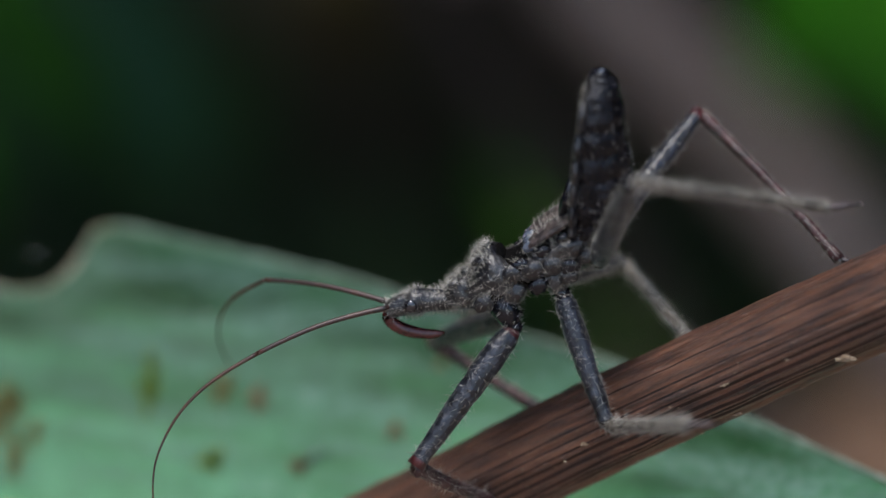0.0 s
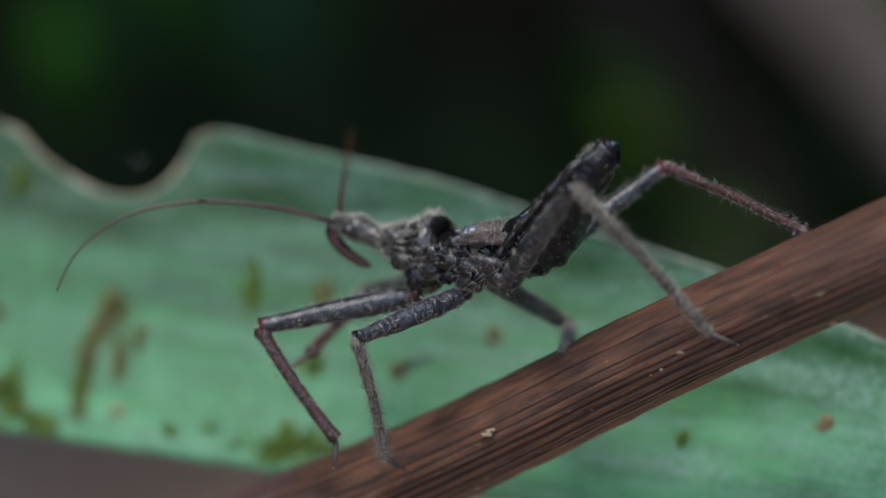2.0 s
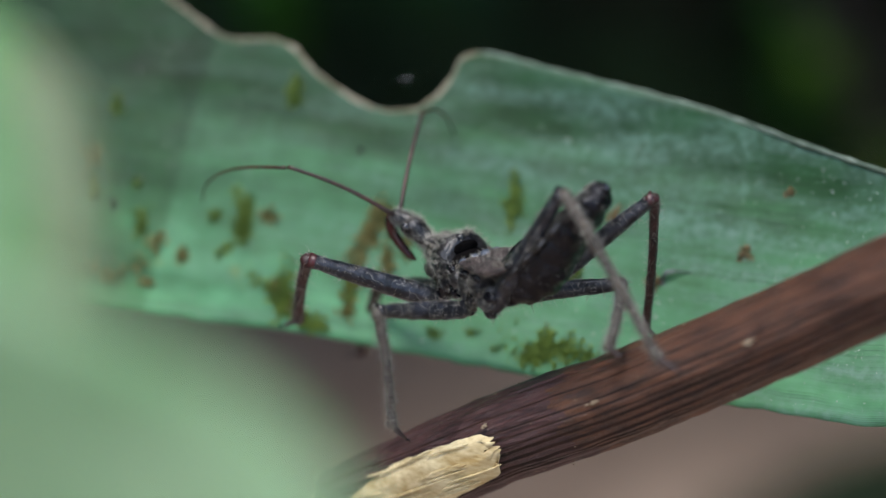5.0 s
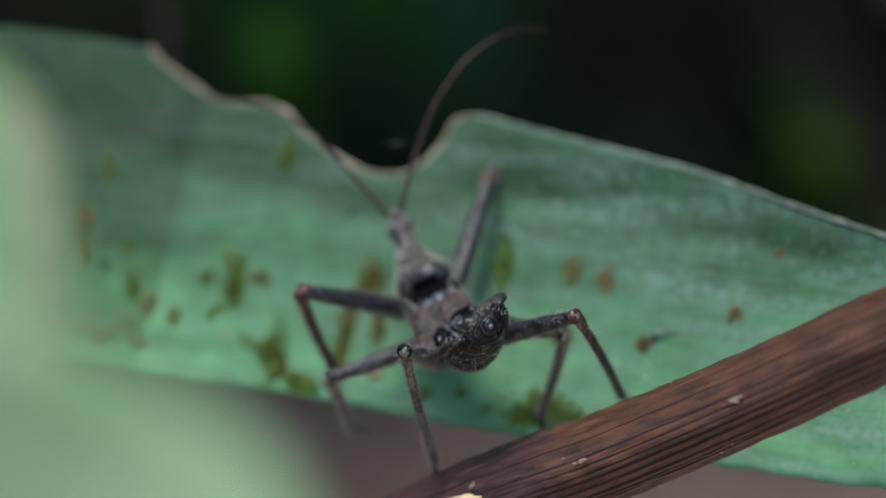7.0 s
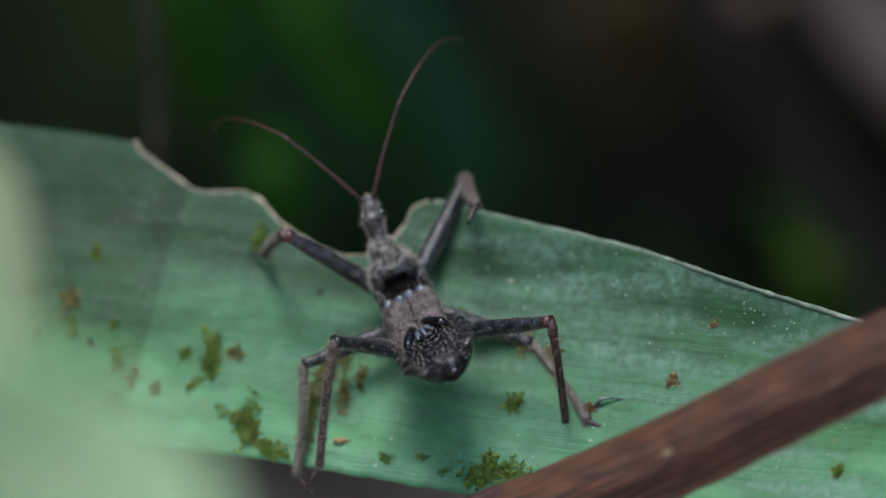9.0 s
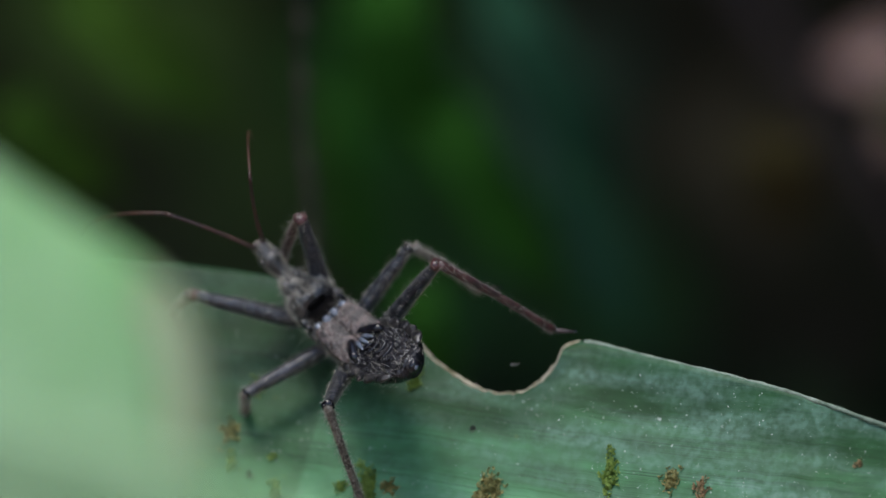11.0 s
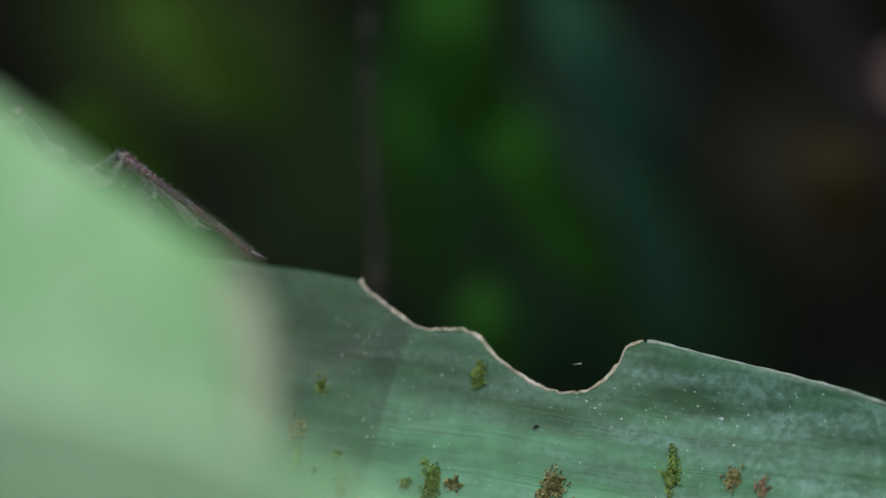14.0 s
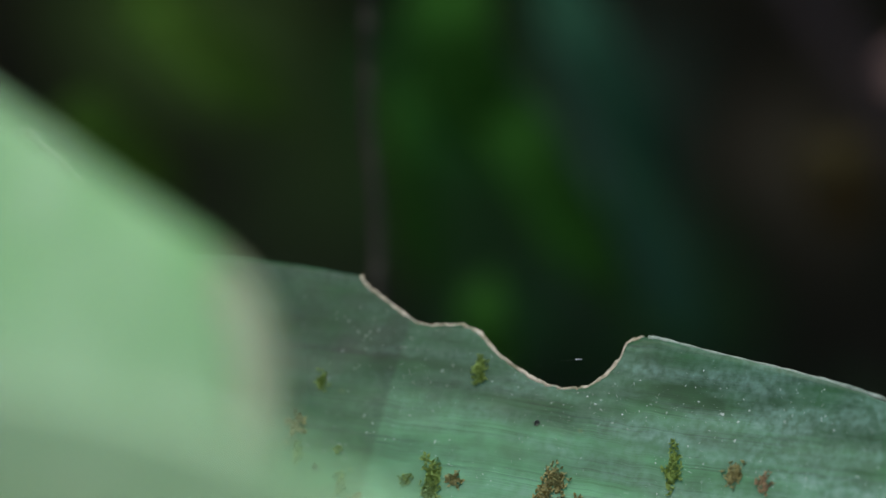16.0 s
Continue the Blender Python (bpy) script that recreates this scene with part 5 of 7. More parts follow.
    tagged(part("dust_and_glint_grit", bm, M_HAIR, abd), kind="stuff")

    # legs: each bone lies along its own x axis
    def femur(length, r0, r1, mat, label, knee):
        bm = bmesh.new()
        n = 22
        xs = np.linspace(0, length, n)
        rad = np.interp(xs / length, (0, 0.08, 0.3, 0.75, 0.93, 1), (0.6 * r0, r0, 1.06 * r0, r1, 0.8 * r1, 0.95 * r1))
        tube(bm, [Vector((x, 0, 0.05 * math.sin(x / length * 3.14))) * MM for x in xs], [r * MM for r in rad], 12, rough=0.14, seed=length)
        for f in bm.faces:
            if f.calc_center_median().x > (length - 0.4) * MM or f.calc_center_median().x < 0.45 * MM:
                f.material_index = 2
        add_hairs(bm, 850, 0.6 * MM, 0.0135 * MM, 1, (0.25, 0, 0), rng)
        return part("femur", bm, [mat, M_HAIR, knee], bug, label)

    def tibia(length, r0, mat, label):
        bm = bmesh.new()
        n = 24
        xs = np.linspace(0, length, n)
        rad = np.interp(xs / length, (0, 0.04, 0.12, 0.5, 0.9, 1), (0.9 * r0, 1.15 * r0, 0.9 * r0, 0.82 * r0, 0.85 * r0, 1.0 * r0))
        tube(bm, [Vector((x, 0, 0.18 * math.sin(x / length * 3.14))) * MM for x in xs], [r * MM for r in rad], 10, rough=0.16, seed=length + 1)
        add_hairs(bm, 700 if mat is M_SHIN else 2000, 0.66 * MM, 0.0135 * MM, 1, (0.3, 0, 0), rng)
        ob = part("tibia", bm, [mat, M_HAIR], bug, label)
        bm = bmesh.new()
        d = Vector((0.8, 0, 0.6))
        e = Vector((length, 0, 0))
        tube(bm, [p * MM for p in (e - Vector((0.15, 0, 0)), e + d * 0.5, e + d * 1.1, e + d * 1.7)], [0.17 * MM, 0.2 * MM, 0.17 * MM, 0.1 * MM], 8, rough=0.15)
        for s in (1, -1):
            tube(bm, [p * MM for p in (e + d * 1.65, e + d * 1.95 + Vector((0, 0.12 * s, 0.08)), e + d * 2.15 + Vector((0, 0.2 * s, -0.1)))], [0.07 * MM, 0.05 * MM, 0.015 * MM], 6, 1)
        part("tarsus", bm, [M_DARKBIT, M_BLACK], ob, "dark clawed foot")
        return ob

    for side in "LR":
        for k, lf, lt, ra, rb, m1, m2 in (("1", 10.2, 8.6, 0.74, 0.62, M_FEMUR, M_SHIN), ("2", 8.4, 8.8, 0.66, 0.56, M_FEMUR, M_PALE), ("3", 11.4, 13, 0.7, 0.58, M_FEMUR, M_PALE if side == "L" else M_SHIN)):
            bug_parts["femur_" + side + k] = femur(lf, ra, rb, m1, "slate grey hairy thigh", M_BLACK if m2 is M_PALE else M_KNEE)
            bug_parts["tibia_" + side + k] = tibia(lt, 0.48 if k == "1" else 0.38, m2, "reddish brown slender hairy shin" if m2 is M_SHIN else "pale dusty slender hairy shin")
    # antennae: a stiff first joint and a thin curved end
    for side in "LR":
        bm = bmesh.new()
        xs = np.linspace(0, 8.4, 20)
        tube(bm, [Vector((x, 0, 0.35 * math.sin(x / 8.4 * 3.14))) * MM for x in xs], [r * MM for r in np.interp(xs, (0, 0.3, 1, 7.8, 8.4), (0.12, 0.2, 0.17, 0.14, 0.15))], 8, rough=0.08)
        add_hairs(bm, 90, 0.16 * MM, 0.008 * MM, 1, (0.2, 0, 0), rng)
        bug_parts["ant1_" + side] = part("antenna_base", bm, [M_ANT, M_HAIR], bug, "dark red-brown stiff antenna joint")
        bm = bmesh.new()
        xs = np.linspace(0, 1, 26)
        pts = [Vector((11.0 * x, 0, 1.5 * math.sin(x * 3.14) + (-2.4 * (x - 0.75) ** 2 * 16 * 0.3 if x > 0.75 else 0))) for x in xs]
        tube(bm, [p * MM for p in pts], [r * MM for r in np.interp(xs, (0, 0.35, 0.5, 1), (0.13, 0.11, 0.085, 0.05))], 7)
        bug_parts["ant2_" + side] = part("antenna_whip", bm, M_FEELER, bug, "thin orange-brown antenna end")


build_bug()


def motions():
    """The bug climbs along the twig, steps over to the blade and walks away behind the near leaf."""
    walk(bug, [
        (0, pose(0.01956, -0.01171, 0.00892, -7.9, 30.1, 170.4)),
        (0.5, pose(0.01784, -0.01123, 0.00710, -7.1, 20.5, 162.3)),
        (1, pose(0.01507, -0.00759, 0.00471, -6.0, 6.0, 149.3)),
        (1.5, pose(0.01232, -0.00641, 0.00367, -6.2, 8.2, 152.2)),
        (2, pose(0.00967, -0.00442, 0.00284, -6.0, 1.7, 151.4)),
        (2.5, pose(0.00680, -0.00342, 0.00100, -5.9, 4.3, 148.0)),
        (3, pose(0.00540, -0.00330, 0.00073, -5.0, 7.1, 135.2)),
        (3.5, pose(0.00104, -0.00157, -0.00159, -5.0, 4.6, 136.2)),
        (4, pose(-0.00366, 0.00022, -0.00455, -4.8, -0.6, 134.9)),
        (4.5, pose(-0.00621, 0.00106, -0.00620, -4.4, 2.1, 130.0)),
        (5.2, pose(-0.00701, 0.00314, -0.00603, -12.5, -5.4, 124.5)),
        (5.8, pose(-0.00770, 0.00491, -0.00589, -19.1, -12.5, 120.5)),
        (6.4, pose(-0.00839, 0.00669, -0.00575, -25.4, -20.1, 117.3)),
        (7, pose(-0.00907, 0.00847, -0.00560, -31.4, -27.7, 114.9)),
        (7.5, pose(-0.00876, 0.00890, -0.00570, -34.5, -31.4, 119.9)),
        (8, pose(-0.00800, 0.00936, -0.00640, -34.5, -31.5, 119.9)),
        (8.5, pose(-0.00707, 0.01253, -0.00281, -35.0, -36.5, 119.8)),
        (9, pose(-0.00866, 0.01517, -0.00068, -36.8, -42.9, 122.9)),
        (9.5, pose(-0.01257, 0.01835, 0.00304, -38.6, -44.0, 125.9)),
        (10, pose(-0.01720, 0.02014, 0.00460, -43.5, -40.2, 134.0)),
        (10.2, pose(-0.01956, 0.02060, 0.00480, -48.2, -34.9, 141.7)),
        (10.7, pose(-0.02537, 0.02192, 0.00650, -50.4, -33.4, 146.4)),
        (11.2, pose(-0.03118, 0.02323, 0.00821, -52.4, -31.7, 151.0)),
        (11.7, pose(-0.03699, 0.02454, 0.00992, -54.1, -29.9, 155.3)),
        (12.3, pose(-0.04396, 0.02611, 0.01197, -56.0, -27.6, 160.4)),
        (12.5, pose(-0.04555, 0.02650, 0.01278, -56.9, -26.5, 162.0)),
        (13, pose(-0.04772, 0.02691, 0.01376, -56.7, -28.1, 162.0)),
        (13.5, pose(-0.05087, 0.02719, 0.01468, -57.1, -28.5, 163.3)),
        (14, pose(-0.05952, 0.02795, 0.01795, -58.4, -29.5, 166.8)),
        (14.5, pose(-0.06585, 0.02857, 0.02134, -59.9, -30.3, 169.7)),
        (15, pose(-0.06650, 0.02857, 0.02030, -59.9, -30.3, 169.7)),
        (16, pose(-0.06850, 0.02857, 0.01950, -59.9, -30.3, 169.7)),
    ])
    walk(bug_parts["head"], [
        (0, pose(0.00460, 0.00000, 0.00020, 0.0, -21.0, 0.0)),
        (0.5, pose(0.00460, 0.00000, 0.00020, 0.0, -24.0, 6.0)),
        (1, pose(0.00460, 0.00000, 0.00020, 0.0, -12.0, 6.0)),
        (1.5, pose(0.00460, 0.00000, 0.00020, 0.0, -21.0, 0.0)),
        (2, pose(0.00460, 0.00000, 0.00020, 0.0, -15.0, 0.0)),
        (2.5, pose(0.00460, 0.00000, 0.00020, 0.0, -21.0, 6.0)),
        (3, pose(0.00460, 0.00000, 0.00020, 0.0, -18.0, 6.0)),
        (3.5, pose(0.00460, 0.00000, 0.00020, 0.0, -18.0, 12.0)),
        (4, pose(0.00460, 0.00000, 0.00020, 0.0, -12.0, 12.0)),
        (4.5, pose(0.00460, 0.00000, 0.00020, 0.0, -39.0, 30.0)),
        (5.2, pose(0.00460, 0.00000, 0.00020, 0.0, -31.4, 19.9)),
        (5.8, pose(0.00460, 0.00000, 0.00020, 0.0, -25.0, 11.3)),
        (6.4, pose(0.00460, 0.00000, 0.00020, 0.0, -18.5, 2.6)),
        (7, pose(0.00460, 0.00000, 0.00020, 0.0, -12.0, -6.0)),
        (7.5, pose(0.00460, 0.00000, 0.00020, 0.0, -9.0, -6.0)),
        (8, pose(0.00460, 0.00000, 0.00020, 0.0, -12.0, -12.0)),
        (8.5, pose(0.00460, 0.00000, 0.00020, 0.0, -12.0, -12.0)),
        (9, pose(0.00460, 0.00000, 0.00020, 0.0, -27.0, -12.0)),
        (9.5, pose(0.00460, 0.00000, 0.00020, 0.0, -27.0, -12.0)),
        (10, pose(0.00460, 0.00000, 0.00020, 0.0, -24.0, -6.0)),
        (10.2, pose(0.00460, 0.00000, 0.00020, 0.0, -27.0, -6.0)),
        (10.7, pose(0.00460, 0.00000, 0.00020, 0.0, -25.6, -4.6)),
        (11.2, pose(0.00460, 0.00000, 0.00020, 0.0, -24.1, -3.1)),
        (11.7, pose(0.00460, 0.00000, 0.00020, 0.0, -22.7, -1.7)),
        (12.3, pose(0.00460, 0.00000, 0.00020, 0.0, -21.0, 0.0)),
        (12.5, pose(0.00460, 0.00000, 0.00020, 0.0, -21.0, -12.0)),
        (13, pose(0.00460, 0.00000, 0.00020, 0.0, -24.0, -6.0)),
        (13.5, pose(0.00460, 0.00000, 0.00020, 0.0, -24.0, -6.0)),
        (14, pose(0.00460, 0.00000, 0.00020, 0.0, -24.0, -6.0)),
        (14.5, pose(0.00460, 0.00000, 0.00020, 0.0, -24.0, -6.0)),
        (15, pose(0.00460, 0.00000, 0.00020, 0.0, -24.0, -6.0)),
        (16, pose(0.00460, 0.00000, 0.00020, 0.0, -24.0, -6.0)),
    ])
    walk(bug_parts["abdomen"], [
        (0, pose(-0.00430, -0.00000, 0.00000, -7.9, 51.8, -19.8)),
        (0.5, pose(-0.00430, 0.00000, 0.00000, -11.9, 44.4, -26.4)),
        (1, pose(-0.00430, -0.00000, -0.00000, 28.7, 54.2, 44.3)),
        (1.5, pose(-0.00430, 0.00000, -0.00000, 0.2, 43.8, 0.2)),
        (2, pose(-0.00430, 0.00000, 0.00000, 0.0, 45.0, 0.0)),
        (2.5, pose(-0.00430, 0.00000, 0.00000, 0.0, 42.5, 5.0)),
        (3, pose(-0.00430, 0.00000, 0.00000, 0.0, 35.0, 10.0)),
        (3.5, pose(-0.00430, 0.00000, 0.00000, 0.0, 37.5, 20.0)),
        (4, pose(-0.00430, 0.00000, 0.00000, -0.0, 42.5, 40.0)),
        (4.5, pose(-0.00430, 0.00000, 0.00000, -0.0, 42.5, 40.0)),
        (5.2, pose(-0.00430, 0.00000, 0.00000, 0.0, 42.5, 34.4)),
        (5.8, pose(-0.00430, 0.00000, 0.00000, -0.0, 42.5, 29.6)),
        (6.4, pose(-0.00430, 0.00000, 0.00000, 0.0, 42.5, 24.8)),
        (7, pose(-0.00430, 0.00000, 0.00000, 0.0, 42.5, 20.0)),
        (7.5, pose(-0.00430, 0.00000, 0.00000, 0.0, 42.5, 30.0)),
        (8, pose(-0.00430, 0.00000, 0.00000, -0.0, 42.5, 25.0)),
        (8.5, pose(-0.00430, 0.00000, 0.00000, -0.0, 40.0, 15.0)),
        (9, pose(-0.00430, 0.00000, 0.00000, 0.0, 40.0, 10.0)),
        (9.5, pose(-0.00430, 0.00000, 0.00000, 0.0, 35.0, 5.0)),
        (10, pose(-0.00430, 0.00000, 0.00000, 0.0, 35.0, 15.0)),
        (10.2, pose(-0.00430, 0.00000, 0.00000, 0.0, 32.5, 10.0)),
        (10.7, pose(-0.00430, 0.00000, 0.00000, 0.0, 34.9, 7.6)),
        (11.2, pose(-0.00430, 0.00000, 0.00000, -0.0, 37.3, 5.2)),
        (11.7, pose(-0.00430, 0.00000, 0.00000, 0.0, 39.6, 2.9)),
        (12.3, pose(-0.00430, 0.00000, 0.00000, 0.0, 42.5, 0.0)),
        (12.5, pose(-0.00430, 0.00000, 0.00000, 0.0, 40.0, 0.0)),
        (13, pose(-0.00430, 0.00000, 0.00000, 0.0, 40.0, 0.0)),
        (13.5, pose(-0.00430, 0.00000, 0.00000, 0.0, 42.5, 0.0)),
        (14, pose(-0.00430, 0.00000, 0.00000, 0.0, 42.5, 0.0)),
        (14.5, pose(-0.00430, 0.00000, 0.00000, 0.0, 42.5, 0.0)),
        (15, pose(-0.00430, 0.00000, 0.00000, 0.0, 45.0, 0.0)),
        (16, pose(-0.00430, 0.00000, 0.00000, 0.0, 45.0, 0.0)),
    ])
    walk(bug_parts["femur_L1"], [
        (0, pose(0.00186, 0.00132, -0.00297, -28.8, 21.0, 21.0)),
        (0.5, pose(0.00186, 0.00132, -0.00297, -0.2, 26.8, 30.3)),
        (1, pose(0.00186, 0.00132, -0.00297, -3.0, 2.0, 34.5)),
        (1.5, pose(0.00186, 0.00132, -0.00297, 16.9, -5.2, 30.7)),
        (2, pose(0.00186, 0.00132, -0.00297, 22.3, 4.4, 34.2)),
        (2.5, pose(0.00186, 0.00132, -0.00297, 20.3, -1.4, 37.1)),
        (3, pose(0.00186, 0.00132, -0.00297, 16.5, 1.1, 49.8)),
        (3.5, pose(0.00186, 0.00132, -0.00297, 18.5, -2.2, 48.7)),
        (4, pose(0.00186, 0.00132, -0.00297, 14.9, -3.3, 65.2)),
        (4.5, pose(0.00186, 0.00132, -0.00297, -40.8, -13.2, 52.2)),
        (5.2, pose(0.00186, 0.00132, -0.00297, -32.7, -27.3, 59.2)),
        (5.8, pose(0.00186, 0.00132, -0.00297, -21.5, -31.9, 66.7)),
        (6.4, pose(0.00186, 0.00132, -0.00297, -11.1, -43.6, 75.7)),
        (7, pose(0.00186, 0.00132, -0.00297, 2.8, -47.0, 86.1)),
        (7.5, pose(0.00186, 0.00132, -0.00297, 26.2, -43.1, 76.2)),
        (8, pose(0.00186, 0.00132, -0.00297, -36.1, -69.9, 87.2)),
        (8.5, pose(0.00186, 0.00132, -0.00297, 24.0, -51.9, 69.5)),
        (9, pose(0.00186, 0.00132, -0.00297, -5.0, -46.2, 46.5)),
        (9.5, pose(0.00186, 0.00132, -0.00297, 17.6, -42.9, 57.4)),
        (10, pose(0.00186, 0.00132, -0.00297, 24.0, -32.7, 58.7)),
        (10.2, pose(0.00186, 0.00132, -0.00297, -3.6, -22.7, 40.7)),
        (10.7, pose(0.00186, 0.00132, -0.00297, -1.5, -25.9, 38.0)),
        (11.2, pose(0.00186, 0.00132, -0.00297, 0.6, -20.8, 35.4)),
        (11.7, pose(0.00186, 0.00132, -0.00297, 2.4, -23.9, 32.8)),
        (12.3, pose(0.00186, 0.00132, -0.00297, 4.1, -18.5, 29.7)),
        (12.5, pose(0.00186, 0.00132, -0.00297, 5.4, -18.8, 26.7)),
        (13, pose(0.00186, 0.00132, -0.00297, 5.3, -18.1, 28.8)),
        (13.5, pose(0.00186, 0.00132, -0.00297, 5.5, -17.6, 28.7)),
        (14, pose(0.00186, 0.00132, -0.00297, 4.9, -26.2, 32.2)),
        (14.5, pose(0.00186, 0.00132, -0.00297, 5.4, -26.8, 32.5)),
        (15, pose(0.00186, 0.00132, -0.00297, 5.4, -26.8, 32.5)),
        (16, pose(0.00186, 0.00132, -0.00297, 5.4, -26.8, 32.5)),
    ])
    walk(bug_parts["tibia_L1"], [
        (0, pose(0.01074, 0.00474, -0.00663, -136.5, 49.2, -112.1)),
        (0.5, pose(0.00972, 0.00591, -0.00757, -179.8, 38.6, -149.5)),
        (1, pose(0.01026, 0.00709, -0.00332, -12.9, 76.5, 22.0)),
        (1.5, pose(0.01060, 0.00650, -0.00205, 98.3, 72.9, 131.0)),
        (2, pose(0.01027, 0.00704, -0.00376, 139.0, 54.7, 177.0)),
        (2.5, pose(0.00999, 0.00747, -0.00272, 67.1, 67.9, 103.2)),
        (3, pose(0.00844, 0.00911, -0.00316, 38.5, 62.8, 84.8)),
        (3.5, pose(0.00859, 0.00898, -0.00258, 112.6, 69.9, 163.4)),
        (4, pose(0.00614, 0.01056, -0.00238, -33.7, 149.1, 4.3)),
        (4.25, pose(0.00869, 0.00863, -0.00224, -135.5, 72.4, -87.3)),
        (4.5, pose(0.00795, 0.00916, -0.00064, -64.0, 45.0, -14.4)),
        (5.2, pose(0.00650, 0.00911, 0.00171, -62.2, 57.1, -15.0)),
        (5.8, pose(0.00528, 0.00927, 0.00242, -76.7, 71.4, -21.1)),
        (6.4, pose(0.00368, 0.00848, 0.00407, -60.3, 80.8, 8.0)),
        (7, pose(0.00233, 0.00825, 0.00449, 22.1, 85.0, 110.1)),
        (7.5, pose(0.00364, 0.00855, 0.00400, 65.8, 69.3, 159.1)),
        (8, pose(0.00203, 0.00481, 0.00661, -25.7, 62.2, 29.6)),
        (8.5, pose(0.00406, 0.00722, 0.00505, 38.6, 66.3, 124.9)),
        (9, pose(0.00672, 0.00644, 0.00439, -6.5, 57.5, 37.4)),
        (9.5, pose(0.00589, 0.00762, 0.00397, 101.7, 76.9, 171.6)),
        (10, pose(0.00632, 0.00865, 0.00255, 130.8, 63.1, -153.7)),
        (10.2, pose(0.00899, 0.00745, 0.00097, -5.9, 55.5, 34.4)),
        (10.7, pose(0.00909, 0.00697, 0.00148, -2.3, 54.6, 35.6)),
        (11.2, pose(0.00963, 0.00684, 0.00065, 1.1, 60.9, 36.6)),
        (11.7, pose(0.00970, 0.00637, 0.00117, 4.4, 60.1, 37.6)),
        (12.3, pose(0.01026, 0.00611, 0.00027, 9.6, 66.2, 39.8)),
        (12.5, pose(0.01049, 0.00566, 0.00032, 12.7, 65.9, 40.0)),
        (13, pose(0.01036, 0.00599, 0.00020, 13.8, 68.3, 43.3)),
        (13.5, pose(0.01039, 0.00599, 0.00012, 14.7, 68.7, 44.1)),
        (14, pose(0.00961, 0.00619, 0.00153, 13.2, 70.6, 46.8)),
        (14.5, pose(0.00953, 0.00622, 0.00163, 15.1, 71.2, 49.3)),
        (15, pose(0.00953, 0.00622, 0.00163, 15.1, 71.2, 49.3)),
        (16, pose(0.00953, 0.00622, 0.00163, 15.1, 71.2, 49.3)),
    ])
    walk(bug_parts["femur_L2"], [
        (0, pose(-0.00175, 0.00154, -0.00242, 109.3, 67.4, 66.4)),
        (0.5, pose(-0.00175, 0.00154, -0.00242, 146.6, 50.7, 41.2)),
        (0.75, pose(-0.00175, 0.00154, -0.00242, -167.8, 40.7, 90.1)),
        (1, pose(-0.00175, 0.00154, -0.00242, -146.1, 13.9, 115.8)),
        (1.5, pose(-0.00175, 0.00154, -0.00242, -152.8, 7.8, 105.8)),
        (2, pose(-0.00175, 0.00154, -0.00242, 175.3, 4.9, 62.4)),
        (2.5, pose(-0.00175, 0.00154, -0.00242, -178.0, -4.1, 77.8)),
        (3, pose(-0.00175, 0.00154, -0.00242, -171.4, -7.1, 102.2)),
        (3.5, pose(-0.00175, 0.00154, -0.00242, -144.2, -9.2, 121.7)),
        (4, pose(-0.00175, 0.00154, -0.00242, 175.7, -7.9, 77.2)),
        (4.5, pose(-0.00175, 0.00154, -0.00242, -175.0, -19.4, 94.8)),
        (5.2, pose(-0.00175, 0.00154, -0.00242, 179.3, -19.5, 95.7)),
        (5.8, pose(-0.00175, 0.00154, -0.00242, 173.8, -24.6, 96.4)),
        (6.4, pose(-0.00175, 0.00154, -0.00242, 169.3, -19.8, 97.2)),
        (7, pose(-0.00175, 0.00154, -0.00242, 164.4, -19.9, 97.9)),
        (7.5, pose(-0.00175, 0.00154, -0.00242, 162.6, -12.8, 77.8)),
        (8, pose(-0.00175, 0.00154, -0.00242, 163.0, -14.3, 75.8)),
        (8.5, pose(-0.00175, 0.00154, -0.00242, -173.8, -8.5, 85.2)),
        (9, pose(-0.00175, 0.00154, -0.00242, -116.7, -6.7, 88.5)),
        (9.5, pose(-0.00175, 0.00154, -0.00242, -161.0, -8.3, 84.6)),
        (10, pose(-0.00175, 0.00154, -0.00242, 176.7, -7.6, 79.2)),
        (10.2, pose(-0.00175, 0.00154, -0.00242, 172.5, -4.3, 77.8)),
        (10.7, pose(-0.00175, 0.00154, -0.00242, 173.5, -2.7, 77.1)),
        (11.2, pose(-0.00175, 0.00154, -0.00242, 174.3, -6.5, 76.4)),
        (11.7, pose(-0.00175, 0.00154, -0.00242, 175.6, 0.5, 75.7)),
        (12.3, pose(-0.00175, 0.00154, -0.00242, 177.0, 2.4, 74.9)),
        (12.5, pose(-0.00175, 0.00154, -0.00242, 179.7, 3.8, 76.0)),
        (13, pose(-0.00175, 0.00154, -0.00242, 179.8, 4.7, 79.1)),
        (13.5, pose(-0.00175, 0.00154, -0.00242, -179.7, 4.9, 79.1)),
        (14, pose(-0.00175, 0.00154, -0.00242, -178.5, 5.7, 80.3)),
        (14.5, pose(-0.00175, 0.00154, -0.00242, -177.3, 5.9, 80.4)),
        (15, pose(-0.00175, 0.00154, -0.00242, -177.3, 5.9, 80.4)),
        (16, pose(-0.00175, 0.00154, -0.00242, -177.3, 5.9, 80.4)),
    ])
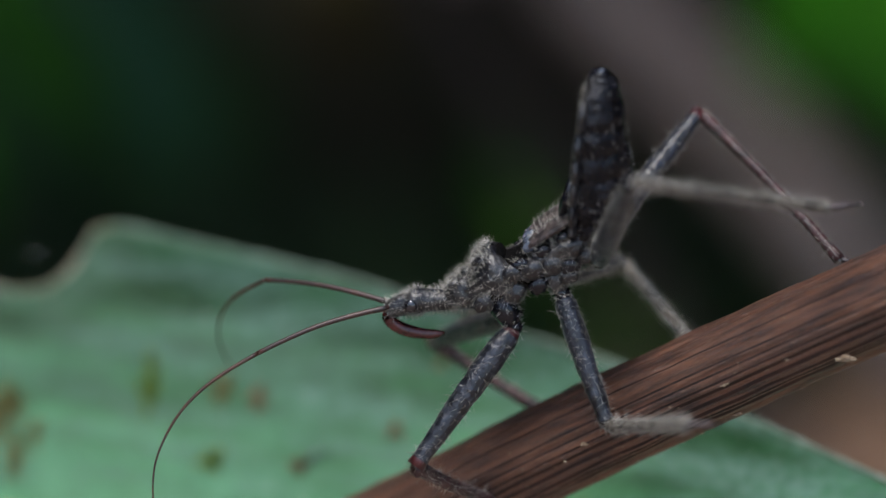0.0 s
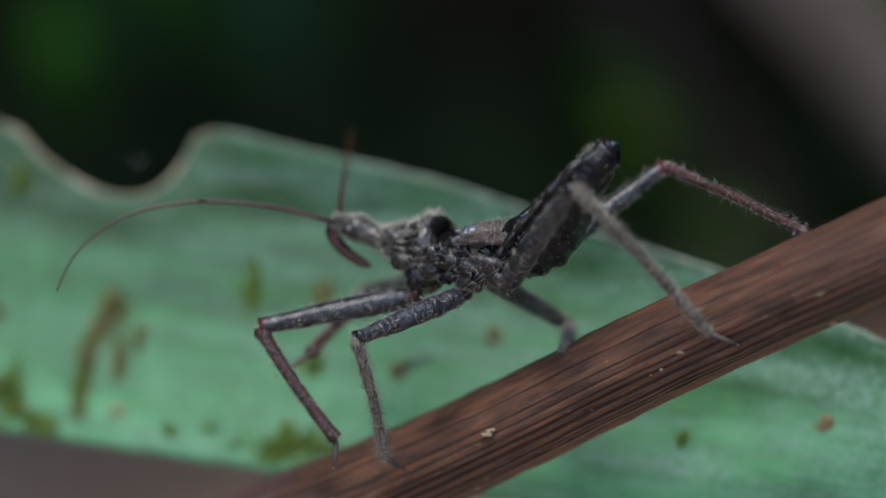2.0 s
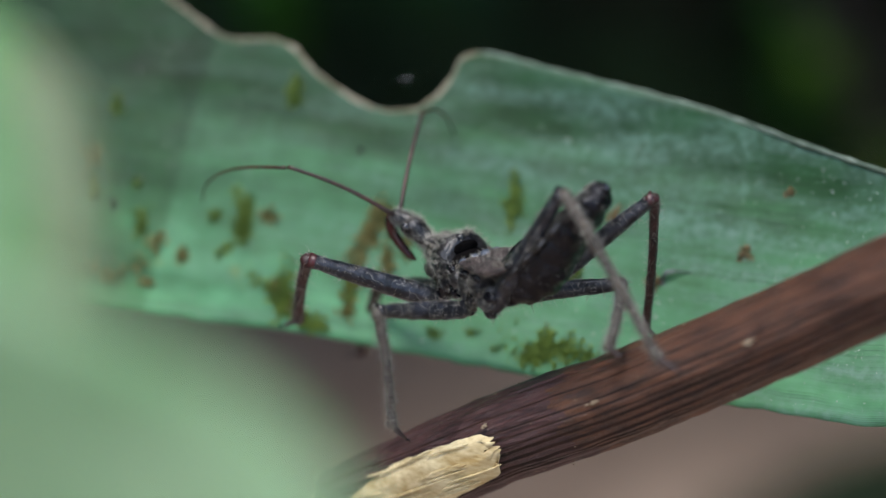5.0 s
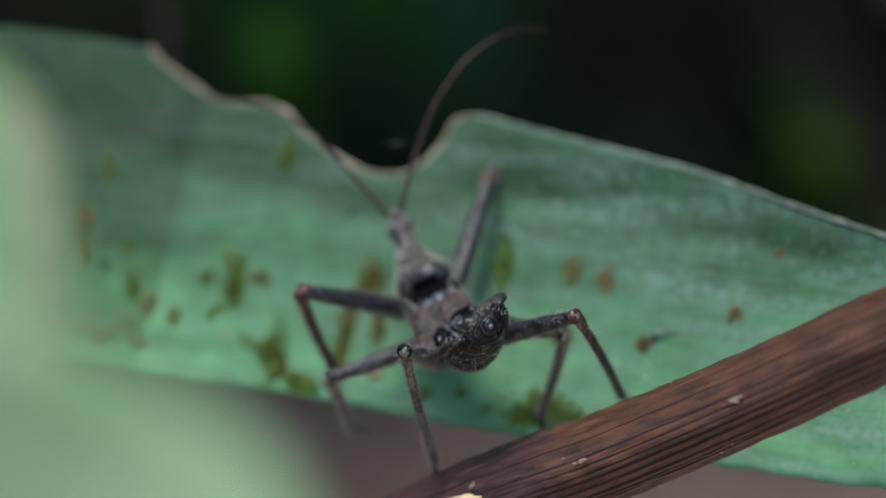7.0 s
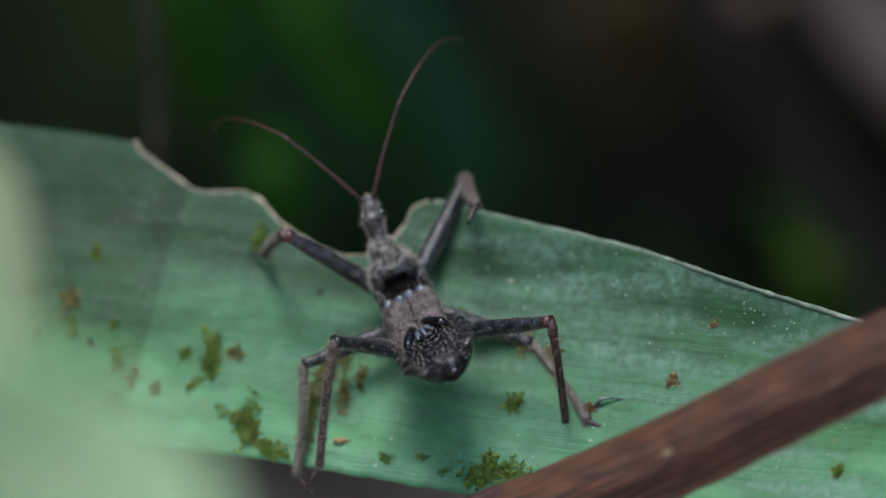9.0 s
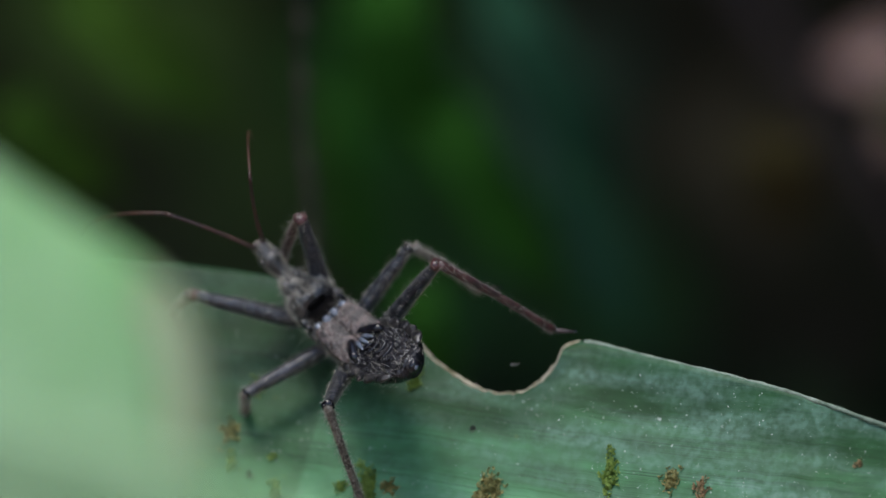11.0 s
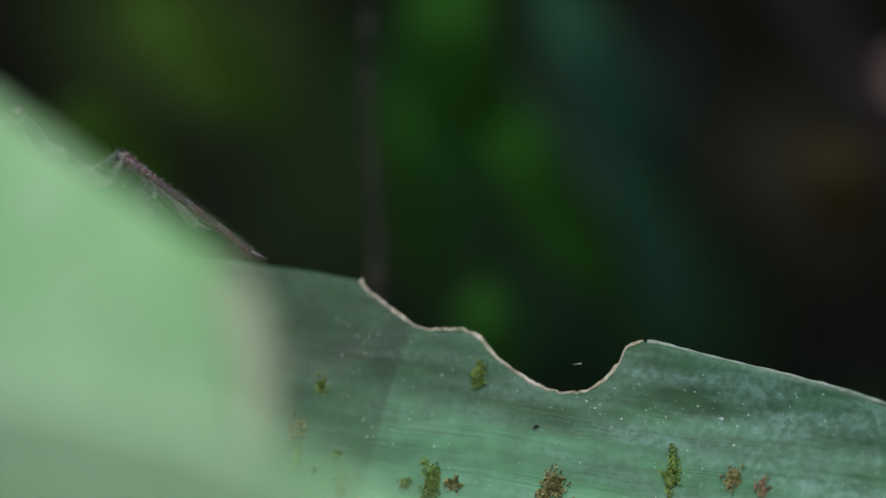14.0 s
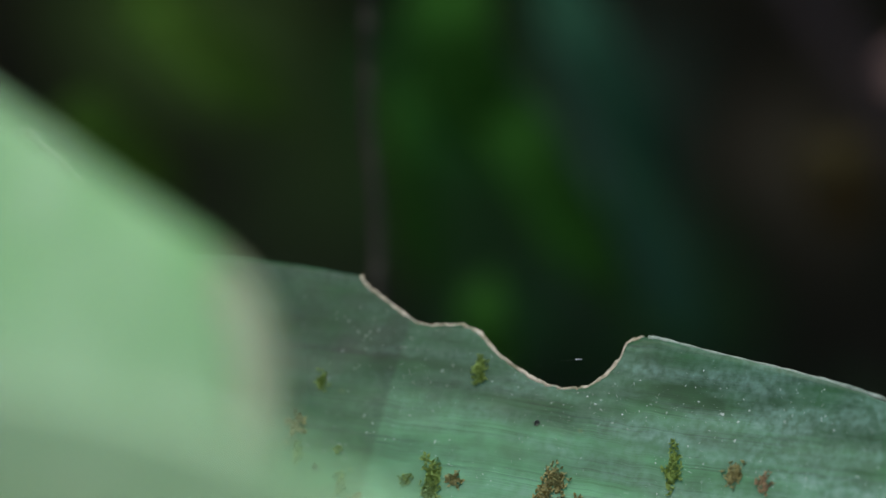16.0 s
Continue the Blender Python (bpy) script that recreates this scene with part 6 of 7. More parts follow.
    walk(bug_parts["tibia_L2"], [
        (0, pose(-0.00045, 0.00450, -0.01017, -125.8, -2.3, 126.0)),
        (0.5, pose(0.00225, 0.00504, -0.00892, -125.8, 3.3, 123.4)),
        (0.66, pose(-0.00017, 0.00627, -0.00748, 62.4, 149.8, -29.5)),
        (0.83, pose(-0.00273, 0.00757, -0.00596, 93.2, 131.4, 16.9)),
        (1, pose(-0.00530, 0.00888, -0.00443, -45.8, 40.9, -107.3)),
        (1.5, pose(-0.00401, 0.00955, -0.00356, -56.5, 57.1, -129.9)),
        (2, pose(0.00213, 0.00896, -0.00314, 23.5, 78.1, -94.2)),
        (2.5, pose(0.00002, 0.00973, -0.00182, -5.2, 67.0, -106.9)),
        (3, pose(-0.00351, 0.00969, -0.00138, -21.5, 66.3, -96.6)),
        (3.5, pose(-0.00611, 0.00859, -0.00108, -69.5, 52.0, -116.3)),
        (3.75, pose(-0.00301, 0.00912, -0.00117, -52.9, 73.0, -128.8)),
        (4, pose(0.00010, 0.00965, -0.00126, 126.3, 84.7, 23.0)),
        (4.5, pose(-0.00242, 0.00944, 0.00037, -97.3, 85.2, 179.1)),
        (5.2, pose(-0.00253, 0.00942, 0.00039, 151.1, 88.6, 66.6)),
        (5.8, pose(-0.00261, 0.00913, 0.00108, 126.0, 83.0, 40.1)),
        (6.4, pose(-0.00274, 0.00938, 0.00043, 105.8, 79.5, 19.6)),
        (7, pose(-0.00284, 0.00936, 0.00044, 104.6, 74.8, 17.6)),
        (7.5, pose(-0.00002, 0.00955, -0.00056, 124.2, 69.4, 19.8)),
        (8, pose(0.00025, 0.00943, -0.00034, 138.9, 64.5, 33.2)),
        (8.5, pose(-0.00105, 0.00982, -0.00118, -168.6, 57.3, 95.8)),
        (9, pose(-0.00153, 0.00988, -0.00144, -108.3, 20.9, 148.8)),
        (9.5, pose(-0.00096, 0.00981, -0.00120, -150.9, 48.6, 110.1)),
        (10, pose(-0.00019, 0.00972, -0.00131, 172.9, 62.7, 72.4)),
        (10.2, pose(0.00003, 0.00973, -0.00179, 145.2, 76.9, 43.1)),
        (10.7, pose(0.00013, 0.00972, -0.00202, 153.2, 75.5, 50.7)),
        (11.2, pose(0.00021, 0.00965, -0.00146, 160.8, 72.7, 57.4)),
        (11.7, pose(0.00032, 0.00968, -0.00250, 165.6, 71.9, 62.1)),
        (12.3, pose(0.00043, 0.00964, -0.00278, 171.4, 69.5, 67.0)),
        (12.5, pose(0.00028, 0.00967, -0.00298, 178.9, 72.8, 75.0)),
        (13, pose(-0.00016, 0.00976, -0.00311, 179.4, 74.0, 78.5)),
        (13.5, pose(-0.00017, 0.00976, -0.00314, -178.8, 74.0, 80.3)),
        (14, pose(-0.00034, 0.00978, -0.00326, -174.2, 75.0, 85.7)),
        (14.5, pose(-0.00036, 0.00978, -0.00328, -170.0, 74.4, 89.8)),
        (15, pose(-0.00036, 0.00978, -0.00328, -170.0, 74.4, 89.8)),
        (16, pose(-0.00036, 0.00978, -0.00328, -170.0, 74.4, 89.8)),
    ])
    walk(bug_parts["femur_L3"], [
        (0, pose(-0.00466, 0.00165, -0.00176, 54.0, -29.1, 120.8)),
        (0.5, pose(-0.00466, 0.00165, -0.00176, 55.7, -9.7, 146.1)),
        (1, pose(-0.00466, 0.00165, -0.00176, 45.6, -41.1, 174.0)),
        (1.5, pose(-0.00466, 0.00165, -0.00176, 38.1, -37.8, 143.6)),
        (2, pose(-0.00466, 0.00165, -0.00176, 36.2, -45.9, 152.4)),
        (2.5, pose(-0.00466, 0.00165, -0.00176, 26.7, -43.0, 169.7)),
        (3, pose(-0.00466, 0.00165, -0.00176, 42.3, -29.6, 179.4)),
        (3.5, pose(-0.00466, 0.00165, -0.00176, 22.6, -40.6, 150.9)),
        (4, pose(-0.00466, 0.00165, -0.00176, 2.8, -57.0, -173.5)),
        (4.5, pose(-0.00466, 0.00165, -0.00176, -20.4, -52.0, -142.6)),
        (5.2, pose(-0.00466, 0.00165, -0.00176, -12.6, -57.8, -155.5)),
        (5.8, pose(-0.00466, 0.00165, -0.00176, -7.6, -57.4, -168.5)),
        (6.4, pose(-0.00466, 0.00165, -0.00176, -9.2, -59.9, 177.7)),
        (7, pose(-0.00466, 0.00165, -0.00176, -17.2, -56.8, 164.6)),
        (7.5, pose(-0.00466, 0.00165, -0.00176, -29.3, -52.0, 171.2)),
        (8, pose(-0.00466, 0.00165, -0.00176, -35.9, -53.5, 167.2)),
        (8.5, pose(-0.00466, 0.00165, -0.00176, 11.4, -75.9, 137.1)),
        (9, pose(-0.00466, 0.00165, -0.00176, 2.7, -65.5, 114.7)),
        (9.5, pose(-0.00466, 0.00165, -0.00176, 6.4, -48.2, 131.8)),
        (10, pose(-0.00466, 0.00165, -0.00176, -6.5, -50.1, 145.8)),
        (10.2, pose(-0.00466, 0.00165, -0.00176, -7.4, -48.3, 144.6)),
        (10.7, pose(-0.00466, 0.00165, -0.00176, -1.1, -51.1, 141.4)),
        (11.2, pose(-0.00466, 0.00165, -0.00176, 6.1, -48.8, 138.2)),
        (11.7, pose(-0.00466, 0.00165, -0.00176, 14.2, -51.4, 135.0)),
        (12.3, pose(-0.00466, 0.00165, -0.00176, 23.6, -48.8, 131.1)),
        (12.5, pose(-0.00466, 0.00165, -0.00176, 19.8, -43.0, 135.6)),
        (13, pose(-0.00466, 0.00165, -0.00176, 20.1, -36.3, 141.6)),
        (13.5, pose(-0.00466, 0.00165, -0.00176, 25.2, -33.7, 140.3)),
        (14, pose(-0.00466, 0.00165, -0.00176, 24.3, -33.9, 140.8)),
        (14.5, pose(-0.00466, 0.00165, -0.00176, 25.1, -34.6, 140.0)),
        (15, pose(-0.00466, 0.00165, -0.00176, 25.1, -34.6, 140.0)),
        (16, pose(-0.00466, 0.00165, -0.00176, 25.1, -34.6, 140.0)),
    ])
    walk(bug_parts["tibia_L3"], [
        (0, pose(-0.00976, 0.01020, 0.00379, 68.1, 40.3, -147.2)),
        (0.5, pose(-0.01399, 0.00792, 0.00016, 93.2, 35.4, -104.6)),
        (1, pose(-0.01321, 0.00254, 0.00573, 38.6, 30.3, -130.1)),
        (1.5, pose(-0.01190, 0.00700, 0.00523, 81.2, 60.4, -110.8)),
        (2, pose(-0.01169, 0.00532, 0.00643, 43.5, 53.4, -142.5)),
        (2.5, pose(-0.01287, 0.00314, 0.00601, 27.4, 44.5, -151.4)),
        (3, pose(-0.01458, 0.00175, 0.00386, 46.9, 36.7, -123.9)),
        (3.5, pose(-0.01222, 0.00586, 0.00567, 93.7, 73.0, -100.0)),
        (4, pose(-0.01083, 0.00094, 0.00780, 2.7, 55.1, -169.0)),
        (4.5, pose(-0.01024, -0.00261, 0.00723, -17.9, 45.8, -172.0)),
        (5.2, pose(-0.01019, -0.00087, 0.00788, -12.1, 56.1, -176.3)),
        (5.8, pose(-0.01068, 0.00043, 0.00785, -13.2, 71.8, 172.5)),
        (6.4, pose(-0.01038, 0.00188, 0.00810, -24.6, 78.9, 145.5)),
        (7, pose(-0.01068, 0.00331, 0.00778, -79.7, 80.5, 70.5)),
        (7.5, pose(-0.01160, 0.00272, 0.00722, -104.1, 71.9, 42.6)),
        (8, pose(-0.01127, 0.00316, 0.00740, -100.1, 69.3, 36.2)),
        (8.5, pose(-0.00669, 0.00354, 0.00930, 4.4, 51.4, 151.7)),
        (9, pose(-0.00664, 0.00595, 0.00861, 2.1, 57.9, 118.9)),
        (9.5, pose(-0.00972, 0.00732, 0.00673, 10.9, 67.1, 146.6)),
        (10, pose(-0.01071, 0.00576, 0.00698, -26.3, 80.6, 114.8)),
        (10.2, pose(-0.01084, 0.00604, 0.00676, -51.3, 83.7, 88.0)),
        (10.7, pose(-0.01025, 0.00611, 0.00711, -2.0, 69.2, 138.7)),
        (11.2, pose(-0.01026, 0.00666, 0.00681, 7.2, 55.9, 148.8)),
        (11.7, pose(-0.00969, 0.00669, 0.00715, 10.6, 33.8, 152.1)),
        (12.3, pose(-0.00959, 0.00731, 0.00682, 16.4, 20.9, 155.3)),
        (12.5, pose(-0.01061, 0.00749, 0.00602, 15.3, 20.3, 154.8)),
        (13, pose(-0.01186, 0.00736, 0.00499, 17.1, 19.5, 159.7)),
        (13.5, pose(-0.01195, 0.00771, 0.00457, 22.0, 19.0, 162.4)),
        (14, pose(-0.01199, 0.00763, 0.00460, 21.1, 18.0, 161.7)),
        (14.5, pose(-0.01185, 0.00768, 0.00471, 21.4, 16.9, 161.5)),
        (15, pose(-0.01185, 0.00768, 0.00471, 21.4, 16.9, 161.5)),
        (16, pose(-0.01185, 0.00768, 0.00471, 21.4, 16.9, 161.5)),
    ])
    walk(bug_parts["femur_R1"], [
        (0, pose(0.00186, -0.00132, -0.00297, -8.8, 7.3, -47.6)),
        (0.5, pose(0.00186, -0.00132, -0.00297, 52.0, -0.4, -19.8)),
        (1, pose(0.00186, -0.00132, -0.00297, 42.1, 27.3, -22.1)),
        (1.5, pose(0.00186, -0.00132, -0.00297, 30.7, 26.5, -37.2)),
        (2, pose(0.00186, -0.00132, -0.00297, 68.6, 17.4, -34.0)),
        (2.5, pose(0.00186, -0.00132, -0.00297, 13.6, 16.2, -25.1)),
        (3, pose(0.00186, -0.00132, -0.00297, 39.2, 29.2, -32.1)),
        (3.5, pose(0.00186, -0.00132, -0.00297, 35.5, 23.0, -10.9)),
        (3.75, pose(0.00186, -0.00132, -0.00297, 3.4, 27.6, 5.2)),
        (4, pose(0.00186, -0.00132, -0.00297, -29.1, 39.2, 17.1)),
        (4.5, pose(0.00186, -0.00132, -0.00297, -6.6, 4.6, 27.1)),
        (5.2, pose(0.00186, -0.00132, -0.00297, -5.0, 11.8, 3.0)),
        (5.8, pose(0.00186, -0.00132, -0.00297, 3.2, 0.5, -12.4)),
        (6.4, pose(0.00186, -0.00132, -0.00297, 14.7, -0.5, -27.3)),
        (7, pose(0.00186, -0.00132, -0.00297, 26.1, -5.9, -40.0)),
        (7.5, pose(0.00186, -0.00132, -0.00297, 18.6, 5.4, -45.2)),
        (8, pose(0.00186, -0.00132, -0.00297, 14.3, 4.5, -40.9)),
        (8.5, pose(0.00186, -0.00132, -0.00297, 24.8, 6.1, -34.6)),
        (9, pose(0.00186, -0.00132, -0.00297, 38.2, 4.4, -45.8)),
        (9.5, pose(0.00186, -0.00132, -0.00297, -5.4, -14.7, -64.5)),
        (9.75, pose(0.00186, -0.00132, -0.00297, 18.5, -39.7, -47.9)),
        (10, pose(0.00186, -0.00132, -0.00297, 46.7, -68.7, -43.8)),
        (10.2, pose(0.00186, -0.00132, -0.00297, 42.4, -60.0, -48.9)),
        (10.7, pose(0.00186, -0.00132, -0.00297, 46.9, -65.4, -45.4)),
        (11.2, pose(0.00186, -0.00132, -0.00297, 53.2, -72.2, -39.9)),
        (11.7, pose(0.00186, -0.00132, -0.00297, 48.8, -76.0, -30.4)),
        (12.3, pose(0.00186, -0.00132, -0.00297, 34.1, -81.0, -6.5)),
        (12.5, pose(0.00186, -0.00132, -0.00297, 31.8, -79.3, -8.0)),
        (13, pose(0.00186, -0.00132, -0.00297, 25.4, -78.0, 1.6)),
        (13.5, pose(0.00186, -0.00132, -0.00297, 25.6, -77.6, 1.5)),
        (14, pose(0.00186, -0.00132, -0.00297, 29.6, -78.1, -2.5)),
        (14.5, pose(0.00186, -0.00132, -0.00297, 30.6, -77.5, -3.2)),
        (15, pose(0.00186, -0.00132, -0.00297, 30.6, -77.5, -3.2)),
        (16, pose(0.00186, -0.00132, -0.00297, 30.6, -77.5, -3.2)),
    ])
    walk(bug_parts["tibia_R1"], [
        (0, pose(0.00868, -0.00880, -0.00427, -165.9, 51.5, 144.6)),
        (0.5, pose(0.01145, -0.00478, -0.00290, 102.3, 36.2, 90.9)),
        (1, pose(0.01026, -0.00473, -0.00765, 141.2, 18.2, 121.3)),
        (1.5, pose(0.00913, -0.00684, -0.00752, 150.4, 22.3, 115.8)),
        (2, pose(0.00993, -0.00676, -0.00602, 115.8, 9.4, 90.0)),
        (2.5, pose(0.01073, -0.00548, -0.00582, 154.7, 58.2, 129.1)),
        (3, pose(0.00940, -0.00605, -0.00795, 140.1, 30.6, 103.2)),
        (3.5, pose(0.01108, -0.00309, -0.00696, 52.9, 47.9, 18.0)),
        (3.75, pose(0.01025, -0.00105, -0.00819, 8.4, 53.7, 12.4)),
        (4, pose(0.00941, 0.00100, -0.00942, -41.1, 55.0, 0.9)),
        (4.5, pose(0.01091, 0.00331, -0.00378, -19.7, 28.2, 2.9)),
        (5.2, pose(0.01183, -0.00080, -0.00505, -11.4, 64.4, -6.3)),
        (5.8, pose(0.01182, -0.00352, -0.00306, 6.2, 58.8, -7.1)),
        (6.4, pose(0.01092, -0.00600, -0.00287, 23.2, 49.8, -9.1)),
        (7, pose(0.00963, -0.00784, -0.00192, 33.6, 37.7, -14.9)),
        (7.5, pose(0.00901, -0.00853, -0.00394, 22.5, 34.0, -34.0)),
        (8, pose(0.00955, -0.00798, -0.00377, 16.9, 31.9, -32.9)),
        (8.5, pose(0.01021, -0.00708, -0.00405, 29.8, 33.0, -20.1)),
        (8.62, pose(0.00989, -0.00747, -0.00397, 23.9, -1.0, -44.3)),
        (8.75, pose(0.00958, -0.00785, -0.00390, 33.3, -34.3, -69.8)),
        (8.88, pose(0.00926, -0.00823, -0.00383, 72.8, -55.8, -121.4)),
        (9, pose(0.00895, -0.00861, -0.00376, 123.1, -42.6, 176.8)),
        (9.12, pose(0.00824, -0.00902, -0.00292, 153.8, -15.4, 148.4)),
        (9.25, pose(0.00752, -0.00942, -0.00207, 169.7, 19.0, 136.2)),
        (9.38, pose(0.00681, -0.00983, -0.00123, -176.4, 55.3, 132.2)),
        (9.5, pose(0.00610, -0.01023, -0.00039, -58.9, 83.9, -124.6)),
        (10, pose(0.00454, -0.00389, 0.00653, 45.1, 68.0, 43.8)),
        (10.2, pose(0.00521, -0.00516, 0.00586, 68.5, 68.8, 56.6)),
        (10.7, pose(0.00484, -0.00434, 0.00631, 56.1, 68.5, 53.1)),
        (11.2, pose(0.00425, -0.00331, 0.00674, 35.2, 64.9, 44.5)),
        (11.7, pose(0.00399, -0.00257, 0.00693, 28.2, 67.3, 43.9)),
        (12.3, pose(0.00345, -0.00150, 0.00710, 12.4, 65.7, 38.5)),
        (12.5, pose(0.00374, -0.00159, 0.00705, 14.8, 67.4, 37.0)),
        (13, pose(0.00399, -0.00126, 0.00701, 13.7, 67.8, 39.2)),
        (13.5, pose(0.00404, -0.00126, 0.00699, 14.4, 68.1, 39.9)),
        (14, pose(0.00396, -0.00141, 0.00701, 16.6, 69.1, 42.1)),
        (14.5, pose(0.00407, -0.00144, 0.00699, 18.7, 69.8, 44.4)),
        (15, pose(0.00407, -0.00144, 0.00699, 18.7, 69.8, 44.4)),
        (16, pose(0.00407, -0.00144, 0.00699, 18.7, 69.8, 44.4)),
    ])
    walk(bug_parts["femur_R2"], [
        (0, pose(-0.00175, -0.00154, -0.00242, -35.2, 22.4, -109.0)),
        (0.5, pose(-0.00175, -0.00154, -0.00242, -53.0, -3.9, -123.3)),
        (1, pose(-0.00175, -0.00154, -0.00242, -75.1, 2.7, -109.9)),
        (1.25, pose(-0.00175, -0.00154, -0.00242, -46.4, 25.3, -98.4)),
        (1.5, pose(-0.00175, -0.00154, -0.00242, -6.7, 38.0, -72.6)),
        (2, pose(-0.00175, -0.00154, -0.00242, -68.2, 37.8, -112.7)),
        (2.5, pose(-0.00175, -0.00154, -0.00242, -84.7, 19.2, -123.5)),
        (2.75, pose(-0.00175, -0.00154, -0.00242, -120.1, 34.3, -154.5)),
        (3, pose(-0.00175, -0.00154, -0.00242, 72.6, 128.4, 63.7)),
        (3.5, pose(-0.00175, -0.00154, -0.00242, -147.5, 24.0, 164.8)),
        (4, pose(-0.00175, -0.00154, -0.00242, -119.3, 14.9, -142.5)),
        (4.5, pose(-0.00175, -0.00154, -0.00242, -94.8, 1.6, -131.9)),
        (5.2, pose(-0.00175, -0.00154, -0.00242, -80.1, -6.0, -133.3)),
        (5.8, pose(-0.00175, -0.00154, -0.00242, -56.6, -2.4, -134.6)),
        (6.4, pose(-0.00175, -0.00154, -0.00242, -39.9, -9.7, -135.9)),
        (7, pose(-0.00175, -0.00154, -0.00242, -19.9, -6.1, -137.1)),
        (7.5, pose(-0.00175, -0.00154, -0.00242, -31.6, -6.5, -127.5)),
        (8, pose(-0.00175, -0.00154, -0.00242, 2.4, -6.8, -108.1)),
        (8.25, pose(-0.00175, -0.00154, -0.00242, -49.7, 5.2, -105.8)),
        (8.5, pose(-0.00175, -0.00154, -0.00242, -103.1, 14.3, -114.0)),
        (9, pose(-0.00175, -0.00154, -0.00242, -114.6, 19.5, -131.2)),
        (9.25, pose(-0.00175, -0.00154, -0.00242, -52.8, 19.3, -92.8)),
        (9.5, pose(-0.00175, -0.00154, -0.00242, -2.7, -11.1, -72.9)),
        (10, pose(-0.00175, -0.00154, -0.00242, -64.1, -6.8, -84.7)),
        (10.2, pose(-0.00175, -0.00154, -0.00242, -30.5, -11.5, -82.9)),
        (10.7, pose(-0.00175, -0.00154, -0.00242, -26.9, -24.7, -88.8)),
        (11.2, pose(-0.00175, -0.00154, -0.00242, -24.6, -27.8, -95.7)),
        (11.7, pose(-0.00175, -0.00154, -0.00242, -28.9, -40.2, -103.8)),
        (12.3, pose(-0.00175, -0.00154, -0.00242, -34.7, -43.9, -115.0)),
        (12.5, pose(-0.00175, -0.00154, -0.00242, -76.0, -43.1, -106.3)),
        (13, pose(-0.00175, -0.00154, -0.00242, -70.0, -46.1, -109.7)),
        (13.5, pose(-0.00175, -0.00154, -0.00242, -61.1, -47.1, -116.8)),
        (14, pose(-0.00175, -0.00154, -0.00242, -37.9, -59.5, -145.8)),
        (14.5, pose(-0.00175, -0.00154, -0.00242, -40.7, -60.0, -144.8)),
        (15, pose(-0.00175, -0.00154, -0.00242, -40.7, -60.0, -144.8)),
        (16, pose(-0.00175, -0.00154, -0.00242, -40.7, -60.0, -144.8)),
    ])
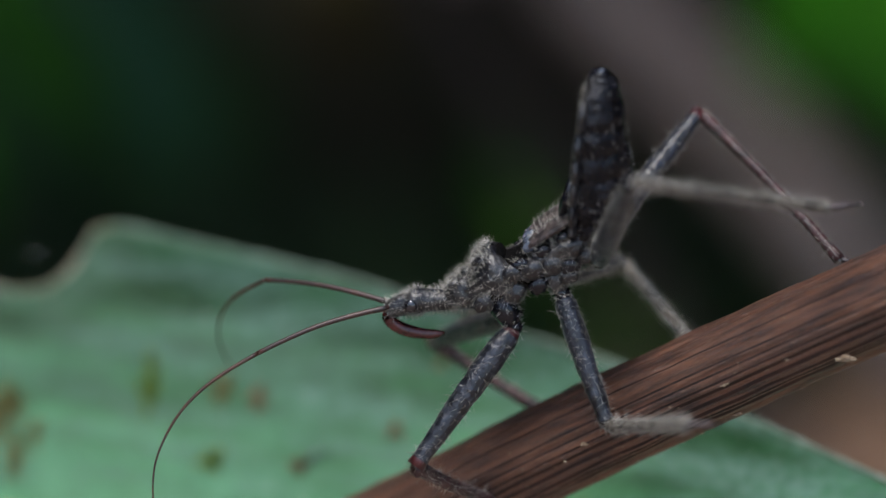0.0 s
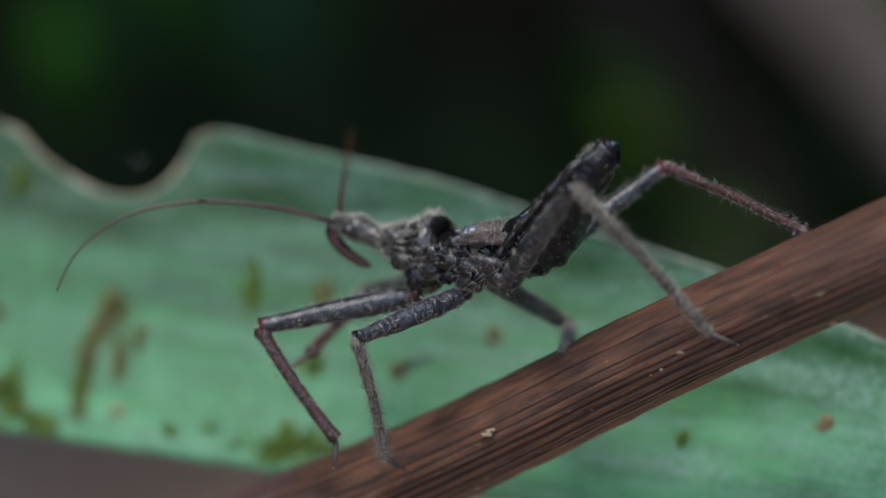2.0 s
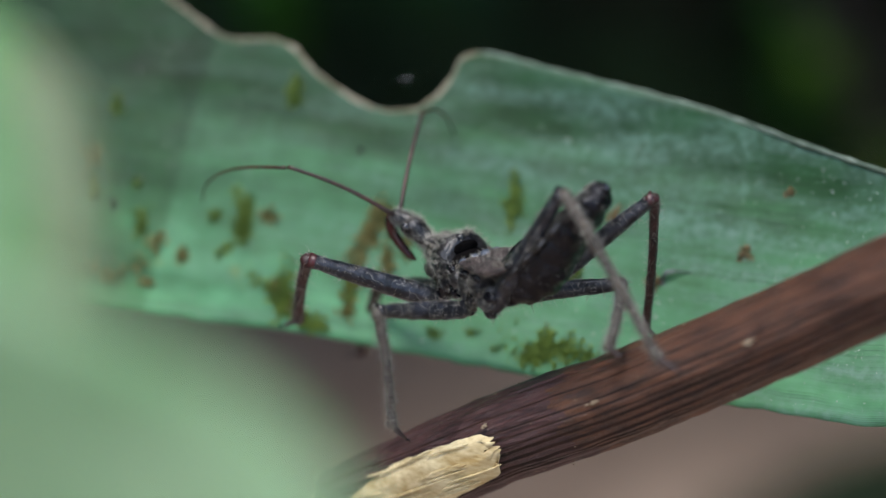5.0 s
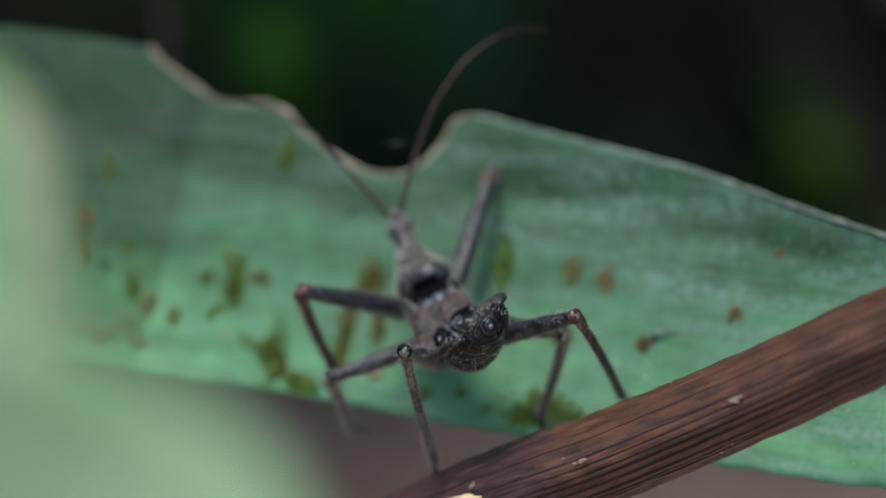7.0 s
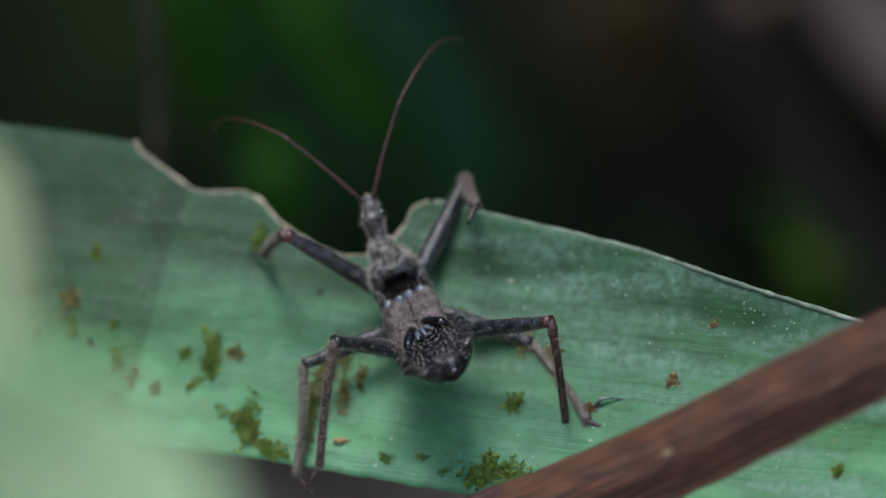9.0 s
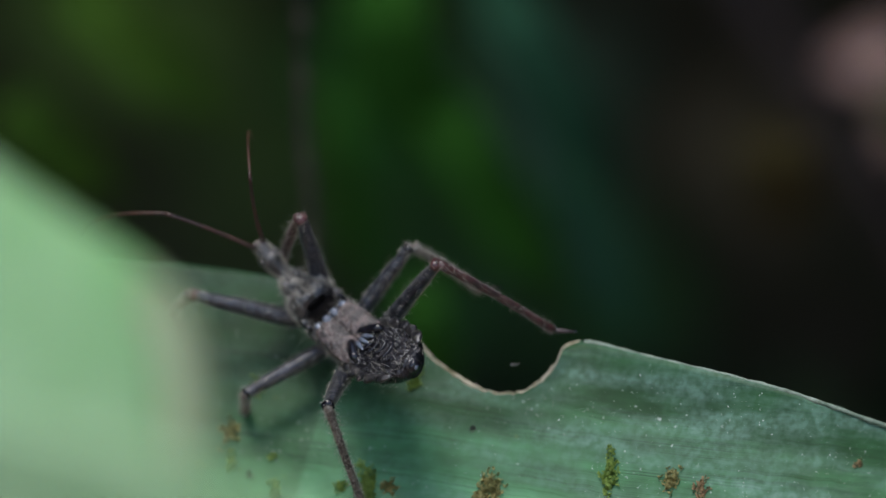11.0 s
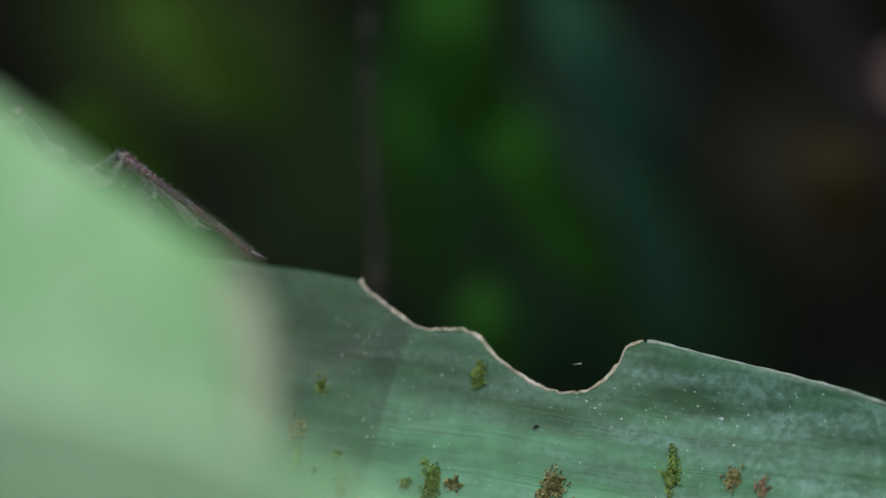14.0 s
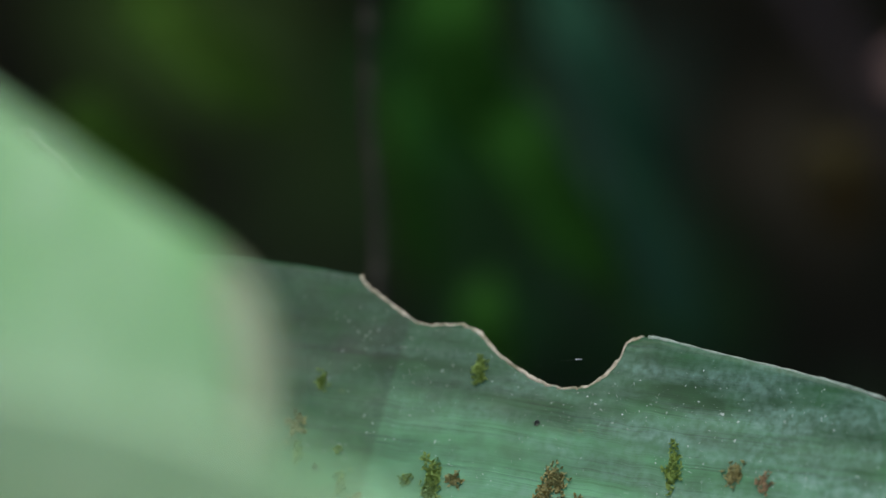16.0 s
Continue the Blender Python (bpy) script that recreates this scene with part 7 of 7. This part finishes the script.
    walk(bug_parts["tibia_R2"], [
        (0, pose(-0.00428, -0.00889, -0.00562, -142.6, 28.7, 106.2)),
        (0.5, pose(-0.00635, -0.00855, -0.00184, -102.7, 35.3, 120.2)),
        (1, pose(-0.00460, -0.00943, -0.00281, -101.6, 9.7, 119.2)),
        (1.25, pose(-0.00219, -0.00865, -0.00520, -138.5, 5.8, 113.6)),
        (1.5, pose(0.00023, -0.00786, -0.00759, -174.8, -0.7, 111.4)),
        (2, pose(-0.00431, -0.00767, -0.00756, -131.9, -9.3, 114.0)),
        (2.5, pose(-0.00612, -0.00816, -0.00519, -109.5, -4.1, 119.3)),
        (2.62, pose(-0.00684, -0.00616, -0.00550, -120.9, 23.2, 147.8)),
        (2.75, pose(-0.00756, -0.00416, -0.00581, -115.4, 52.4, -178.2)),
        (2.88, pose(-0.00828, -0.00216, -0.00613, -61.6, 66.5, -100.1)),
        (3, pose(-0.00406, -0.00622, -0.00900, -37.3, 26.8, -59.8)),
        (3.5, pose(-0.00916, 0.00047, -0.00583, -32.6, 24.6, -44.6)),
        (4, pose(-0.00819, -0.00648, -0.00458, -75.6, 29.6, -49.6)),
        (4.12, pose(-0.00798, -0.00681, -0.00409, -90.5, 28.6, -95.7)),
        (4.25, pose(-0.00777, -0.00714, -0.00361, -100.0, 18.8, -138.3)),
        (4.38, pose(-0.00756, -0.00747, -0.00313, -100.1, 5.7, -177.1)),
        (4.5, pose(-0.00735, -0.00779, -0.00265, -92.1, -4.6, 144.2)),
        (5.2, pose(-0.00748, -0.00762, -0.00154, -84.3, 10.1, 135.2)),
        (5.8, pose(-0.00764, -0.00752, -0.00207, -95.2, 33.1, 122.3)),
        (6.4, pose(-0.00769, -0.00731, -0.00101, -106.5, 48.7, 104.7)),
        (7, pose(-0.00787, -0.00722, -0.00153, -137.1, 60.3, 79.6)),
        (7.5, pose(-0.00683, -0.00817, -0.00147, -122.1, 52.2, 100.1)),
        (8, pose(-0.00434, -0.00947, -0.00142, 18.3, 82.5, -89.7)),
        (8.25, pose(-0.00470, -0.00922, -0.00296, -94.0, 41.4, 169.1)),
        (8.5, pose(-0.00506, -0.00898, -0.00449, -107.2, -8.9, 172.9)),
        (9, pose(-0.00696, -0.00750, -0.00523, -120.9, -2.5, -171.5)),
        (9.25, pose(-0.00314, -0.00846, -0.00301, -104.9, 43.8, -168.8)),
        (9.5, pose(0.00067, -0.00942, -0.00080, -11.3, 76.5, -84.5)),
        (10, pose(-0.00098, -0.00985, -0.00143, -73.1, 21.0, -148.0)),
        (10.2, pose(-0.00074, -0.00971, -0.00074, -44.8, 45.1, -124.8)),
        (10.7, pose(-0.00158, -0.00917, 0.00109, -42.1, 52.1, -136.3)),
        (11.2, pose(-0.00249, -0.00893, 0.00150, -54.3, 63.1, -158.8)),
        (11.7, pose(-0.00328, -0.00777, 0.00300, -55.8, 63.5, -176.2)),
        (12.3, pose(-0.00431, -0.00703, 0.00340, -68.4, 63.8, 153.2)),
        (12.5, pose(-0.00348, -0.00743, 0.00331, -50.9, 24.1, 157.1)),
        (13, pose(-0.00371, -0.00702, 0.00364, -44.9, 22.6, 166.2)),
        (13.5, pose(-0.00433, -0.00664, 0.00374, -39.5, 20.5, 174.2)),
        (14, pose(-0.00528, -0.00394, 0.00481, -19.3, 19.0, 173.9)),
        (14.5, pose(-0.00518, -0.00396, 0.00485, -20.1, 18.3, 172.0)),
        (15, pose(-0.00518, -0.00396, 0.00485, -20.1, 18.3, 172.0)),
        (16, pose(-0.00518, -0.00396, 0.00485, -20.1, 18.3, 172.0)),
    ])
    walk(bug_parts["femur_R3"], [
        (0, pose(-0.00466, -0.00165, -0.00176, -36.8, -11.8, -141.1)),
        (0.5, pose(-0.00466, -0.00165, -0.00176, -52.0, -27.6, -141.5)),
        (1, pose(-0.00466, -0.00165, -0.00176, -70.6, -40.9, -126.6)),
        (1.5, pose(-0.00466, -0.00165, -0.00176, -68.8, -26.5, -114.6)),
        (2, pose(-0.00466, -0.00165, -0.00176, -76.3, -25.1, -127.6)),
        (2.5, pose(-0.00466, -0.00165, -0.00176, -66.8, -27.9, -105.6)),
        (3, pose(-0.00466, -0.00165, -0.00176, -60.7, -26.4, -90.2)),
        (3.5, pose(-0.00466, -0.00165, -0.00176, -68.8, -28.1, -93.7)),
        (4, pose(-0.00466, -0.00165, -0.00176, -66.9, -36.6, -124.2)),
        (4.25, pose(-0.00466, -0.00165, -0.00176, -18.3, -36.0, -122.1)),
        (4.5, pose(-0.00466, -0.00165, -0.00176, 30.5, -36.9, -120.3)),
        (5.2, pose(-0.00466, -0.00165, -0.00176, 25.7, -35.5, -125.4)),
        (5.8, pose(-0.00466, -0.00165, -0.00176, 22.7, -37.2, -129.6)),
        (6.4, pose(-0.00466, -0.00165, -0.00176, 16.2, -32.4, -133.6)),
        (7, pose(-0.00466, -0.00165, -0.00176, 11.5, -30.7, -137.5)),
        (7.5, pose(-0.00466, -0.00165, -0.00176, 16.7, 8.3, -119.0)),
        (8, pose(-0.00466, -0.00165, -0.00176, 16.3, -4.9, -120.5)),
        (8.5, pose(-0.00466, -0.00165, -0.00176, 8.6, -13.0, -138.1)),
        (9, pose(-0.00466, -0.00165, -0.00176, -29.5, -28.1, -127.2)),
        (9.5, pose(-0.00466, -0.00165, -0.00176, -27.4, -18.1, -141.6)),
        (10, pose(-0.00466, -0.00165, -0.00176, -8.6, -49.3, -102.0)),
        (10.2, pose(-0.00466, -0.00165, -0.00176, -15.2, -42.3, -112.0)),
        (10.7, pose(-0.00466, -0.00165, -0.00176, -20.1, -45.0, -113.4)),
        (11.2, pose(-0.00466, -0.00165, -0.00176, -25.6, -50.3, -114.9)),
        (11.7, pose(-0.00466, -0.00165, -0.00176, -28.9, -50.4, -116.6)),
        (12.3, pose(-0.00466, -0.00165, -0.00176, -33.0, -53.6, -118.8)),
        (12.5, pose(-0.00466, -0.00165, -0.00176, -31.7, -66.9, -102.4)),
        (13, pose(-0.00466, -0.00165, -0.00176, -55.4, -66.7, -107.1)),
        (13.5, pose(-0.00466, -0.00165, -0.00176, -51.0, -68.8, -123.9)),
        (14, pose(-0.00466, -0.00165, -0.00176, -19.4, -73.0, -159.1)),
        (14.5, pose(-0.00466, -0.00165, -0.00176, 3.3, -54.7, -174.1)),
        (15, pose(-0.00466, -0.00165, -0.00176, 3.3, -54.7, -174.1)),
        (16, pose(-0.00466, -0.00165, -0.00176, 3.3, -54.7, -174.1)),
    ])
    walk(bug_parts["tibia_R3"], [
        (0, pose(-0.01334, -0.00866, 0.00058, -92.8, 54.0, 116.7)),
        (0.5, pose(-0.01257, -0.00794, 0.00352, -62.5, 38.0, 138.1)),
        (1, pose(-0.00980, -0.00857, 0.00570, -53.2, 27.0, 140.4)),
        (1.5, pose(-0.00891, -0.01092, 0.00333, -66.4, 24.4, 152.9)),
        (2, pose(-0.01096, -0.00983, 0.00308, -63.0, 9.0, 155.1)),
        (2.5, pose(-0.00737, -0.01136, 0.00357, -90.7, 35.6, 115.7)),
        (3, pose(-0.00469, -0.01186, 0.00331, -92.8, 38.6, 136.9)),
        (3.5, pose(-0.00531, -0.01169, 0.00361, -72.3, 30.3, 158.0)),
        (4, pose(-0.00980, -0.00923, 0.00503, -48.8, 11.0, 169.1)),
        (4.25, pose(-0.00953, -0.00937, 0.00506, -46.3, 59.5, -165.9)),
        (4.5, pose(-0.00925, -0.00952, 0.00509, 79.1, 65.6, -22.7)),
        (5.2, pose(-0.01003, -0.00922, 0.00485, 89.3, 69.3, -20.5)),
        (5.8, pose(-0.01044, -0.00865, 0.00514, 91.5, 72.1, -23.8)),
        (6.4, pose(-0.01130, -0.00861, 0.00435, 107.9, 75.7, -16.3)),
        (7, pose(-0.01189, -0.00827, 0.00406, 117.4, 78.9, -13.7)),
        (7.5, pose(-0.01013, -0.01151, -0.00341, 130.3, 68.1, 10.9)),
        (8, pose(-0.01043, -0.01143, -0.00078, 104.0, 73.2, -14.5)),
        (8.5, pose(-0.01292, -0.00907, 0.00080, 115.5, 80.7, -20.3)),
        (9, pose(-0.01074, -0.00965, 0.00361, -73.8, 63.1, 145.9)),
        (9.5, pose(-0.01315, -0.00838, 0.00178, -43.0, 50.2, 173.6)),
        (10, pose(-0.00621, -0.00892, 0.00688, -14.4, 67.0, -121.9)),
        (10.2, pose(-0.00782, -0.00947, 0.00591, -23.8, 61.4, -143.6)),
        (10.7, pose(-0.00786, -0.00905, 0.00630, -25.7, 55.9, -149.7)),
        (11.2, pose(-0.00773, -0.00826, 0.00701, -23.5, 46.3, -152.5)),
        (11.7, pose(-0.00791, -0.00815, 0.00702, -25.3, 43.7, -157.7)),
        (12.3, pose(-0.00792, -0.00758, 0.00741, -23.6, 36.2, -160.8)),
        (12.5, pose(-0.00562, -0.00603, 0.00872, -30.4, 65.9, -160.2)),
        (13, pose(-0.00599, -0.00596, 0.00871, -32.7, 52.9, 172.6)),
        (13.5, pose(-0.00695, -0.00506, 0.00887, -18.5, 27.7, 178.3)),
        (14, pose(-0.00777, -0.00283, 0.00914, -5.8, 17.2, -179.5)),
        (14.5, pose(-0.01121, -0.00233, 0.00755, 3.8, 59.5, -168.2)),
        (15, pose(-0.01121, -0.00233, 0.00755, 3.8, 59.5, -168.2)),
        (16, pose(-0.01121, -0.00233, 0.00755, 3.8, 59.5, -168.2)),
    ])
    walk(bug_parts["ant1_L"], [
        (0, pose(0.00791, 0.00042, 0.00163, -0.0, -13.2, 12.6)),
        (0.5, pose(0.00777, 0.00076, 0.00180, -0.0, -11.5, 21.4)),
        (1, pose(0.00803, 0.00078, 0.00110, 0.0, -7.1, 20.4)),
        (1.5, pose(0.00791, 0.00042, 0.00163, 0.0, -25.9, 24.1)),
        (2, pose(0.00804, 0.00042, 0.00128, 0.0, -15.2, 29.0)),
        (2.5, pose(0.00785, 0.00076, 0.00163, 0.0, -9.5, 35.4)),
        (3, pose(0.00792, 0.00077, 0.00146, -0.0, -24.0, 17.0)),
        (3.5, pose(0.00782, 0.00111, 0.00146, 0.0, -13.6, 23.3)),
        (4, pose(0.00793, 0.00114, 0.00110, 0.0, 3.4, 43.9)),
        (4.5, pose(0.00673, 0.00172, 0.00258, 0.0, -21.9, 50.2)),
        (5.2, pose(0.00727, 0.00141, 0.00221, 0.0, -29.6, 43.7)),
        (5.8, pose(0.00766, 0.00104, 0.00186, 0.0, -36.2, 37.1)),
        (6.4, pose(0.00794, 0.00057, 0.00148, 0.0, -41.8, 29.6)),
        (7, pose(0.00811, 0.00005, 0.00110, 0.0, -46.0, 21.4)),
        (7.5, pose(0.00816, 0.00005, 0.00091, 0.0, -37.4, 36.6)),
        (8, pose(0.00810, -0.00031, 0.00110, -0.0, -13.4, 40.5)),
        (8.5, pose(0.00810, -0.00031, 0.00110, 0.0, -12.3, 27.2)),
        (9, pose(0.00776, -0.00024, 0.00197, 0.0, -32.1, 28.6)),
        (9.5, pose(0.00776, -0.00024, 0.00197, 0.0, -30.2, 31.7)),
        (10, pose(0.00785, 0.00008, 0.00180, 0.0, -26.0, 41.2)),
        (10.2, pose(0.00777, 0.00009, 0.00197, 0.0, -26.3, 32.8)),
        (10.7, pose(0.00781, 0.00017, 0.00189, 0.0, -29.9, 31.6)),
        (11.2, pose(0.00784, 0.00024, 0.00181, 0.0, -33.6, 30.3)),
        (11.7, pose(0.00787, 0.00032, 0.00173, 0.0, -37.2, 28.8)),
        (12.3, pose(0.00791, 0.00042, 0.00163, 0.0, -41.5, 26.8)),
        (12.5, pose(0.00792, -0.00028, 0.00163, 0.0, -36.9, 25.9)),
        (13, pose(0.00785, 0.00008, 0.00180, -0.0, -42.9, 30.2)),
        (13.5, pose(0.00785, 0.00008, 0.00180, 0.0, -49.4, 32.8)),
        (14, pose(0.00785, 0.00008, 0.00180, 0.0, -45.5, 31.0)),
        (14.5, pose(0.00785, 0.00008, 0.00180, 0.0, -45.3, 30.5)),
        (15, pose(0.00785, 0.00008, 0.00180, 0.0, -45.7, 30.5)),
        (16, pose(0.00785, 0.00008, 0.00180, 0.0, -45.7, 30.5)),
    ])
    walk(bug_parts["ant2_L"], [
        (0, pose(0.01589, 0.00221, 0.00355, 21.0, 17.9, 24.2)),
        (0.5, pose(0.01543, 0.00376, 0.00348, 19.4, 21.3, 32.5)),
        (1, pose(0.01584, 0.00368, 0.00213, 40.0, 40.3, 52.9)),
        (1.5, pose(0.01480, 0.00351, 0.00530, 21.2, 10.3, 38.8)),
        (2, pose(0.01513, 0.00436, 0.00348, 23.2, 19.4, 43.4)),
        (2.5, pose(0.01460, 0.00557, 0.00302, 0.3, 31.8, 35.6)),
        (3, pose(0.01526, 0.00301, 0.00487, 34.9, 17.5, 45.7)),
        (3.5, pose(0.01532, 0.00434, 0.00343, 23.0, 30.7, 40.5)),
        (4, pose(0.01397, 0.00695, 0.00060, -34.8, 47.1, 18.4)),
        (4.5, pose(0.01172, 0.00770, 0.00572, -42.4, 25.2, 10.9)),
        (5.2, pose(0.01255, 0.00646, 0.00636, -28.0, 21.4, 16.7)),
        (5.8, pose(0.01307, 0.00513, 0.00681, -14.1, 16.6, 22.9)),
        (6.4, pose(0.01339, 0.00366, 0.00708, -0.5, 10.3, 29.0)),
        (7, pose(0.01355, 0.00218, 0.00713, 11.5, 3.1, 34.2)),
        (7.5, pose(0.01351, 0.00403, 0.00602, 5.1, 25.2, 42.3)),
        (8, pose(0.01431, 0.00500, 0.00304, 19.2, 46.6, 57.9)),
        (8.5, pose(0.01540, 0.00343, 0.00289, 23.9, 37.3, 46.4)),
        (9, pose(0.01401, 0.00317, 0.00643, 8.0, 28.8, 36.9)),
        (9.5, pose(0.01393, 0.00358, 0.00620, 9.3, 26.0, 40.8)),
        (10, pose(0.01353, 0.00506, 0.00549, -6.6, 43.7, 17.9)),
        (10.2, pose(0.01410, 0.00417, 0.00569, 22.9, 15.7, 50.8)),
        (10.7, pose(0.01401, 0.00398, 0.00608, 14.9, 21.9, 45.4)),
        (11.2, pose(0.01389, 0.00377, 0.00646, 8.4, 28.1, 39.2)),
        (11.7, pose(0.01374, 0.00354, 0.00681, 2.8, 33.8, 32.1)),
        (12.3, pose(0.01352, 0.00326, 0.00720, -2.9, 39.5, 22.9)),
        (12.5, pose(0.01397, 0.00266, 0.00667, -8.0, 47.6, 16.0)),
        (13, pose(0.01317, 0.00318, 0.00752, -4.0, 43.8, 24.7)),
        (13.5, pose(0.01245, 0.00305, 0.00818, -5.3, 44.4, 24.6)),
        (14, pose(0.01290, 0.00311, 0.00779, -5.3, 48.4, 23.4)),
        (14.5, pose(0.01295, 0.00308, 0.00777, -4.7, 49.4, 23.9)),
        (15, pose(0.01291, 0.00306, 0.00782, -4.3, 50.6, 24.4)),
        (16, pose(0.01291, 0.00306, 0.00782, -4.3, 50.6, 24.4)),
    ])
    walk(bug_parts["ant1_R"], [
        (0, pose(0.00791, -0.00042, 0.00163, 0.0, -31.0, -24.3)),
        (0.5, pose(0.00785, -0.00008, 0.00180, -0.0, -13.0, -36.8)),
        (1, pose(0.00811, -0.00005, 0.00110, 0.0, 31.4, -47.1)),
        (1.5, pose(0.00791, -0.00042, 0.00163, 0.0, -4.7, -65.2)),
        (2, pose(0.00804, -0.00042, 0.00128, -0.0, -5.9, -64.7)),
        (2.5, pose(0.00793, -0.00007, 0.00163, 0.0, -7.3, -57.3)),
        (3, pose(0.00800, -0.00006, 0.00146, 0.0, -7.6, -62.4)),
        (3.5, pose(0.00799, 0.00029, 0.00146, 0.0, -7.1, -53.2)),
        (4, pose(0.00810, 0.00031, 0.00110, 0.0, 5.4, -44.3)),
        (4.5, pose(0.00715, 0.00099, 0.00258, 0.0, -38.2, -49.6)),
        (5.2, pose(0.00756, 0.00062, 0.00221, 0.0, -36.1, -53.4)),
        (5.8, pose(0.00782, 0.00021, 0.00186, 0.0, -34.6, -55.5)),
        (6.4, pose(0.00798, -0.00026, 0.00148, -0.0, -33.1, -56.5)),
        (7, pose(0.00803, -0.00078, 0.00110, -0.0, -31.6, -56.5)),
        (7.5, pose(0.00807, -0.00079, 0.00091, 0.0, -33.4, -48.2)),
        (8, pose(0.00793, -0.00114, 0.00110, -0.0, -34.6, -44.4)),
        (8.5, pose(0.00793, -0.00114, 0.00110, 0.0, -29.6, -47.3)),
        (9, pose(0.00758, -0.00106, 0.00197, -0.0, -24.2, -46.7)),
        (9.5, pose(0.00758, -0.00106, 0.00197, -0.0, -38.1, -55.7)),
        (10, pose(0.00777, -0.00076, 0.00180, 0.0, -69.3, -87.6)),
        (10.2, pose(0.00768, -0.00075, 0.00197, -0.0, -74.1, -64.9)),
        (10.7, pose(0.00774, -0.00067, 0.00189, 1.0, -73.2, -64.4)),
        (11.2, pose(0.00780, -0.00060, 0.00181, 1.8, -72.5, -63.8)),
        (11.7, pose(0.00785, -0.00052, 0.00173, 3.6, -71.8, -63.7)),
        (12.3, pose(0.00791, -0.00042, 0.00163, 7.7, -71.1, -64.3)),
        (12.5, pose(0.00775, -0.00110, 0.00163, 10.2, -70.9, -65.4)),
        (13, pose(0.00777, -0.00076, 0.00180, -122.4, -69.7, 72.2)),
        (13.5, pose(0.00777, -0.00076, 0.00180, -123.0, -57.5, 74.4)),
        (14, pose(0.00777, -0.00076, 0.00180, -113.6, -57.1, 72.6)),
        (14.5, pose(0.00777, -0.00076, 0.00180, -110.9, -56.9, 70.9)),
        (15, pose(0.00777, -0.00076, 0.00180, -110.1, -57.2, 70.8)),
        (16, pose(0.00777, -0.00076, 0.00180, -110.3, -57.7, 71.1)),
    ])
    walk(bug_parts["ant2_R"], [
        (0, pose(0.01447, -0.00339, 0.00596, -18.1, 27.2, -42.8)),
        (0.5, pose(0.01441, -0.00499, 0.00369, -13.0, 48.2, -48.6)),
        (1, pose(0.01300, -0.00530, -0.00328, -19.6, 56.4, -57.0)),
        (1.25, pose(0.01221, -0.00666, -0.00048, 14.5, 31.7, -48.2)),
        (1.5, pose(0.01142, -0.00802, 0.00232, 40.0, 7.0, -55.4)),
        (2, pose(0.01160, -0.00798, 0.00214, 12.6, 4.7, -62.4)),
        (2.5, pose(0.01243, -0.00708, 0.00270, 9.7, 2.1, -55.7)),
        (3, pose(0.01186, -0.00745, 0.00257, 19.7, 25.2, -51.3)),
        (3.5, pose(0.01298, -0.00638, 0.00249, 14.0, 24.8, -45.7)),
        (4, pose(0.01409, -0.00553, 0.00030, 0.2, 47.8, -44.2)),
        (4.5, pose(0.01143, -0.00404, 0.00777, 5.8, 42.3, -42.3)),
        (5.2, pose(0.01160, -0.00482, 0.00716, 1.5, 33.3, -51.7)),
        (5.8, pose(0.01174, -0.00549, 0.00662, -3.0, 24.5, -58.7)),
        (6.4, pose(0.01186, -0.00613, 0.00607, -9.1, 15.3, -64.7)),
        (7, pose(0.01197, -0.00675, 0.00550, -17.6, 6.4, -69.8)),
        (7.5, pose(0.01275, -0.00602, 0.00553, 1.5, 12.7, -46.9)),
        (8, pose(0.01287, -0.00598, 0.00586, 0.7, 24.1, -43.7)),
        (8.5, pose(0.01288, -0.00651, 0.00524, -3.5, 14.1, -50.1)),
        (9, pose(0.01284, -0.00664, 0.00541, 1.2, 28.8, -45.7)),
        (9.5, pose(0.01131, -0.00652, 0.00715, 9.4, 46.8, -43.8)),
        (10, pose(0.00789, -0.00373, 0.00966, 22.7, 51.8, -17.9)),
        (10.2, pose(0.00865, -0.00283, 0.01005, 11.7, 39.4, -23.6)),
        (10.7, pose(0.00879, -0.00285, 0.00993, 12.0, 39.7, -27.0)),
        (11.2, pose(0.00892, -0.00287, 0.00982, 11.8, 40.0, -30.7)),
        (11.7, pose(0.00901, -0.00287, 0.00971, 11.1, 40.2, -34.3)),
        (12.3, pose(0.00909, -0.00287, 0.00958, 9.6, 40.5, -38.8)),
        (12.5, pose(0.00890, -0.00360, 0.00957, 4.2, 40.7, -40.5)),
        (13, pose(0.00866, 0.00201, 0.00968, 30.1, 48.4, -3.0)),
        (13.5, pose(0.00898, 0.00359, 0.00888, 40.1, 47.8, 10.4)),
        (14, pose(0.00914, 0.00359, 0.00885, 38.9, 49.1, 10.5)),
        (14.5, pose(0.00927, 0.00357, 0.00884, 39.8, 50.2, 10.6)),
        (15, pose(0.00927, 0.00354, 0.00886, 41.2, 50.2, 11.0)),
        (16, pose(0.00922, 0.00349, 0.00890, 41.6, 49.9, 11.5)),
    ])


motions()
